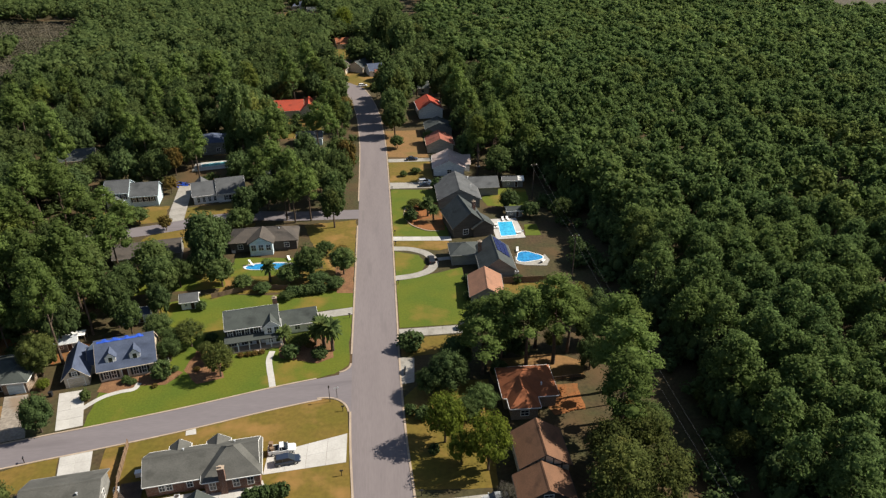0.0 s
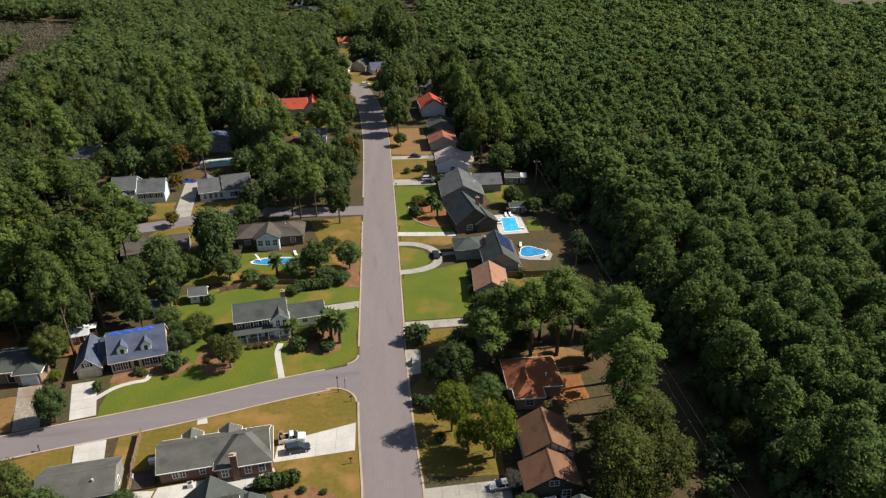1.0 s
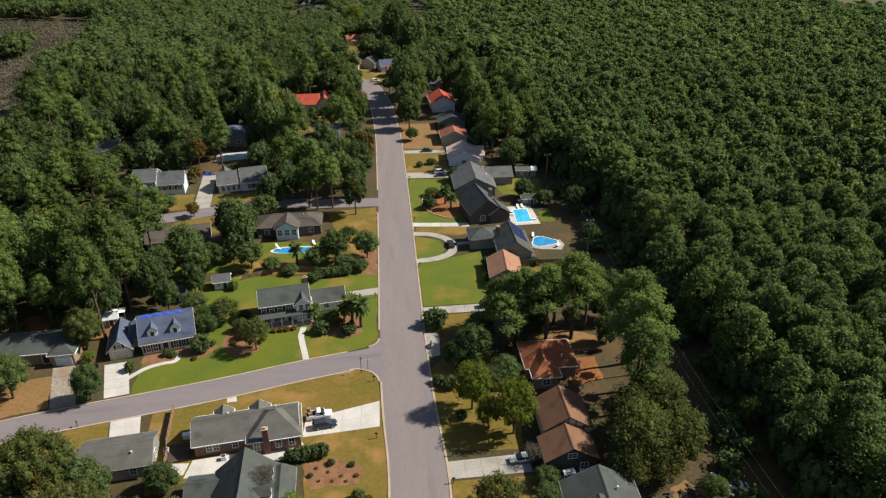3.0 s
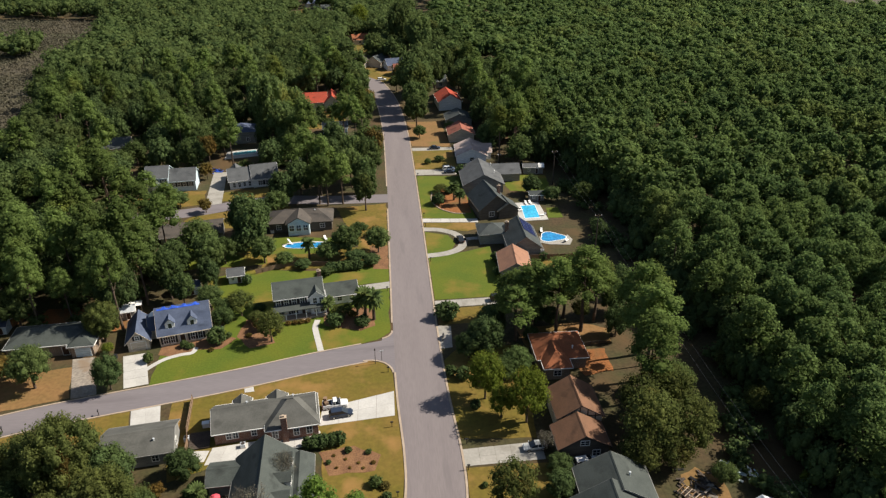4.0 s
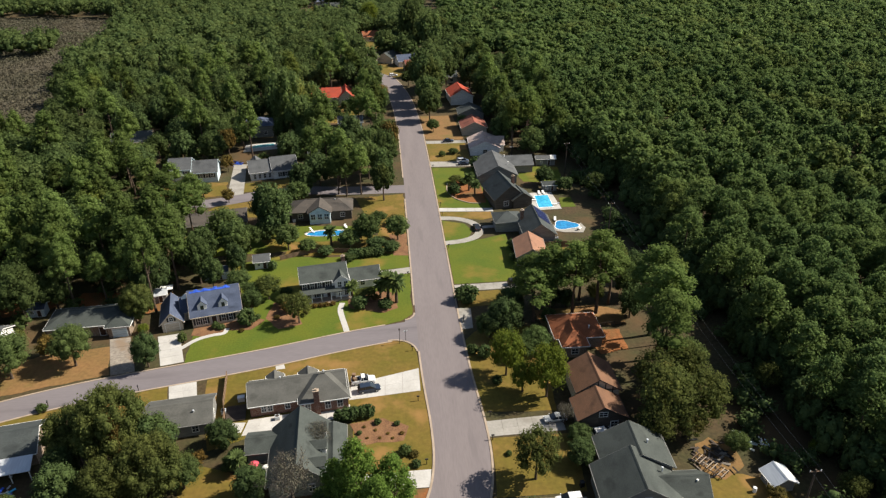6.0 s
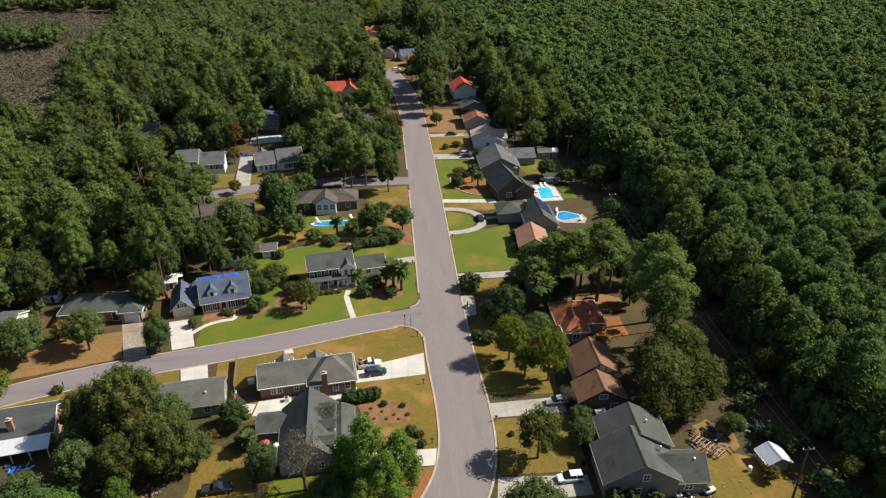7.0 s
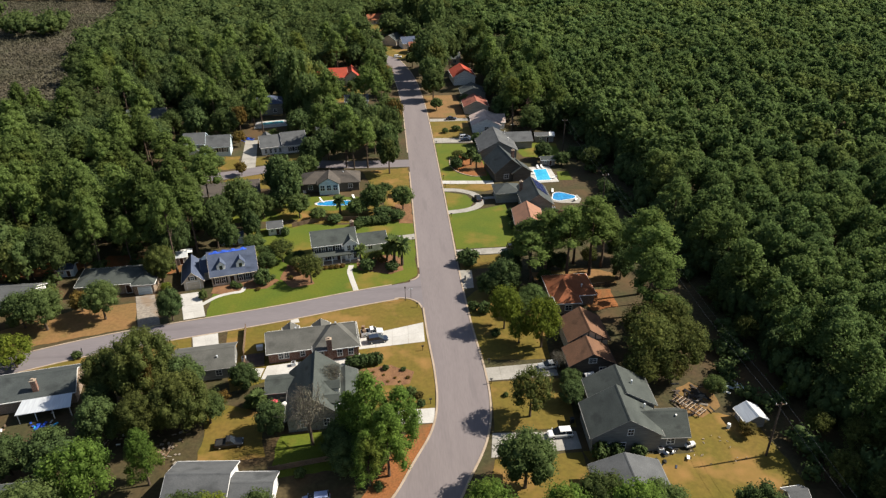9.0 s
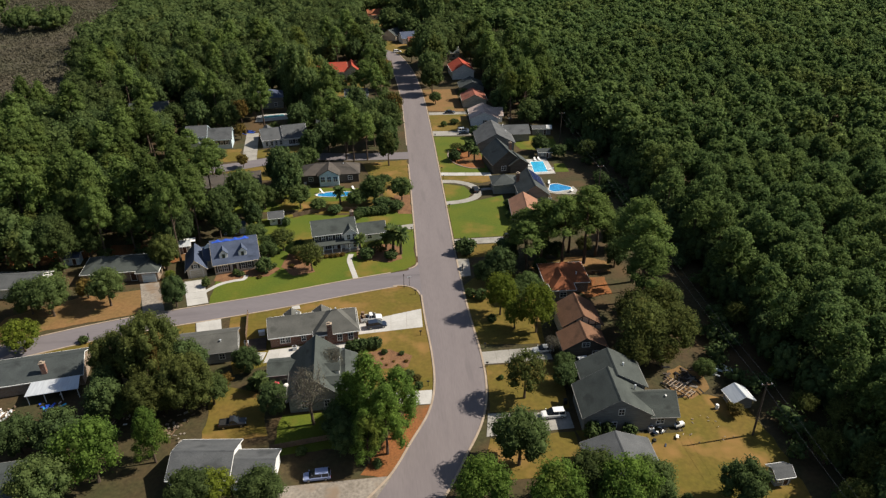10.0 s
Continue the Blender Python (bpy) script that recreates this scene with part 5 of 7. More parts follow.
first = mailbox(-58.6, 89.6, 20)
for x, y, a in ((-5.9, 97.4, 90), (-5.5, 81.6, 90), (-4.9, 63.0 + 2.6, 90), (6.2, 117.6, 90), (5.7, 142.0, 90), (5.7, 201.2, 90), (7.2, 76.2, 90), (-5.6, 128.4, 90), (-74, 86.6, 20), (6.8, 70.2, 90), (5.7, 169.4, 90), (5.7, 162.8, 90)):
    copy_thing(first, pose(x, y, 0, 0, 0, a))


# ---- fences ----
def fence(label, points, height, board=1.6, mat="wood", rail=False):
    ob = thing("fence", pose(0, 0, 0), label, "fence")
    for (xa, ya), (xb, yb) in zip(points, points[1:]):
        n = max(1, round(math.dist((xa, ya), (xb, yb)) / board))
        a = math.degrees(math.atan2(yb - ya, xb - xa))
        step = math.dist((xa, ya), (xb, yb)) / n
        for k in range(n):
            t = k / n
            m = pose(xa + (xb - xa) * t, ya + (yb - ya) * t, 0, 0, 0, a)
            part("post", Mesh().box(-0.07, 0.07, -0.07, 0.07, 0, height + 0.12, m), M[mat], ob)
            if rail:
                for z in (0.35, 0.7, 1.05):
                    part("rail", Mesh().box(0.08, step - 0.08, -0.03, 0.03, z * height / 1.1, z * height / 1.1 + 0.12, m), M[mat], ob)
            else:
                part("panel", Mesh().box(0.08, step - 0.08, -0.025, 0.025, 0.08, height, m), M[mat], ob)
    return ob


fence("low wooden rail fence beside a dry lawn", [(-42.4, 92.0), (-41.4, 83.4), (-40.6, 80.6)], 1.5, 1.4, "wood")
fence("weathered board fence round a patio", [(-40.6, 80.6), (-40.2, 76.6), (-38.0, 75.0)], 1.6, 1.4, "wood")
fence("dark board fence behind a side lawn", [(29.8, 140.0), (46.0, 139.6)], 1.7, 2.0, "wood")
fence("board fence behind a white house", [(-38.0, 139.8), (-30.0, 143.2), (-20.0, 142.2)], 1.3, 1.8, "wood")
fence("low dark fence behind tall pines", [(30.5, 101.6), (40.0, 102.4)], 1.1, 1.8, "dark_wood", True)
fence("board fence along a back lawn", [(-32.0, 51.6), (-18.0, 54.0)], 1.2, 1.8, "wood")

# ---- deck and steps west of the brick house ----
deck = thing("timber_deck", pose(-38.6, 81.4, 0, 0, 0, 7), "dark timber deck beside a brick house", "deck")
for k in range(10):
    part("plank", Mesh().box(-1.9, 1.6, -2.4 + k * 0.42, -2.02 + k * 0.42, 0.3, 0.36), M["dark_wood"], deck)
part("base", Mesh().box(-1.8, 1.5, -2.3, 1.7, 0, 0.29), M["dark_wood"], deck)
slabs("patio", [(-40.2, 76.4), (-37.0, 76.0), (-36.6, 78.6), (-40.0, 78.8)], 2, 2, "pale concrete patio slabs")
grill = thing("storage_box", pose(-38.4, 84.8, 0, 0, 0, 8), "white outdoor storage box", "storage box")
part("box", Mesh().box(-0.6, 0.6, -0.4, 0.4, 0, 0.9), M["trim"], grill)
part("lid", Mesh().box(-0.65, 0.65, -0.45, 0.45, 0.9, 1.0), M["trim"], grill)


# ---- yard clutter ----
rack = thing("lumber_rack", pose(41.2, 60.6, 0, 0, 0, -54), "open rack of weathered timber frames on bare earth", "lumber rack")
for k in range(3):
    part("rail", Mesh().box(-2.8, 2.8, -1.0 + k * 1.0 - 0.07, -1.0 + k * 1.0 + 0.07, 0.5, 0.62), M["dark_wood"], rack)
for k in range(9):
    part("slat", Mesh().box(-2.7 + k * 0.66, -2.58 + k * 0.66, -1.15, 1.15, 0.625, 0.70), M["kerb" if k % 3 else "wood"], rack)
    if k % 2 == 0:
        for y in (-1.0, 0.0, 1.0):
            part("post", Mesh().box(-2.7 + k * 0.66, -2.58 + k * 0.66, y - 0.06, y + 0.06, 0, 0.5), M["dark_wood"], rack)
barrel = thing("barrel", pose(46.0, 55.0, 0), "white plastic barrel beside a shed", "barrel")
part("drum", Mesh().tube((0, 0, 0), (0, 0, 0.45), 0.30, 0.33, 14).tube((0, 0, 0.45), (0, 0, 0.9), 0.33, 0.29, 14), M["trim"], barrel)
part("lid", Mesh().tube((0, 0, 0.9), (0, 0, 0.96), 0.31, 0.28, 14), M["trim"], barrel)

def heap(label, name, x, y, n, spread, mats, seed, size=(0.3, 1.4)):
    """A heap of boards and sheets, each a part."""
    r = random.Random(seed)
    ob = thing(name, pose(x, y, 0), label, "heap")
    for k in range(n):
        l, w = r.uniform(*size), r.uniform(0.12, 0.5)
        z = 0.06 + 0.5 * r.random() ** 2
        m = pose(r.gauss(0, spread), r.gauss(0, spread), z, r.uniform(-12, 12), r.uniform(-12, 12), r.uniform(0, 180))
        part("board", Mesh().box(-l / 2, l / 2, -w / 2, w / 2, -0.05, 0.05, m), M[r.choice(mats)], ob)
    return ob


heap("scrap heap of boards and frames on bare earth", "scrap_heap", 42.6, 62.8, 44, 1.6, ["dark_wood", "dark_wood", "old_concrete", "shutter"], 3, (0.6, 2.6))
heap("crumpled pale blue tarpaulin over stacked goods", "tarpaulin_heap", 50.4, 66.0, 34, 1.3, ["metal", "blue_wall", "trim"], 5, (0.8, 2.0))
heap("white garden clutter beside a boat", "clutter_heap", -81.0, 64.2, 26, 1.4, ["trim", "metal", "wood"], 8, (0.4, 1.6))
heap("branches and pale stones along a yard edge", "brush_heap", -50.6, 57.6, 40, 2.0, ["old_concrete", "wood", "wood"], 9, (0.15, 0.8))
heap("pale scraps beside a shady yard", "clutter_heap", -60.6, 62.6, 30, 2.2, ["trim", "kerb", "wood"], 10, (0.3, 1.0))
heap("garden toys and boxes beside a grey wall", "clutter_heap", 34.2, 50.2, 18, 1.2, ["trim", "paint_navy", "paint_black"], 12, (0.4, 1.2))
for x, y, a in ((37.6, 51.2, 20),):
    ob = thing("ride_on_mower", pose(x, y, 0.03, 0, 0, a), "white ride-on mower on a dry back lawn", "mower")
    part("body", loft([(-0.9, 0.35, 0.3, 0.7), (0.0, 0.45, 0.3, 0.8), (0.9, 0.35, 0.3, 0.75)]), M["paint_white"], ob)
    part("seat", Mesh().box(-0.6, -0.15, -0.25, 0.25, 0.8, 1.15), M["rubber"], ob)
    for sx in (-0.55, 0.6):
        for sy in (-0.45, 0.45):
            part("wheel", Mesh().tube((sx, sy - 0.1, 0.25), (sx, sy + 0.1, 0.25), 0.25, 0.25, 10), M["rubber"], ob)
dish = thing("garden_parasol", pose(-33.0, 66.5, 0), "pink garden parasol beside a dark-roofed house", "parasol")
part("pole", Mesh().tube((0, 0, 0), (0, 0, 2.1), 0.03, 0.03, 6), M["trim"], dish)
part("canopy", Mesh().add([(0, 0, 2.15)] + [(0.85 * math.cos(k * math.pi / 4), 0.85 * math.sin(k * math.pi / 4), 1.75) for k in range(8)], [(0, k + 1, (k + 1) % 8 + 1) for k in range(8)]), M["cloth_pink"], dish, "pink cloth canopy")
aerial = thing("satellite_dish", pose(-30.6, 64.0, 0, 0, 0, 30), "white satellite dish on a tall pole beside a house", "satellite dish")
part("pole", Mesh().tube((0, 0, 0), (0, 0, 3.1), 0.045, 0.045, 6), M["trim"], aerial)
rings = [(0.55 * k / 3 * math.cos(a), -0.12 - 0.18 * (1 - (k / 3) ** 2) + 0.3, 3.2 + 0.55 * k / 3 * math.sin(a)) for k in range(4) for a in np.linspace(0, 2 * math.pi, 13)[:12]]
part("reflector", Mesh().add(rings + [(x, y + 0.03, z) for x, y, z in rings], [tuple(h * 48 + v for v in ((k * 12 + i), (k * 12 + (i + 1) % 12), (k * 12 + 12 + (i + 1) % 12), (k * 12 + 12 + i))) for h in (0, 1) for k in range(3) for i in range(12)] + [(36 + i, 36 + (i + 1) % 12, 84 + (i + 1) % 12, 84 + i) for i in range(12)]), M["trim"], aerial)
part("arm", Mesh().tube((0, 0.1, 2.9), (0, -0.45, 3.15), 0.02, 0.02, 6), M["rim"], aerial)
tent = thing("canopy_tent", pose(-62.6, 125.6, 0, 0, 0, 12) @ Matrix.Diagonal((0.75, 0.75, 0.8, 1)), "white canopy tent on four poles behind a garage", "canopy")
for sx in (-1.6, 1.6):
    for sy in (-1.3, 1.3):
        part("pole", Mesh().tube((sx, sy, 0), (sx, sy, 2.2), 0.04, 0.04, 6), M["rim"], tent)
part("cover", Mesh().add([(-1.8, -1.5, 2.2), (1.8, -1.5, 2.2), (1.8, 1.5, 2.2), (-1.8, 1.5, 2.2), (-1.8, 0, 2.75), (1.8, 0, 2.75)], [(0, 1, 5, 4), (2, 3, 4, 5), (1, 2, 5), (3, 0, 4)]), M["trim"], tent)
boat = thing("boat", pose(-84.6, 58.4, 0.4, 0, 0, 10), "white motor boat on a trailer", "boat")
part("hull", loft([(-3.0, 1.0, 0.2, 1.1), (0, 1.1, 0.1, 1.1), (2.0, 0.8, 0.25, 1.2), (3.2, 0.1, 0.8, 1.3)]), M["paint_white"], boat)
part("cabin", loft([(-1.2, 0.7, 1.1, 1.7), (0.4, 0.65, 1.1, 1.75), (1.0, 0.5, 1.1, 1.2)]), M["pane"], boat)
part("trailer", Mesh().box(-2.6, 3.4, -0.6, 0.6, -0.15, 0.05), M["rim"], boat)
for s in (-0.9, 0.9):
    part("wheel", Mesh().tube((-1.0, s - 0.1, -0.1), (-1.0, s + 0.1, -0.1), 0.3, 0.3, 12), M["rubber"], boat)

slide = thing("pool_slide", pose(-31.4, 155.4, 0.09, 0, 0, -40) @ Matrix.Diagonal((0.7, 0.7, 0.7, 1)), "white curved pool slide beside a pool", "pool slide")
part("chute", Mesh().add([(x, y, z) for x, z in ((-1.2, 1.9), (-0.6, 1.8), (0.2, 1.0), (1.0, 0.5), (1.6, 0.4)) for y in (-0.3, 0.3)] + [(x, y, z + 0.15) for x, z in ((-1.2, 1.9), (-0.6, 1.8), (0.2, 1.0), (1.0, 0.5), (1.6, 0.4)) for y in (-0.36, 0.36)],
     [(2 * i, 2 * i + 2, 2 * i + 3, 2 * i + 1) for i in range(4)] + [(2 * i, 10 + 2 * i, 12 + 2 * i, 2 * i + 2) for i in range(4)] + [(2 * i + 1, 2 * i + 3, 13 + 2 * i, 11 + 2 * i) for i in range(4)]), M["trim"], slide)
for x in (-1.1, 0.2):
    part("leg", Mesh().tube((x, 0, 0), (x, 0, 1.9 if x < 0 else 1.0), 0.05, 0.05, 6), M["trim"], slide)
heap("blue tarpaulin over stacked goods beside a white house", "tarpaulin_heap", -62.0, 213.6, 22, 1.2, ["tarp", "tarp", "paint_navy"], 14, (1.0, 2.4))
heap("pale crumpled sheets beside a garage", "tarpaulin_heap", -60.6, 116.6 + 3, 22, 1.0, ["trim", "metal", "old_concrete"], 15, (0.6, 1.8))
heap("blue paddling pools and boxes under an awning", "clutter_heap", -72.6, 65.4, 20, 1.4, ["tarp", "water", "metal"], 16, (0.4, 1.6))
heap("white tables and boxes in a back yard", "clutter_heap", -82.6, 62.4, 22, 1.2, ["trim", "trim", "metal"], 17, (0.5, 1.8))
heap("pale stones scattered over a worn lawn", "stone_scatter", 42.4, 49.6, 16, 2.2, ["kerb", "old_concrete"], 18, (0.06, 0.16))
swing = thing("play_frame", pose(36.0, 216.7, 0, 0, 0, 20), "brown and white wooden play frame behind a house", "play frame")
for s in (-1.4, 1.4):
    for d in (-0.8, 0.8):
        part("leg", Mesh().tube((s, d, 0), (s, 0, 2.6), 0.06, 0.06, 6), M["wood"], swing)
part("beam", Mesh().tube((-1.6, 0, 2.6), (1.6, 0, 2.6), 0.07, 0.07, 6), M["wood"], swing)
part("platform", Mesh().box(-1.3, 0.0, -0.6, 0.6, 1.2, 1.3), M["trim"], swing)


def air_unit(x, y, turn):
    ob = thing("air_conditioner", pose(x, y, 0, 0, 0, turn), "grey outdoor air conditioner beside a house wall", "air conditioner", "air conditioners")
    part("case", Mesh().box(-0.42, 0.42, -0.42, 0.42, 0.08, 0.85), M["metal"], ob)
    part("fan_grille", Mesh().tube((0, 0, 0.85), (0, 0, 0.9), 0.34, 0.34, 14), M["dark_trim"], ob)
    part("base", Mesh().box(-0.5, 0.5, -0.5, 0.5, 0, 0.08), M["kerb"], ob)
    return ob


unit = air_unit(-31.0, 79.0, 7)
for x, y in ((-41.0, 81.5), (-30.6, 65.0), (32.4, 50.6), (30.4, 131.0), (-37.0, 163.0), (35.2, 144.2), (-42.0, 115.6)):
    copy_thing(unit, pose(x, y, 0, 0, 0, 5))


def bin_at(x, y, turn):
    ob = thing("wheelie_bin", pose(x, y, 0, 0, 0, turn), "dark green wheeled rubbish bin beside a house", "rubbish bin", "rubbish bins")
    part("body", loft([(-0.3, 0.26, 0.08, 0.95), (0.3, 0.3, 0.08, 1.0)]), M["shutter"], ob)
    part("lid", Mesh().box(-0.34, 0.36, -0.32, 0.32, 1.0, 1.06), M["shutter"], ob)
    for s in (-0.28, 0.28):
        part("wheel", Mesh().tube((-0.28, s - 0.04, 0.12), (-0.28, s + 0.04, 0.12), 0.12, 0.12, 10), M["rubber"], ob)
    return ob


first = bin_at(-41.6, 76.4, 20)
for x, y, a in ((-41.4, 75.4, 10), (20.6, 69.6, 40), (-61.2, 107.0, 0), (19.4, 58.6, 10), (21.8, 125.4, 0), (20.6, 157.4, 30)):
    copy_thing(first, pose(x, y, 0, 0, 0, a))


# ---- trees ----
def core_ball(sub):
    bm = bmesh.new()
    bmesh.ops.create_icosphere(bm, subdivisions=sub, radius=1.0)
    bm.verts.ensure_lookup_table()
    v = np.array([p.co[:] for p in bm.verts])
    f = np.array([[p.index for p in q.verts] for q in bm.faces])
    bm.free()
    return v, f


BALLS = {1: core_ball(1), 2: core_ball(2)}


def foliage(rng, lobes, flakes, size, sub=1, core=0.82, droop=0.0, spread=0.75, inner=0.7):
    """Clumps of leaf tufts round several lobes (x, y, z, rx, rz): vertices and triangles."""
    vs, fs, n = [], [], 0
    ball_v, ball_f = BALLS[sub]
    for x, y, z, rx, rz in lobes:
        if core:
            v = ball_v * (1 + rng.normal(0, 0.10, (len(ball_v), 1))) * (rx * core, rx * core, rz * core) + (x, y, z)
            vs.append(v)
            fs.append(ball_f + n)
            n += len(v)
        k = max(6, int(flakes * rx * rz))
        d = rng.normal(0, 1, (k, 3))
        d[:, 2] = np.where(d[:, 2] < -0.5, -0.5 * d[:, 2], d[:, 2])
        d /= np.linalg.norm(d, axis=1)[:, None]
        c = d * rng.uniform(inner, 1.16, (k, 1)) * (rx, rx, rz) + (x, y, z)
        nrm = d + rng.normal(0, spread, (k, 3)) * 0.6 + (0, 0, 0.15)
        nrm /= np.linalg.norm(nrm, axis=1)[:, None]
        u = np.cross(nrm, rng.normal(0, 1, (k, 3)))
        u /= np.linalg.norm(u, axis=1)[:, None] + 1e-9
        w = np.cross(nrm, u)
        s = (size * rng.uniform(0.6, 1.5, k))[:, None]
        tri = np.stack([c + u * s, c - u * s * 0.55 + w * s * 0.75, c - u * s * 0.55 - w * s * 0.75], 1)
        tri[:, :, 2] -= droop * s
        vs.append(tri.reshape(-1, 3))
        fs.append(np.arange(3 * k).reshape(-1, 3) + n)
        n += 3 * k
    return np.concatenate(vs), np.concatenate(fs)


def to_mesh(name, v, f, mats, index=None):
    me = bpy.data.meshes.new(name)
    me.vertices.add(len(v))
    me.vertices.foreach_set("co", np.ascontiguousarray(v, dtype=np.float32).ravel())
    me.loops.add(len(f) * 3)
    me.loops.foreach_set("vertex_index", np.ascontiguousarray(f, dtype=np.int32).ravel())
    me.polygons.add(len(f))
    me.polygons.foreach_set("loop_start", np.arange(0, 3 * len(f), 3, dtype=np.int32))
    for m in mats:
        me.materials.append(m)
    if index is not None:
        me.polygons.foreach_set("material_index", index.astype(np.int32))
    me.update(calc_edges=True)
    return me


def pine_lobes(rng, n=18):
    """A pine's crown, of unit radius and about 1.5 high, with its base at 0."""
    out = []
    for k in range(n):
        t = (k + 0.5) / n
        a, r = 2.4 * k + rng.uniform(-0.5, 0.5), math.sqrt(1 - t) * 0.75 * rng.uniform(0.6, 1.1)
        s = rng.uniform(0.85, 1.25) * 1.46 / math.sqrt(n) * (1.05 - 0.3 * t)
        out.append((r * math.cos(a), r * math.sin(a), 0.12 + 1.25 * t, s, s * 0.8))
    return out


def oak_lobes(rng, n=26):
    out = []
    for k in range(n):
        t = (k + 0.5) / n
        z = 1 - 1.75 * t
        a, r = 2.4 * k + rng.uniform(-0.4, 0.4), math.sqrt(max(0.05, 1 - z * z)) * 0.70 * rng.uniform(0.75, 1.12)
        s = rng.uniform(0.8, 1.25) * 1.58 / math.sqrt(n)
        out.append((r * math.cos(a), r * math.sin(a), 0.55 + z * 0.45, s, s * 0.8))
    return out + [(0, 0, 0.5, 0.6, 0.45)]


def cone_lobes(rng, n=14):
    out = []
    for k in range(n):
        t = (k + 0.5) / n
        a, r = 2.4 * k, (1 - t) ** 0.8 * 0.55
        s = 0.22 + 0.45 * (1 - t)
        out.append((r * math.cos(a), r * math.sin(a), 0.25 + 2.3 * t, s, s * 1.15))
    return out


def trunk_mesh(rng, height, r, limbs, spread, top):
    m = Mesh()
    bend = [(0, 0)] + [(rng.uniform(-0.012, 0.012) * height, rng.uniform(-0.012, 0.012) * height) for _ in range(4)]
    pts = [(bx, by, height * k / 4) for k, (bx, by) in enumerate(bend)]
    for k in range(4):
        m.tube(pts[k], pts[k + 1], r * (1.15 - 0.2 * k), r * (1.15 - 0.2 * (k + 1)), 7)
    for k in range(limbs):
        a, z = 2.4 * k + rng.uniform(-0.3, 0.3), height * rng.uniform(0.55, 0.95)
        m.tube((0, 0, z), (spread * math.cos(a) * rng.uniform(0.5, 0.9), spread * math.sin(a) * rng.uniform(0.5, 0.9), z + top * rng.uniform(0.25, 0.6)), r * 0.38, r * 0.1, 5)
    return m


def tree_kind(name, label, lobes_of, mat, height, radius, base, flakes, size, seed, crown_tall=None, limbs=6, droop=0.0, core=0.66, spread=0.75):
    """One tree with its trunk and crown; the crown starts at base metres."""
    rng = np.random.default_rng(seed)
    rz = radius if crown_tall is None else crown_tall
    lobes = [(x * radius, y * radius, base + z * rz, rx * radius, s * rz) for x, y, z, rx, s in lobes_of(rng)]
    v, f = foliage(rng, lobes, flakes, size, 1, core, droop, spread)
    ob = thing(name, pose(0, -300, 0), label, "tree" if "shrub" not in name else "shrub")
    part("trunk", trunk_mesh(rng, base + rz * 0.55, max(0.05, radius * 0.055), limbs, radius * 0.6, rz * 0.5), M["bark"], ob)
    part("crown", to_mesh("crown", v, f, [M[mat]]), None, ob)
    return ob


KINDS = {}
for n in range(3):
    KINDS["pine%d" % n] = tree_kind("pine_tree", "tall pine tree with a rounded green crown", pine_lobes, "yard_pine", 16, 3.9, 8.5, 38, 0.23, 10 + n, 5.6)
    KINDS["oak%d" % n] = tree_kind("oak_tree", "broad leafy tree with a rounded crown", oak_lobes, "leaf", 9, 4.1, 2.0, 34, 0.24, 20 + n, 5.6)
    KINDS["dark%d" % n] = tree_kind("evergreen_tree", "dense dark evergreen tree", oak_lobes, "dark_leaf", 8, 3.6, 0.9, 34, 0.24, 30 + n, 5.8)
    KINDS["bush%d" % n] = tree_kind("garden_shrub", "rounded green leafy garden shrub", oak_lobes, "leaf", 1.4, 0.95, 0.0, 190, 0.10, 40 + n, 1.2, limbs=3)
for n in range(3):
    KINDS["pine_f%d" % n] = tree_kind("pine_tree", "tall pine tree with a rounded green crown", lambda r: pine_lobes(r, 26), "yard_pine", 16, 3.9, 8.5, 92, 0.145, 80 + n, 5.6)
    KINDS["oak_f%d" % n] = tree_kind("oak_tree", "broad leafy tree with a rounded crown", lambda r: oak_lobes(r, 34), "leaf", 9, 4.1, 2.0, 92, 0.14, 84 + n, 5.6)
    KINDS["dark_f%d" % n] = tree_kind("evergreen_tree", "dense dark evergreen tree", lambda r: oak_lobes(r, 34), "dark_leaf", 8, 3.6, 0.9, 100, 0.14, 88 + n, 5.8)
for n in range(2):
    KINDS["olive%d" % n] = tree_kind("oak_tree", "olive-green leafy tree with a loose crown", lambda r: oak_lobes(r, 36), "olive_leaf", 9, 3.6, 1.6, 84, 0.13, 94 + n, 5.4, core=0.5)
KINDS["cone"] = tree_kind("cypress_tree", "dense dark cone-shaped evergreen", cone_lobes, "dark_leaf", 8, 2.6, 0.2, 60, 0.19, 50, 2.9, limbs=2)
KINDS["full"] = tree_kind("pine_tree", "broad bright green pine tree with a full crown", lambda r: pine_lobes(r, 40), "bright_pine", 15, 3.6, 2.6, 150, 0.13, 70, 8.0, core=0.55)
KINDS["fresh"] = tree_kind("leafy_tree", "broad bright green leafy tree", lambda r: oak_lobes(r, 40), "bright_pine", 9, 4.2, 1.4, 100, 0.135, 97, 5.4, core=0.55)
for n in range(2):
    KINDS["great%d" % n] = tree_kind("live_oak_tree", "great spreading dark olive-green oak tree", lambda r: oak_lobes(r, 80), "olive_leaf", 14, 6.0, 1.2, 84, 0.15, 72 + n, 10.0, limbs=9)
KINDS["lime"] = tree_kind("leafy_tree", "rounded light yellow-green leafy tree", lambda r: oak_lobes(r, 36), "light_leaf", 7, 3.8, 1.2, 90, 0.14, 64, 5.0, core=0.5)
KINDS["autumn"] = tree_kind("turning_tree", "small tree with orange-brown turning leaves", oak_lobes, "autumn", 6, 3.0, 1.4, 60, 0.18, 60, 4.0)


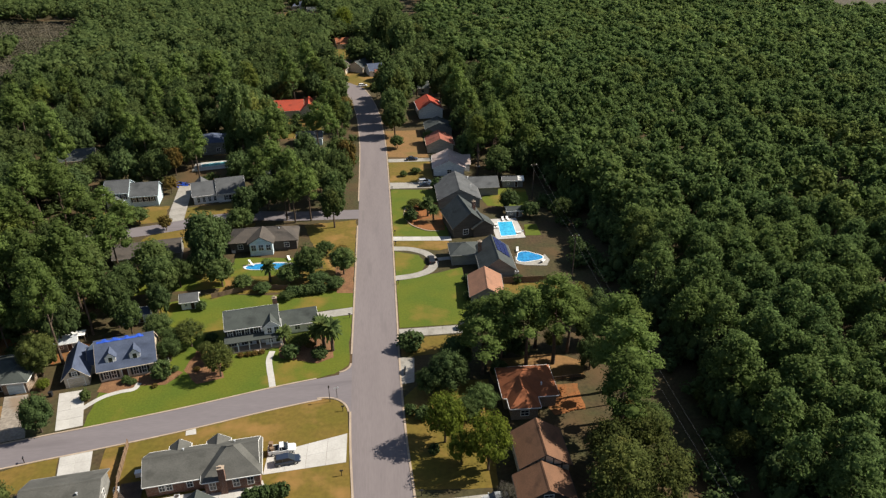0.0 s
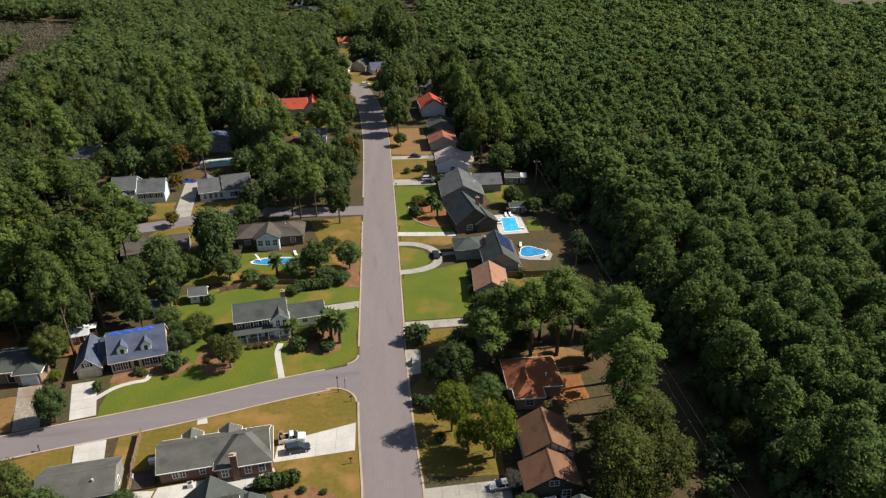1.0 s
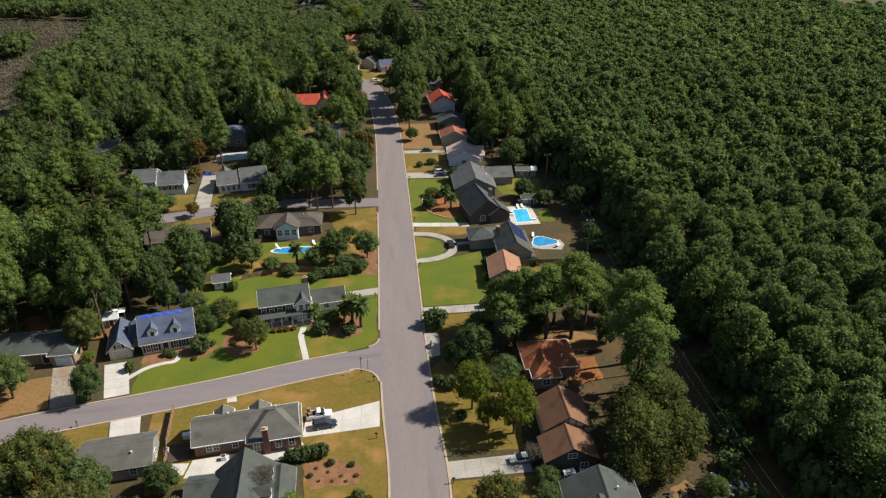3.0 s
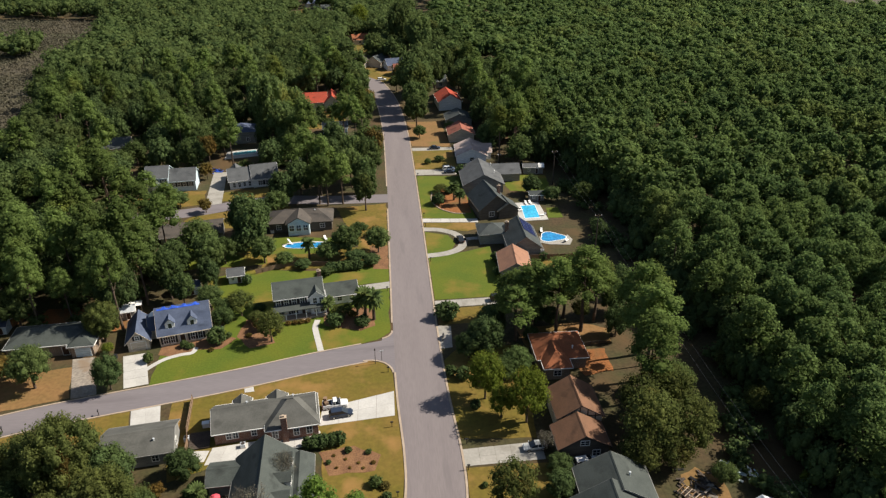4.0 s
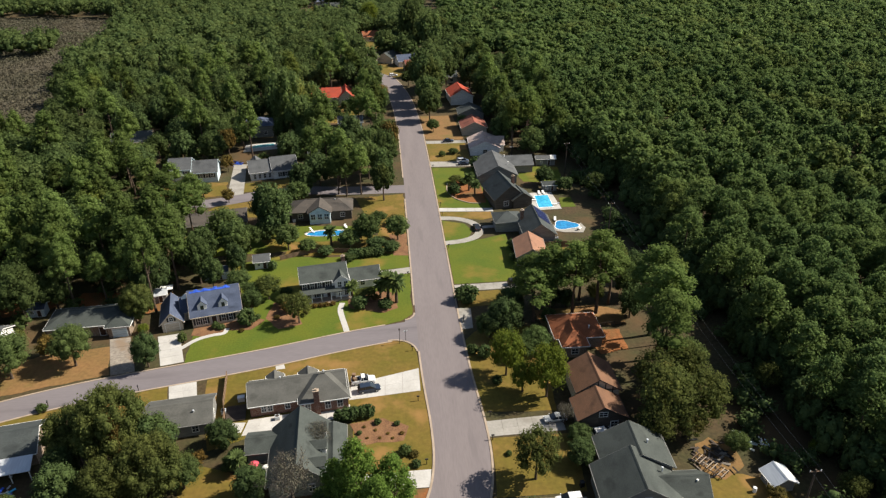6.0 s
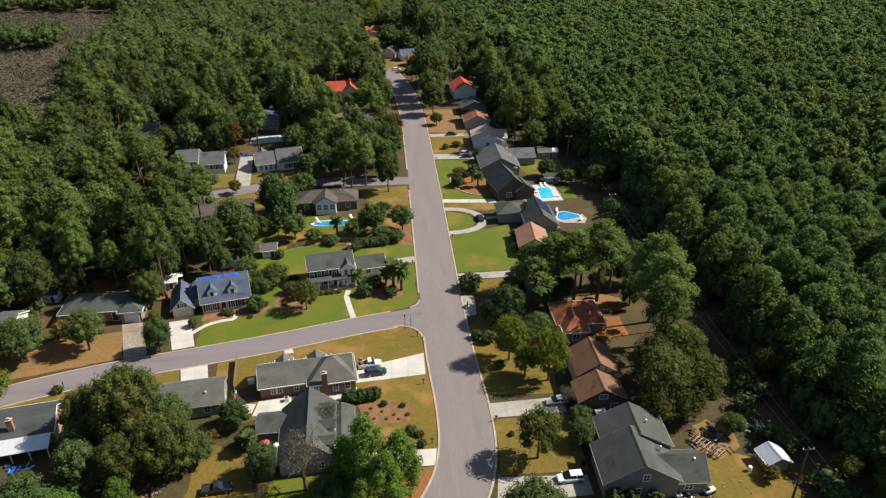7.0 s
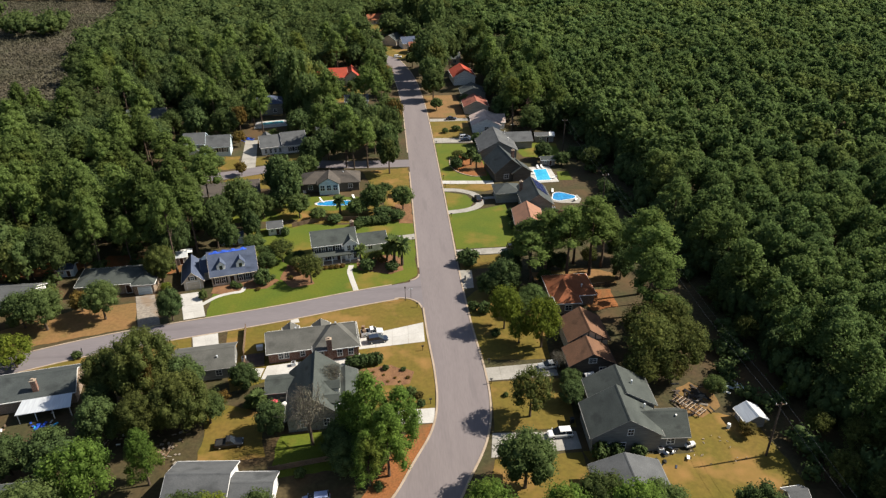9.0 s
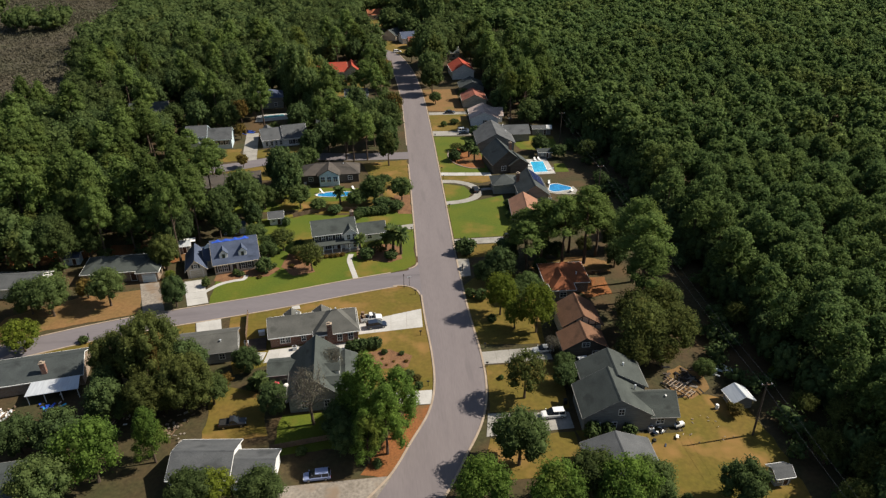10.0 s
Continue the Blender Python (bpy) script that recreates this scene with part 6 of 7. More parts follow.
def bare_kind():
    ob = thing("bare_tree", pose(0, -300, 0), "thin grey tree with fine twigs and sparse leaves", "tree")
    part("trunk", Mesh().tube((0, 0, 0), (0.1, 0.1, 2.6), 0.2, 0.15), M["bark"], ob)
    r = random.Random(61)

    def grow(m, a, d, length, thick, level):
        b = a + d * length
        m.tube(a, b, thick, thick * 0.6, 4)
        if level == 0:
            return
        for _ in range(4 if level > 1 else 5):
            n = (d + Vector((r.gauss(0, 0.55), r.gauss(0, 0.55), r.gauss(0.12, 0.4)))).normalized()
            grow(m, a.lerp(b, r.uniform(0.45, 1.0)), n, length * r.uniform(0.55, 0.8), thick * 0.5, level - 1)

    for k in range(9):
        m, a = Mesh(), 2.4 * k
        grow(m, Vector((0.1, 0.1, 1.5 + 0.12 * k)), Vector((math.cos(a) * 0.8, math.sin(a) * 0.8, r.uniform(0.5, 1.3))).normalized(), 2.0, 0.05, 3)
        part("branch", m, M["bare"], ob)
    rng = np.random.default_rng(62)
    lobes = [(x * 2.5, y * 2.5, 2.0 + z * 3.0, a * 2.5, b * 3.0) for x, y, z, a, b in oak_lobes(rng, 18)]
    v, f = foliage(rng, lobes, 120, 0.07, 1, 0.0)
    part("crown", to_mesh("crown", v, f, [M["grey_leaf"]]), None, ob, "thin grey-green leaves")
    return ob


KINDS["bare"] = bare_kind()
KINDS["darkbush"] = tree_kind("garden_shrub", "rounded dark green evergreen shrub", oak_lobes, "dark_leaf", 1.4, 1.0, 0.0, 130, 0.14, 62, 1.2, limbs=3)
KINDS["redbush"] = tree_kind("garden_shrub", "rounded russet-leaved garden shrub", oak_lobes, "autumn", 1.4, 1.0, 0.0, 130, 0.14, 63, 1.2, limbs=3)


def palm_kind():
    ob = thing("palm_tree", pose(0, -300, 0), "short palm tree with a round head of fronds", "tree")
    part("trunk", Mesh().tube((0, 0, 0), (0.1, 0, 2.6), 0.22, 0.17), M["bark"], ob)
    rng = random.Random(4)
    for k in range(64):
        a, e = 2.4 * k, rng.uniform(-0.6, 1.35)
        m = Mesh()
        last = None
        for i in range(6):
            t = i / 5
            r = 1.35 * t
            z = 2.7 + math.sin(e) * r - 0.55 * r * r * 0.5
            p = Vector((math.cos(a) * r * math.cos(e * 0.6), math.sin(a) * r * math.cos(e * 0.6), z))
            side = Vector((-math.sin(a), math.cos(a), 0)) * (0.34 * math.sin(math.pi * min(0.95, t + 0.12)) + 0.03)
            row = (p - side - Vector((0, 0, 0.1)), p, p + side - Vector((0, 0, 0.1)))
            if last:
                m.add([*last, *row], [(0, 1, 4, 3), (1, 2, 5, 4)])
            last = row
        part("frond", m, M["leaf"], ob)
    return ob


KINDS["palm"] = palm_kind()
USED = set()
SIZE = {"oak": (1.1, 1.0), "dark": (1.12, 1.1), "pine": (1.12, 0.9), "autumn": (0.95, 1.1), "darkbush": (1.9, 1.15), "redbush": (0.9, 0.8), "palm": (1.2, 1.1), "cone": (0.7, 0.8), "bare": (1.5, 1.25)}
SPOTS = []


def plant(kind, x, y, scale=1.0, tall=1.0):
    if kind in ("great", "olive"):
        kind += str(random.randrange(2))
    if kind in ("pine", "oak", "dark") and y < 126:
        kind += "_f%d" % random.randrange(3)
    if kind in ("pine", "oak", "dark", "bush"):
        kind += str(random.randrange(3))
    wide, high = SIZE.get(kind.rstrip("012").replace("_f", ""), (1.0, 1.0))
    size = (scale * wide, scale * wide, scale * wide * tall * high)
    m = pose(x, y, 0, 0, 0, random.uniform(0, 360))
    SPOTS.append((x, y, 3.4 * scale if "bush" not in kind else 0.8))
    if kind in USED:
        return copy_thing(KINDS[kind], m @ Matrix.Diagonal([a / b for a, b in zip(size, KINDS[kind].scale)] + [1]))
    USED.add(kind)
    KINDS[kind].matrix_basis = m @ Matrix.Diagonal((*size, 1))
    return KINDS[kind]


PLANTED = [
    # east of the street
    ("lime", 12.0, 87.6, 0.98, 1.55), ("lime", 14.2, 82.4, 0.7, 1.45), ("lime", 18.5, 80.6, 1.05, 1.6), ("oak", 16.6, 92.6, 0.6, 0.9), ("dark", 10.6, 100.6, 0.8, 0.85), ("oak", 19.4, 94.6, 0.7, 0.9), ("bare", 20.2, 73.2, 0.42, 0.9),
    ("dark", 14.2, 101.2, 1.05, 0.9), ("pine", 21.0, 105.6, 1.45, 0.55), ("pine", 25.0, 108.4, 1.5, 0.68), ("pine", 30.0, 106.8, 1.45, 0.76), ("pine", 35.6, 107.6, 1.6, 0.76), ("pine", 44.6, 98.2, 1.6, 0.8), ("pine", 22.0, 112.4, 1.4, 0.55), ("pine", 27.6, 113.0, 1.4, 0.56), ("pine", 33.2, 113.4, 1.4, 0.56), ("pine", 39.4, 111.0, 1.45, 0.62), ("dark", 24.2, 104.6, 0.5, 0.8), ("dark", 29.6, 111.0, 0.6, 0.8), ("olive", 37.0, 113.0, 0.7, 0.8), ("dark", 42.4, 105.0, 0.8, 1.0), ("dark", 44.4, 114.0, 0.9, 1.0), ("dark", 48.6, 121.0, 0.8, 1.0), ("olive", 46.6, 128.6, 0.8, 0.9), ("dark", 52.4, 150.0, 0.6, 0.9), ("oak", 53.0, 171.0, 0.8, 1.1), ("dark", 16.4, 108.0, 0.95, 0.85),
    ("pine", 43.4, 90.2, 1.6, 0.8), ("pine", 41.4, 84.0, 1.4, 0.8), ("olive", 38.4, 77.6, 1.35, 1.05), ("olive", 44, 79, 1.3, 1.1), ("olive", 36.8, 70.6, 1.5, 1.1), ("oak", 46, 84, 0.9, 1.0),
    ("olive", 43.8, 70.8, 1.35, 1.05), ("olive", 34.4, 67.0, 1.05, 1.0), ("olive", 40.2, 67.2, 1.0, 0.95), ("autumn", 43.5, 87, 0.9, 1.2), ("olive", 12.4, 60.8, 1.15, 1.15), ("oak", 8.6, 45.0, 1.12, 1.05), ("dark", 20.6, 63.5, 0.7, 0.7), ("dark", 21.6, 68.6, 0.6, 0.6),
    ("fresh", 1.6, 36.6, 1.15, 1.15), ("fresh", 12.4, 35.2, 1.15, 1.1), ("fresh", 22.2, 33.8, 1.25, 1.15), ("cone", 29.6, 35.6, 0.65, 0.7), ("cone", 32.8, 35.4, 0.65, 0.65), ("dark", 40.6, 34.6, 1.0, 0.9), ("oak", 18.4, 37.4, 1.0, 0.95), ("oak", 26.8, 35.6, 0.95, 0.95),
    ("autumn", 48.4, 53.2, 0.62, 0.6), ("oak", 46.8, 63.4, 0.5, 0.9), ("olive", 12.2, 187, 0.75, 0.45), ("palm", 15.6, 180.5, 1.2, 1.1), ("palm", 17, 176.6, 1.1, 1.0), ("darkbush", 14.6, 186, 0.9, 0.8),
    ("oak", 14, 215, 0.45, 0.45), ("oak", 8.2, 255, 1.2, 1.15), ("oak", 8.5, 268, 1.3, 1.25), ("oak", 9.6, 281, 1.75, 1.3), ("oak", 9.0, 296, 1.9, 1.25), ("oak", 1.6, 312, 0.9, 0.9), ("oak", 11, 306, 1.4, 1.1), ("oak", 8.6, 241, 0.65, 0.8),
    ("dark", 21, 246, 0.7, 0.7), ("pine", 42, 222, 1.3, 1.0), ("oak", 38.6, 231, 1.35, 1.3), ("pine", 36, 247, 1.2, 1.0), ("oak", 36, 262, 1.3, 1.3), ("oak", 33, 278, 1.3, 1.3),
    ("oak", 30, 300, 1.3, 1.2), ("oak", 20, 312, 1.3, 1.2), ("autumn", 3.4, 330, 1.2, 1.1), ("oak", -15.6, 303, 1.3, 1.3), ("oak", -17.6, 314, 1.3, 1.2), ("oak", -23, 323, 1.4, 1.2), ("dark", -10.4, 374, 0.5, 0.8), ("lime", -18.2, 457, 1.8, 1.6), ("oak", 6.4, 390, 2.0, 1.6), ("oak", 16, 376, 1.8, 1.5), ("dark", 45.2, 177, 0.7, 0.7), ("dark", 40, 183, 0.8, 0.8), 
    ("darkbush", 34.6, 140.4, 0.8, 0.8), ("darkbush", 22.4, 140.6, 0.8, 1), ("darkbush", 21.6, 133.5, 0.7, 1.0), ("bush", 9.8, 213, 1.4, 1),
    ("darkbush", 7.4, 115.5, 1.6, 0.8), ("darkbush", 10.6, 178, 1.2, 1), ("darkbush", 6.5, 95.5, 0.7, 0.9), ("darkbush", 8.6, 94.0, 0.85, 1.0), ("darkbush", 9.9, 85.3, 0.6, 0.9), ("darkbush", 22, 50.2, 0.9, 1.1), ("darkbush", 24.6, 50.1, 0.8, 1.1), ("darkbush", 28.4, 49.9, 0.75, 1.0),
    ("bush", 9, 66.5, 0.7, 0.8), ("darkbush", 26.6, 112, 1.3, 1.2), ("darkbush", 20.4, 199, 1.4, 1),
    ("olive", 57.6, 41.0, 0.9, 0.95), ("olive", 61.4, 35.6, 1.1, 0.95), ("olive", 56.4, 31.4, 0.85, 0.9), ("olive", 63.6, 45.6, 1.1, 1.0), ("lime", 60.2, 62.0, 0.42, 0.9), ("olive", 65.4, 57.4, 0.8, 0.9), ("olive", 62.8, 70.6, 0.95, 1.0), ("olive", 60.2, 79.0, 0.8, 0.9), ("lime", 64.4, 84.0, 0.7, 1.2), ("olive", 60.0, 52.4, 0.7, 0.85), ("olive", 60.4, 92.0, 0.7, 0.8), ("olive", 61.8, 106.0, 0.6, 0.8),
    # west, near the corner
    ("dark", -58.8, 97.0, 0.78, 1.1), ("palm", -10.6, 117.6, 1.5, 1.1), ("palm", -8.7, 116.4, 1.45, 1.15), ("palm", -12.4, 118.8, 1.1, 0.95), ("palm", -19.0, 120.0, 1.15, 0.8), ("olive", -15.0, 118.6, 0.62, 0.6), ("olive", -17.0, 119.8, 0.42, 0.6), ("autumn", -13.4, 117.8, 0.4, 0.6),
    ("olive", -30.2, 110.0, 0.92, 1.05), ("olive", -38.3, 120.8, 0.95, 0.85), ("autumn", -33.0, 114.6, 0.6, 0.8), ("oak", -41.4, 116.2, 0.62, 0.9), ("oak", -41.6, 120.0, 0.6, 0.9), ("olive", -34.6, 117.4, 0.55, 0.7), ("oak", -45.4, 124, 0.75, 0.9), ("dark", -47.4, 132.6, 0.7, 1.3), ("oak", -52.0, 126.4, 0.75, 1.2), ("dark", -34.4, 122.0, 0.4, 0.6),
    ("great", -65.4, 113.6, 0.72, 1.1), ("lime", -63.4, 109.4, 0.36, 0.9),
    ("darkbush", -41.6, 110.8, 1.2, 1.0), ("redbush", -35.4, 112.4, 0.9, 0.8), ("bush", -39.6, 112.6, 0.9, 0.9), ("bush", -48.2, 109.8, 1.1, 1), ("bush", -46.9, 109.4, 1.0, 0.8), ("redbush", -27.4, 116.2, 0.9, 0.9), ("redbush", -26.0, 116.4, 0.9, 0.9), ("redbush", -24.6, 116.6, 0.95, 0.9),
    ("redbush", -23.3, 116.9, 0.9, 0.9), ("darkbush", -17.2, 115.2, 1.1, 0.8), ("darkbush", -11.2, 114.4, 1.0, 0.8), ("redbush", -42.4, 107.9, 0.8, 0.8), ("bush", -54.2, 105.4, 1.3, 1.2),
    ("darkbush", -39.4, 135.4, 0.75, 0.9), ("dark", -53.6, 120, 0.5, 0.5), ("oak", -20.5, 138, 0.5, 0.4), ("dark", -26.5, 141.8, 0.55, 0.45),
    ("oak", -15.6, 147.5, 0.95, 0.95), ("oak", -7.6, 148.4, 0.85, 0.9), ("dark", -13.4, 143.6, 0.7, 0.5), ("dark", -9.4, 141.8, 0.6, 0.5), ("oak", -20.4, 145.4, 0.75, 0.7), ("palm", -25.4, 146.6, 1.2, 1.1), ("autumn", -8.2, 158, 0.8, 0.6), ("dark", -17, 153.5, 0.8, 0.6), ("oak", -12.8, 160, 0.6, 0.6),
    ("dark", -43.2, 159.6, 1.1, 1.3), ("dark", -40.2, 163.6, 0.9, 1.2), ("dark", -40.2, 152.4, 1.15, 1.25), ("oak", -36.6, 145.4, 0.9, 0.85), ("oak", -31.4, 143.8, 0.6, 0.6), ("oak", -49.0, 140.4, 1.05, 1.1), ("oak", -56.0, 137.4, 1.0, 1.2), ("oak", -55.8, 129.6, 0.9, 1.5), ("oak", -46.6, 146, 0.8, 1.0), ("dark", -58.8, 146.0, 0.9, 0.8),
    ("pine", -25.2, 182.1, 1.0, 0.9), ("pine", -22.6, 179.9, 0.95, 0.95), ("pine", -18.2, 181.0, 1.0, 0.95), ("oak", -11.2, 175.6, 1.0, 1.35), ("oak", -11.4, 187, 1.0, 1.4), ("oak", -16, 194, 1.1, 1.3), ("oak", -10.6, 200, 1.15, 1.3), ("pine", -24.6, 196, 1.0, 1.0), ("oak", -16, 208, 1.1, 1.25), ("dark", -31.6, 189.6, 1.15, 1.0),
    ("autumn", -8.6, 214, 1.3, 1.6), ("oak", -11.4, 222, 1.1, 1.1), ("pine", -15.6, 236, 1.1, 1.0), ("pine", -20, 240, 1.1, 1.0), ("pine", -13.6, 252, 1.1, 1.0), ("oak", -12.4, 264, 1.1, 1.2), ("pine", -18, 270, 1.1, 1.0), ("autumn", -11.2, 279, 1.2, 1.3), ("oak", -16, 292, 1.3, 1.3),
    ("oak", -46.8, 240, 1.7, 1.7), ("oak", -41, 229, 1.4, 1.5), ("oak", -38.6, 248, 1.4, 1.5), ("autumn", -66.4, 222, 1.3, 1.2), ("autumn", -63.6, 205.4, 0.8, 1.2), ("oak", -62.2, 228, 1.1, 1.0), ("oak", -70.2, 228.6, 1.1, 1.0), ("autumn", -58.4, 178.6, 0.8, 0.9),
    ("oak", -72.6, 184.6, 0.85, 0.7), ("oak", -67, 183.6, 0.75, 0.7), ("oak", -70, 166, 0.95, 0.9), ("oak", -77, 162, 1.0, 0.95), ("oak", -84, 166, 1.0, 0.95), ("oak", -79, 173, 0.85, 0.85), ("oak", -69, 157, 1.0, 1.0), ("oak", -86, 157, 1.05, 1.1), ("dark", -74.5, 154.4, 1.0, 1.0), ("oak", -34.6, 204.4, 0.8, 0.8),
    ("oak", -53.4, 151, 1.1, 1.0), ("pine", -62.4, 152, 1.15, 0.9), ("oak", -65.6, 142, 1.25, 1.2), ("dark", -42.4, 150.4, 0.9, 0.9), ("oak", -37.0, 176.4, 0.9, 0.8), ("oak", -44.6, 173.4, 0.8, 0.75), ("pine", -88.6, 186.6, 1.2, 0.9), ("pine", -95.0, 181.6, 1.25, 0.95), ("pine", -92.0, 193.6, 1.2, 0.95), ("oak", -84.6, 190.4, 0.95, 0.9), ("pine", -66.2, 170.4, 1.05, 0.75), ("pine", -73.4, 168.0, 1.1, 0.8), ("pine", -80.6, 179.4, 1.1, 0.8), ("pine", -76.2, 184.8, 0.95, 0.72),
    # south-west
    ("great", -62.2, 70.8, 0.95, 1.0), ("great", -55.0, 69.4, 1.08, 1.25), ("great", -47.4, 62.6, 0.98, 1.0), ("great", -53.8, 60.6, 0.85, 0.95), ("autumn", -53.6, 66.6, 0.55, 4.0), ("dark", -62.4, 66.0, 0.8, 1.1), ("dark", -49.0, 70.0, 1.05, 1.0), ("oak", -43.8, 64.0, 0.8, 0.85), ("autumn", -42.6, 68.8, 0.55, 0.8), ("dark", -60.4, 60.4, 1.0, 1.0),
    ("dark", -39.2, 73.0, 0.78, 0.75), ("full", -50.4, 50.6, 0.95, 0.85), ("fresh", -58.3, 47.2, 1.35, 1.2), ("oak", -63.2, 41.2, 1.1, 1.05), ("lime", -38.8, 41.4, 0.95, 0.9), ("oak", -31.4, 39.6, 0.9, 0.9), ("oak", -41.8, 40.4, 0.9, 0.9), ("dark", -66.4, 54.6, 1.1, 0.8), ("dark", -73.2, 54.6, 1.0, 0.8), ("oak", -78.4, 57.6, 0.6, 0.6), ("oak", -70.4, 61.6, 0.5, 0.6),
    ("bare", -25.4, 57.2, 0.95, 1.15), ("bare", -22.6, 69, 0.5, 1.4), ("full", -15.4, 53.0, 1.4, 0.9), ("full", -10.4, 52.8, 1.3, 0.8), ("full", -18.6, 55.0, 1.05, 0.85), ("full", -12.6, 49.2, 1.2, 0.85), ("full", -15.6, 47.4, 1.0, 0.8), ("dark", -18.6, 50.0, 0.85, 0.9), ("dark", -20.2, 53.6, 0.9, 0.9), ("dark", -32.6, 60.6, 0.8, 0.85), ("palm", -35.6, 66.4, 1.0, 1.0), ("oak", -36.6, 67.4, 0.5, 0.6),
    ("cone", -14.2, 46.8, 0.55, 0.65), ("dark", -20.6, 57.4, 0.7, 0.6), ("bush", -26.8, 50.5, 1.2, 0.8), ("darkbush", -16.2, 73.8, 0.28, 0.8), ("redbush", -13.4, 74.4, 0.38, 0.8), ("redbush", -11.2, 73.4, 0.4, 0.8), ("darkbush", -9.6, 75.6, 0.34, 0.7), ("redbush", -8.8, 73.2, 0.55, 0.8), ("redbush", -12.6, 72.4, 0.38, 0.8), ("redbush", -14.8, 72.6, 0.35, 0.8), ("redbush", -15.4, 75.4, 0.4, 0.8), ("redbush", -10.4, 72.2, 0.38, 0.8), ("darkbush", -13.0, 76.2, 0.4, 0.8), ("bush", -8.4, 68.4, 1.4, 0.8), ("redbush", -6.9, 67.8, 1.1, 0.8), ("darkbush", -6.6, 62.2 + 3.2, 0.5, 0.7),
    ("lime", -85.2, 83.2, 1.1, 0.95), ("oak", -84.6, 95.8, 1.12, 0.95), ("oak", -73.6, 98.8, 0.95, 1.05), ("autumn", -79.8, 102.4, 0.9, 0.9), ("dark", -89.6, 97, 1.0, 0.9), ("pine", -60.6, 127.4, 1.1, 1.0), ("pine", -68.6, 122.4, 1.0, 0.95), ("dark", -64.6, 122.4, 1.2, 1.5), ("bush", -74.6, 85.4, 1.3, 0.8),
    ("oak", -90.6, 116, 1.2, 1.3), ("pine", -86.6, 130, 1.25, 1.1), ("pine", -94, 134.6, 1.25, 1.1), ("pine", -71.8, 131.6, 1.25, 1.15), ("pine", -64.8, 134, 1.25, 1.15), ("pine", -78.8, 134.4, 1.2, 1.1),
]
for row in PLANTED:
    plant(*row)
# trimmed hedge beside the dark-roofed house
for k in range(8):
    plant("darkbush", -19.6 + k * 0.72, 77.7 + k * 0.10, 0.72, 1.05)
for k in range(6):
    plant("darkbush", -19.8 + k * 1.4, 139.6 + k * 0.1, 0.9, 0.8)


def free(x, y, gap):
    return not any(inside(x, y, o) for o in CLEAR) and all((x - a) ** 2 + (y - b) ** 2 > (gap + c) ** 2 for a, b, c in SPOTS)


# tall pines close together behind the ranch houses
rnd = random.Random(12)
for x0, x1, y0, y1, tries, tall in ((-114, -58, 117, 160, 700, 1.0), (-108, -62, 158, 182, 300, 0.78)):
    for _ in range(tries):
        x, y = rnd.uniform(x0, x1), rnd.uniform(y0, y1)
        if free(x, y, 0.8):
            plant(rnd.choice(("pine", "pine", "pine", "oak", "oak", "dark")), x, y, rnd.uniform(0.75, 1.25), tall * rnd.uniform(0.9, 1.25))


# yard trees that fill the blocks between the houses
rnd = random.Random(11)
count = 0
for _ in range(9000):
    x, y = rnd.uniform(-150, -12), rnd.uniform(122, 330)
    if x < -0.66 * (y + 70) or not free(x, y, 1.3):
        continue
    tall = y < 178
    plant(rnd.choice(("pine", "pine", "pine", "oak") if tall else ("oak", "oak", "dark", "pine")), x, y, rnd.uniform(1.0, 1.35), rnd.uniform(0.9, 1.15))
    count += 1
    if count > 185:
        break


for _ in range(900):
    x, y = rnd.uniform(33, 52), rnd.uniform(206, 335)
    if free(x, y, 1.6):
        plant(rnd.choice(("oak", "dark", "pine")), x, y, rnd.uniform(1.0, 1.3), rnd.uniform(0.9, 1.2))


# ---- the woods ----
def forest(name, label, spots, protos, mats):
    """Many trees joined into one mesh of woodland."""
    vs, fs, ix, n = [], [], [], 0
    rng = np.random.default_rng(len(spots))
    for x, y, s, tall in spots:
        v, f, index = protos[rng.integers(len(protos))]
        a = rng.uniform(0, 2 * math.pi)
        c, k = math.cos(a) * s, math.sin(a) * s
        vs.append(np.stack([v[:, 0] * c - v[:, 1] * k + x, v[:, 0] * k + v[:, 1] * c + y, v[:, 2] * s * tall], 1))
        fs.append(f + n)
        ix.append(index)
        n += len(v)
    ob = new(name, to_mesh(name, np.concatenate(vs), np.concatenate(fs), mats, np.concatenate(ix)))
    return tagged(ob, label, "woods", kind="stuff")


def proto(lobes_of, seed, radius, base, rz, flakes, size, trunk=True, n=None, core=0.82):
    rng = np.random.default_rng(seed)
    lobes = [(x * radius, y * radius, base + z * rz, rx * radius, s * rz) for x, y, z, rx, s in (lobes_of(rng, n) if n else lobes_of(rng))]
    v, f = foliage(rng, lobes, flakes, size, 1, core)
    index = np.zeros(len(f))
    if trunk:
        r = 0.2
        ring = [(r * math.cos(a), r * math.sin(a)) for a in np.linspace(0, 2 * math.pi, 6)[:5]]
        tv = np.array([(x, y, 0) for x, y in ring] + [(x * 0.5, y * 0.5, base + rz * 0.6) for x, y in ring])
        tf = np.array([t for i in range(5) for t in ((i, (i + 1) % 5, 5 + (i + 1) % 5), (i, 5 + (i + 1) % 5, 5 + i))]) + len(v)
        v, f, index = np.concatenate([v, tv]), np.concatenate([f, tf]), np.concatenate([index, np.ones(len(tf))])
    return v, f, index


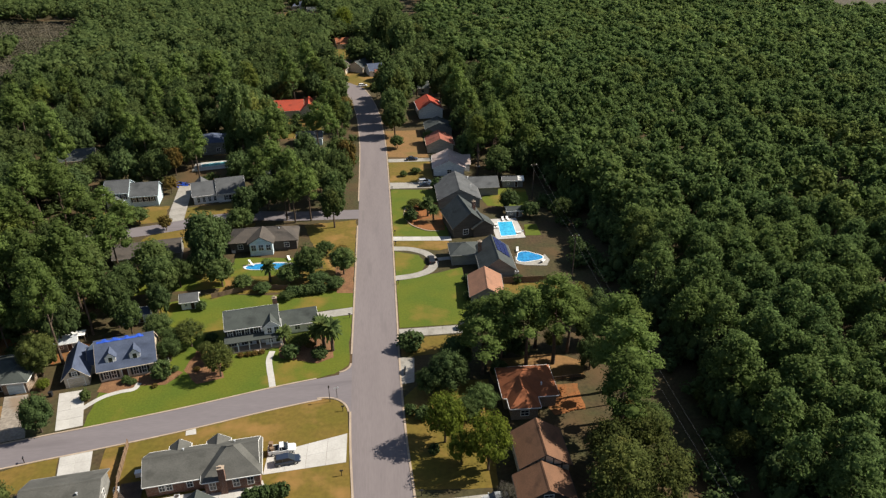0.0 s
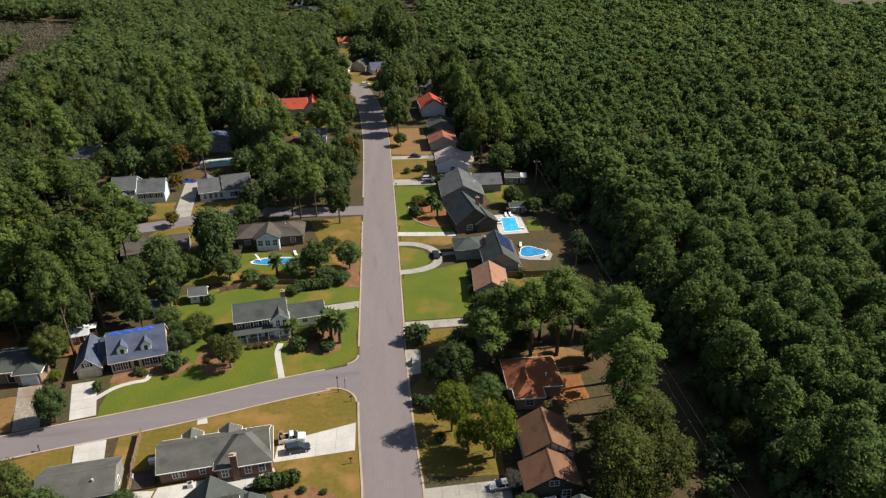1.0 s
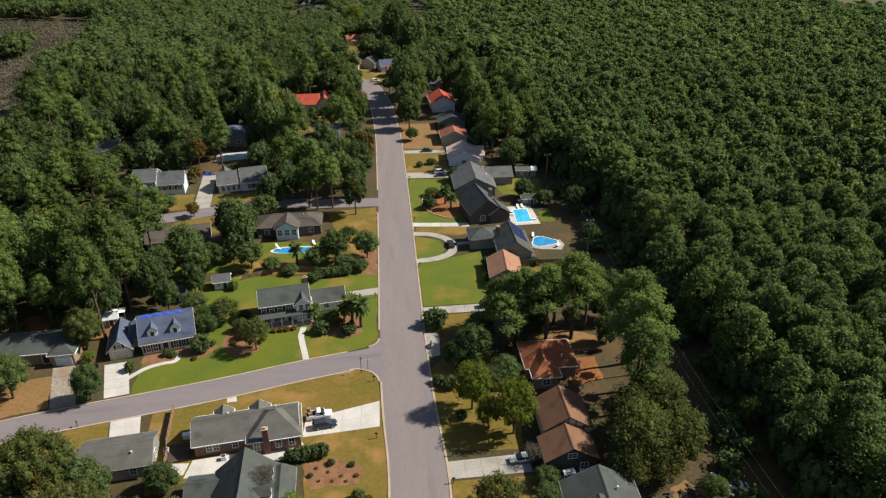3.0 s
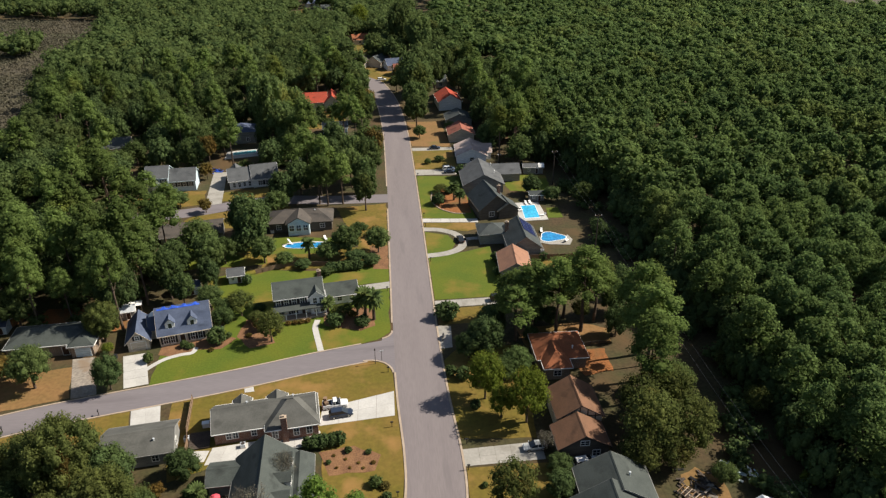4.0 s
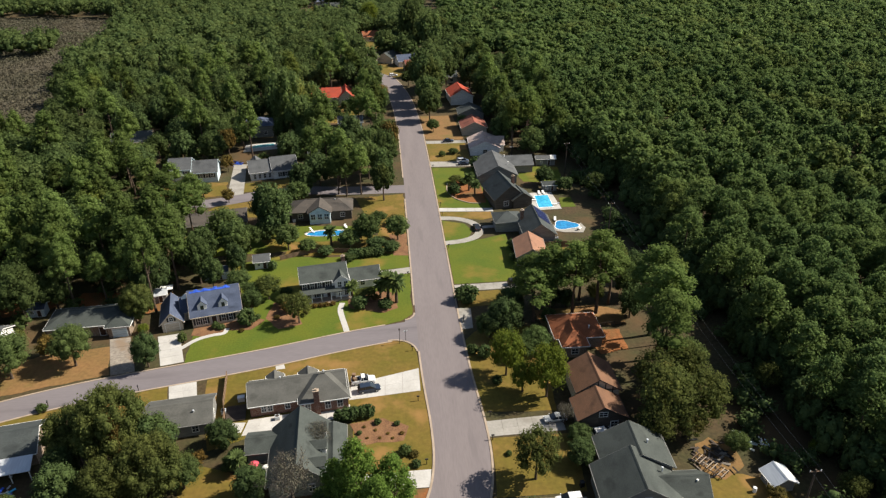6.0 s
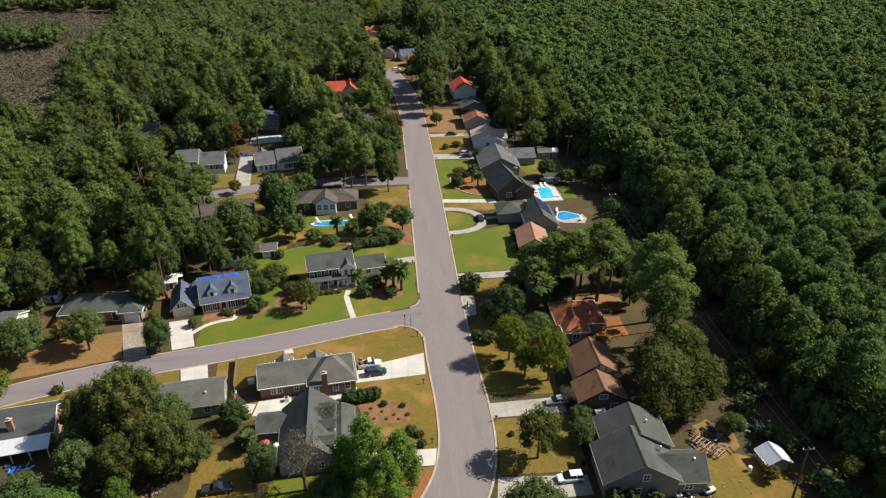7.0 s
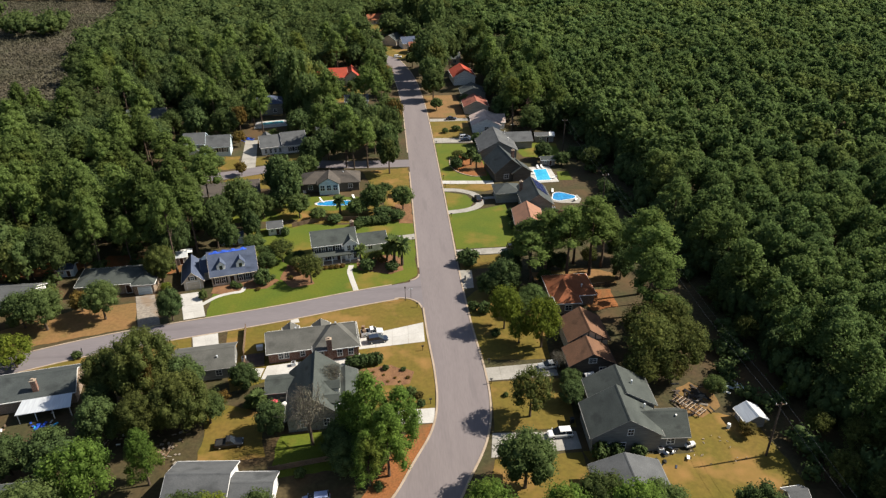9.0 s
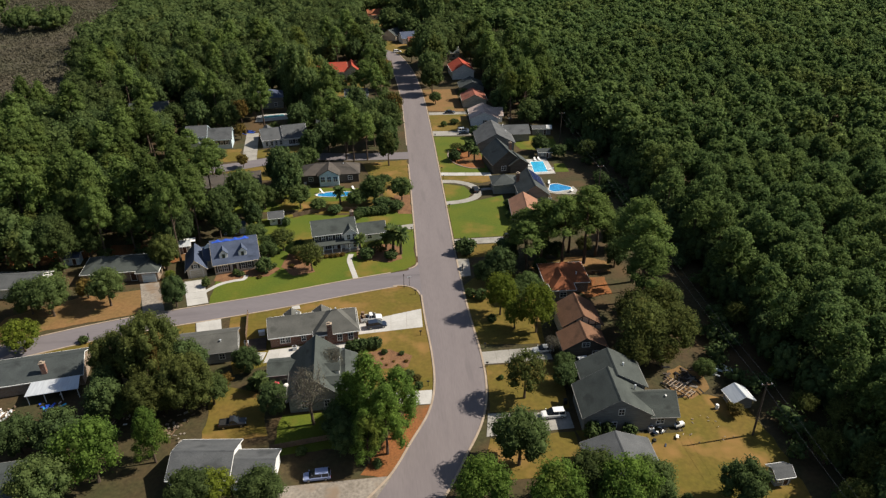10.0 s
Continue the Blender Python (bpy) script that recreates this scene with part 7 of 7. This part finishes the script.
def scatter(rng, x0, x1, y0, y1, step, test):
    """Loose rows of places with uneven gaps: x, y, size and stretch."""
    out = []
    for j, y in enumerate(np.arange(y0, y1, step * 0.87)):
        for x in np.arange(x0 + (j % 2) * step / 2, x1, step):
            px, py = x + rng.normal(0, 0.42) * step, y + rng.normal(0, 0.42) * step
            if test(px, py) and rng.uniform() > 0.05:
                s = float(np.clip(rng.normal(1.0, 0.2), 0.62, 1.45))
                out.append((px, py, s, rng.uniform(0.9, 1.1) / s**0.75))
    return out


near = [proto(pine_lobes, 100 + k, 3.9, 7.6, 5.4, 40, 0.22, n=22, core=0.56) for k in range(6)]
mid = [proto(pine_lobes, 110 + k, 4.3, 8.2, 4.8, 9.5, 0.42, False, 14, core=0.6) for k in range(6)]
far = [proto(pine_lobes, 120 + k, 4.9, 8.8, 4.2, 3.4, 0.62, False, 8, core=0.66) for k in range(6)]
last = [proto(pine_lobes, 125 + k, 6.2, 8.8, 3.8, 2.2, 0.75, False, 6, core=0.66) for k in range(5)]
wide_mid = [proto(oak_lobes, 130 + k, 4.8, 3.0, 8.5, 7.5, 0.46, False, 13, core=0.62) for k in range(5)]
wide_far = [proto(oak_lobes, 140 + k, 6.2, 3.0, 8.0, 2.0, 0.8, False, 8, core=0.62) for k in range(6)]
rng = np.random.default_rng(5)


def east(x, y):
    edge = 62 - max(0, min(8, (y - 165) * 0.2)) + 2.5 * noise.noise((y * 0.08, 1, 1)) + (0 if y < 230 else -min(22, (y - 230) * 0.2))
    return edge < x < 42 + 0.64 * (y + 40)


def west(x, y):
    line = -35
    return -70 - 0.62 * (y + 40) < x < line and free(x, y, 1.5)


pine_mats, leaf_mats = [M["pine"], M["bark"]], [M["leaf"], M["bark"]]
forest("pine_woods", "dense pine woods with rounded green crowns", scatter(rng, 48, 200, 22, 150, 5.0, east), near, pine_mats)
forest("pine_woods", "dense pine woods farther back", scatter(rng, 48, 340, 150, 300, 5.6, east), mid, pine_mats)
forest("pine_woods", "far pine woods reaching to the horizon", scatter(rng, 20, 420, 300, 440, 6.6, lambda x, y: east(x, y) and free(x, y, 1.0)), far, pine_mats)
forest("pine_woods", "farthest pine woods along the horizon", scatter(rng, 20, 640, 440, 700, 9.2, lambda x, y: east(x, y) and free(x, y, 1.0)), last, pine_mats)
forest("mixed_woods", "mixed leafy woods behind the houses", scatter(rng, -330, -30, 225, 330, 8.2, west), wide_mid, leaf_mats)
forest("mixed_woods", "far mixed woods", scatter(rng, -640, 20, 330, 720, 11.0, lambda x, y: west(x, y) or (-35 <= x <= 40 and free(x, y, 1.0))), wide_far, leaf_mats)
forest("mixed_woods", "leafy woods west of the houses", scatter(rng, -190, -96, 90, 225, 8.0, lambda x, y: x > -90 - 0.68 * (y + 40) and free(x, y, 1.5)), wide_mid, leaf_mats)
forest("mixed_woods", "leafy woods round the street's far end", scatter(rng, -60, 42, 338, 470, 8.5, lambda x, y: free(x, y, 1.2)), wide_mid, leaf_mats)
brush = [proto(oak_lobes, 150 + k, 5.6, 0.0, 1.4, 5.0, 0.5, False, 4, core=0.0) for k in range(4)]
WILD = [o for o in CLEAR if o[0] == (-420, 560)] + [o for o in CLEAR if o[0] == (330, 470)]
forest("dry_brush", "low grey-brown brush in a clearing", scatter(rng, -330, -130, 222, 560, 7.5, lambda x, y: any(inside(x, y, o) for o in WILD) and x > -95 - 0.68 * (y + 40)), brush, [M["twigs"]])
forest("mixed_woods", "single leafy trees standing in the brushland", scatter(rng, -430, -130, 222, 560, 11.0, lambda x, y: any(inside(x, y, o) for o in WILD) and noise.noise((x * 0.018, y * 0.018, 2)) > 0.42), wide_far, leaf_mats)
# saplings added beneath the canopy to keep sun off the ground beside the woods
under = [proto(oak_lobes, 170 + k, 2.7, 0.0, 6.4, 8.0, 0.34, False, 10, core=0.7) for k in range(4)]
forest("undergrowth", "tall shady saplings under the wood's edge", scatter(rng, 58, 76, 22, 240, 3.9, lambda x, y: east(x + 1.0, y) and not east(x - 10, y)), under, [M["dark_leaf"]])
low = [proto(oak_lobes, 160 + k, 2.0, 0.0, 2.4, 18.0, 0.26, False, 6, core=0.6) for k in range(4)]
forest("undergrowth", "low dark green undergrowth along the wood's edge", scatter(rng, 44, 64, 20, 330, 4.6, lambda x, y: x > 47 + (4 if y < 160 else 0) + 3 * noise.noise((y * 0.1, 4, 4)) and noise.noise((x * 0.12, y * 0.12, 7)) > -0.05 and not any(inside(x, y, o) for o in CLEAR)), low, [M["dark_leaf"]])
forest("undergrowth", "low green undergrowth among yard trees", scatter(rng, -150, -8, 112, 300, 6.0, lambda x, y: (x < -62 or y > 206) and x > -0.66 * (y + 75) and not any(inside(x, y, o) for o in CLEAR if len(o) != 4 or abs(o[0][0] - o[1][0]) < 26)), low, [M["leaf"]])
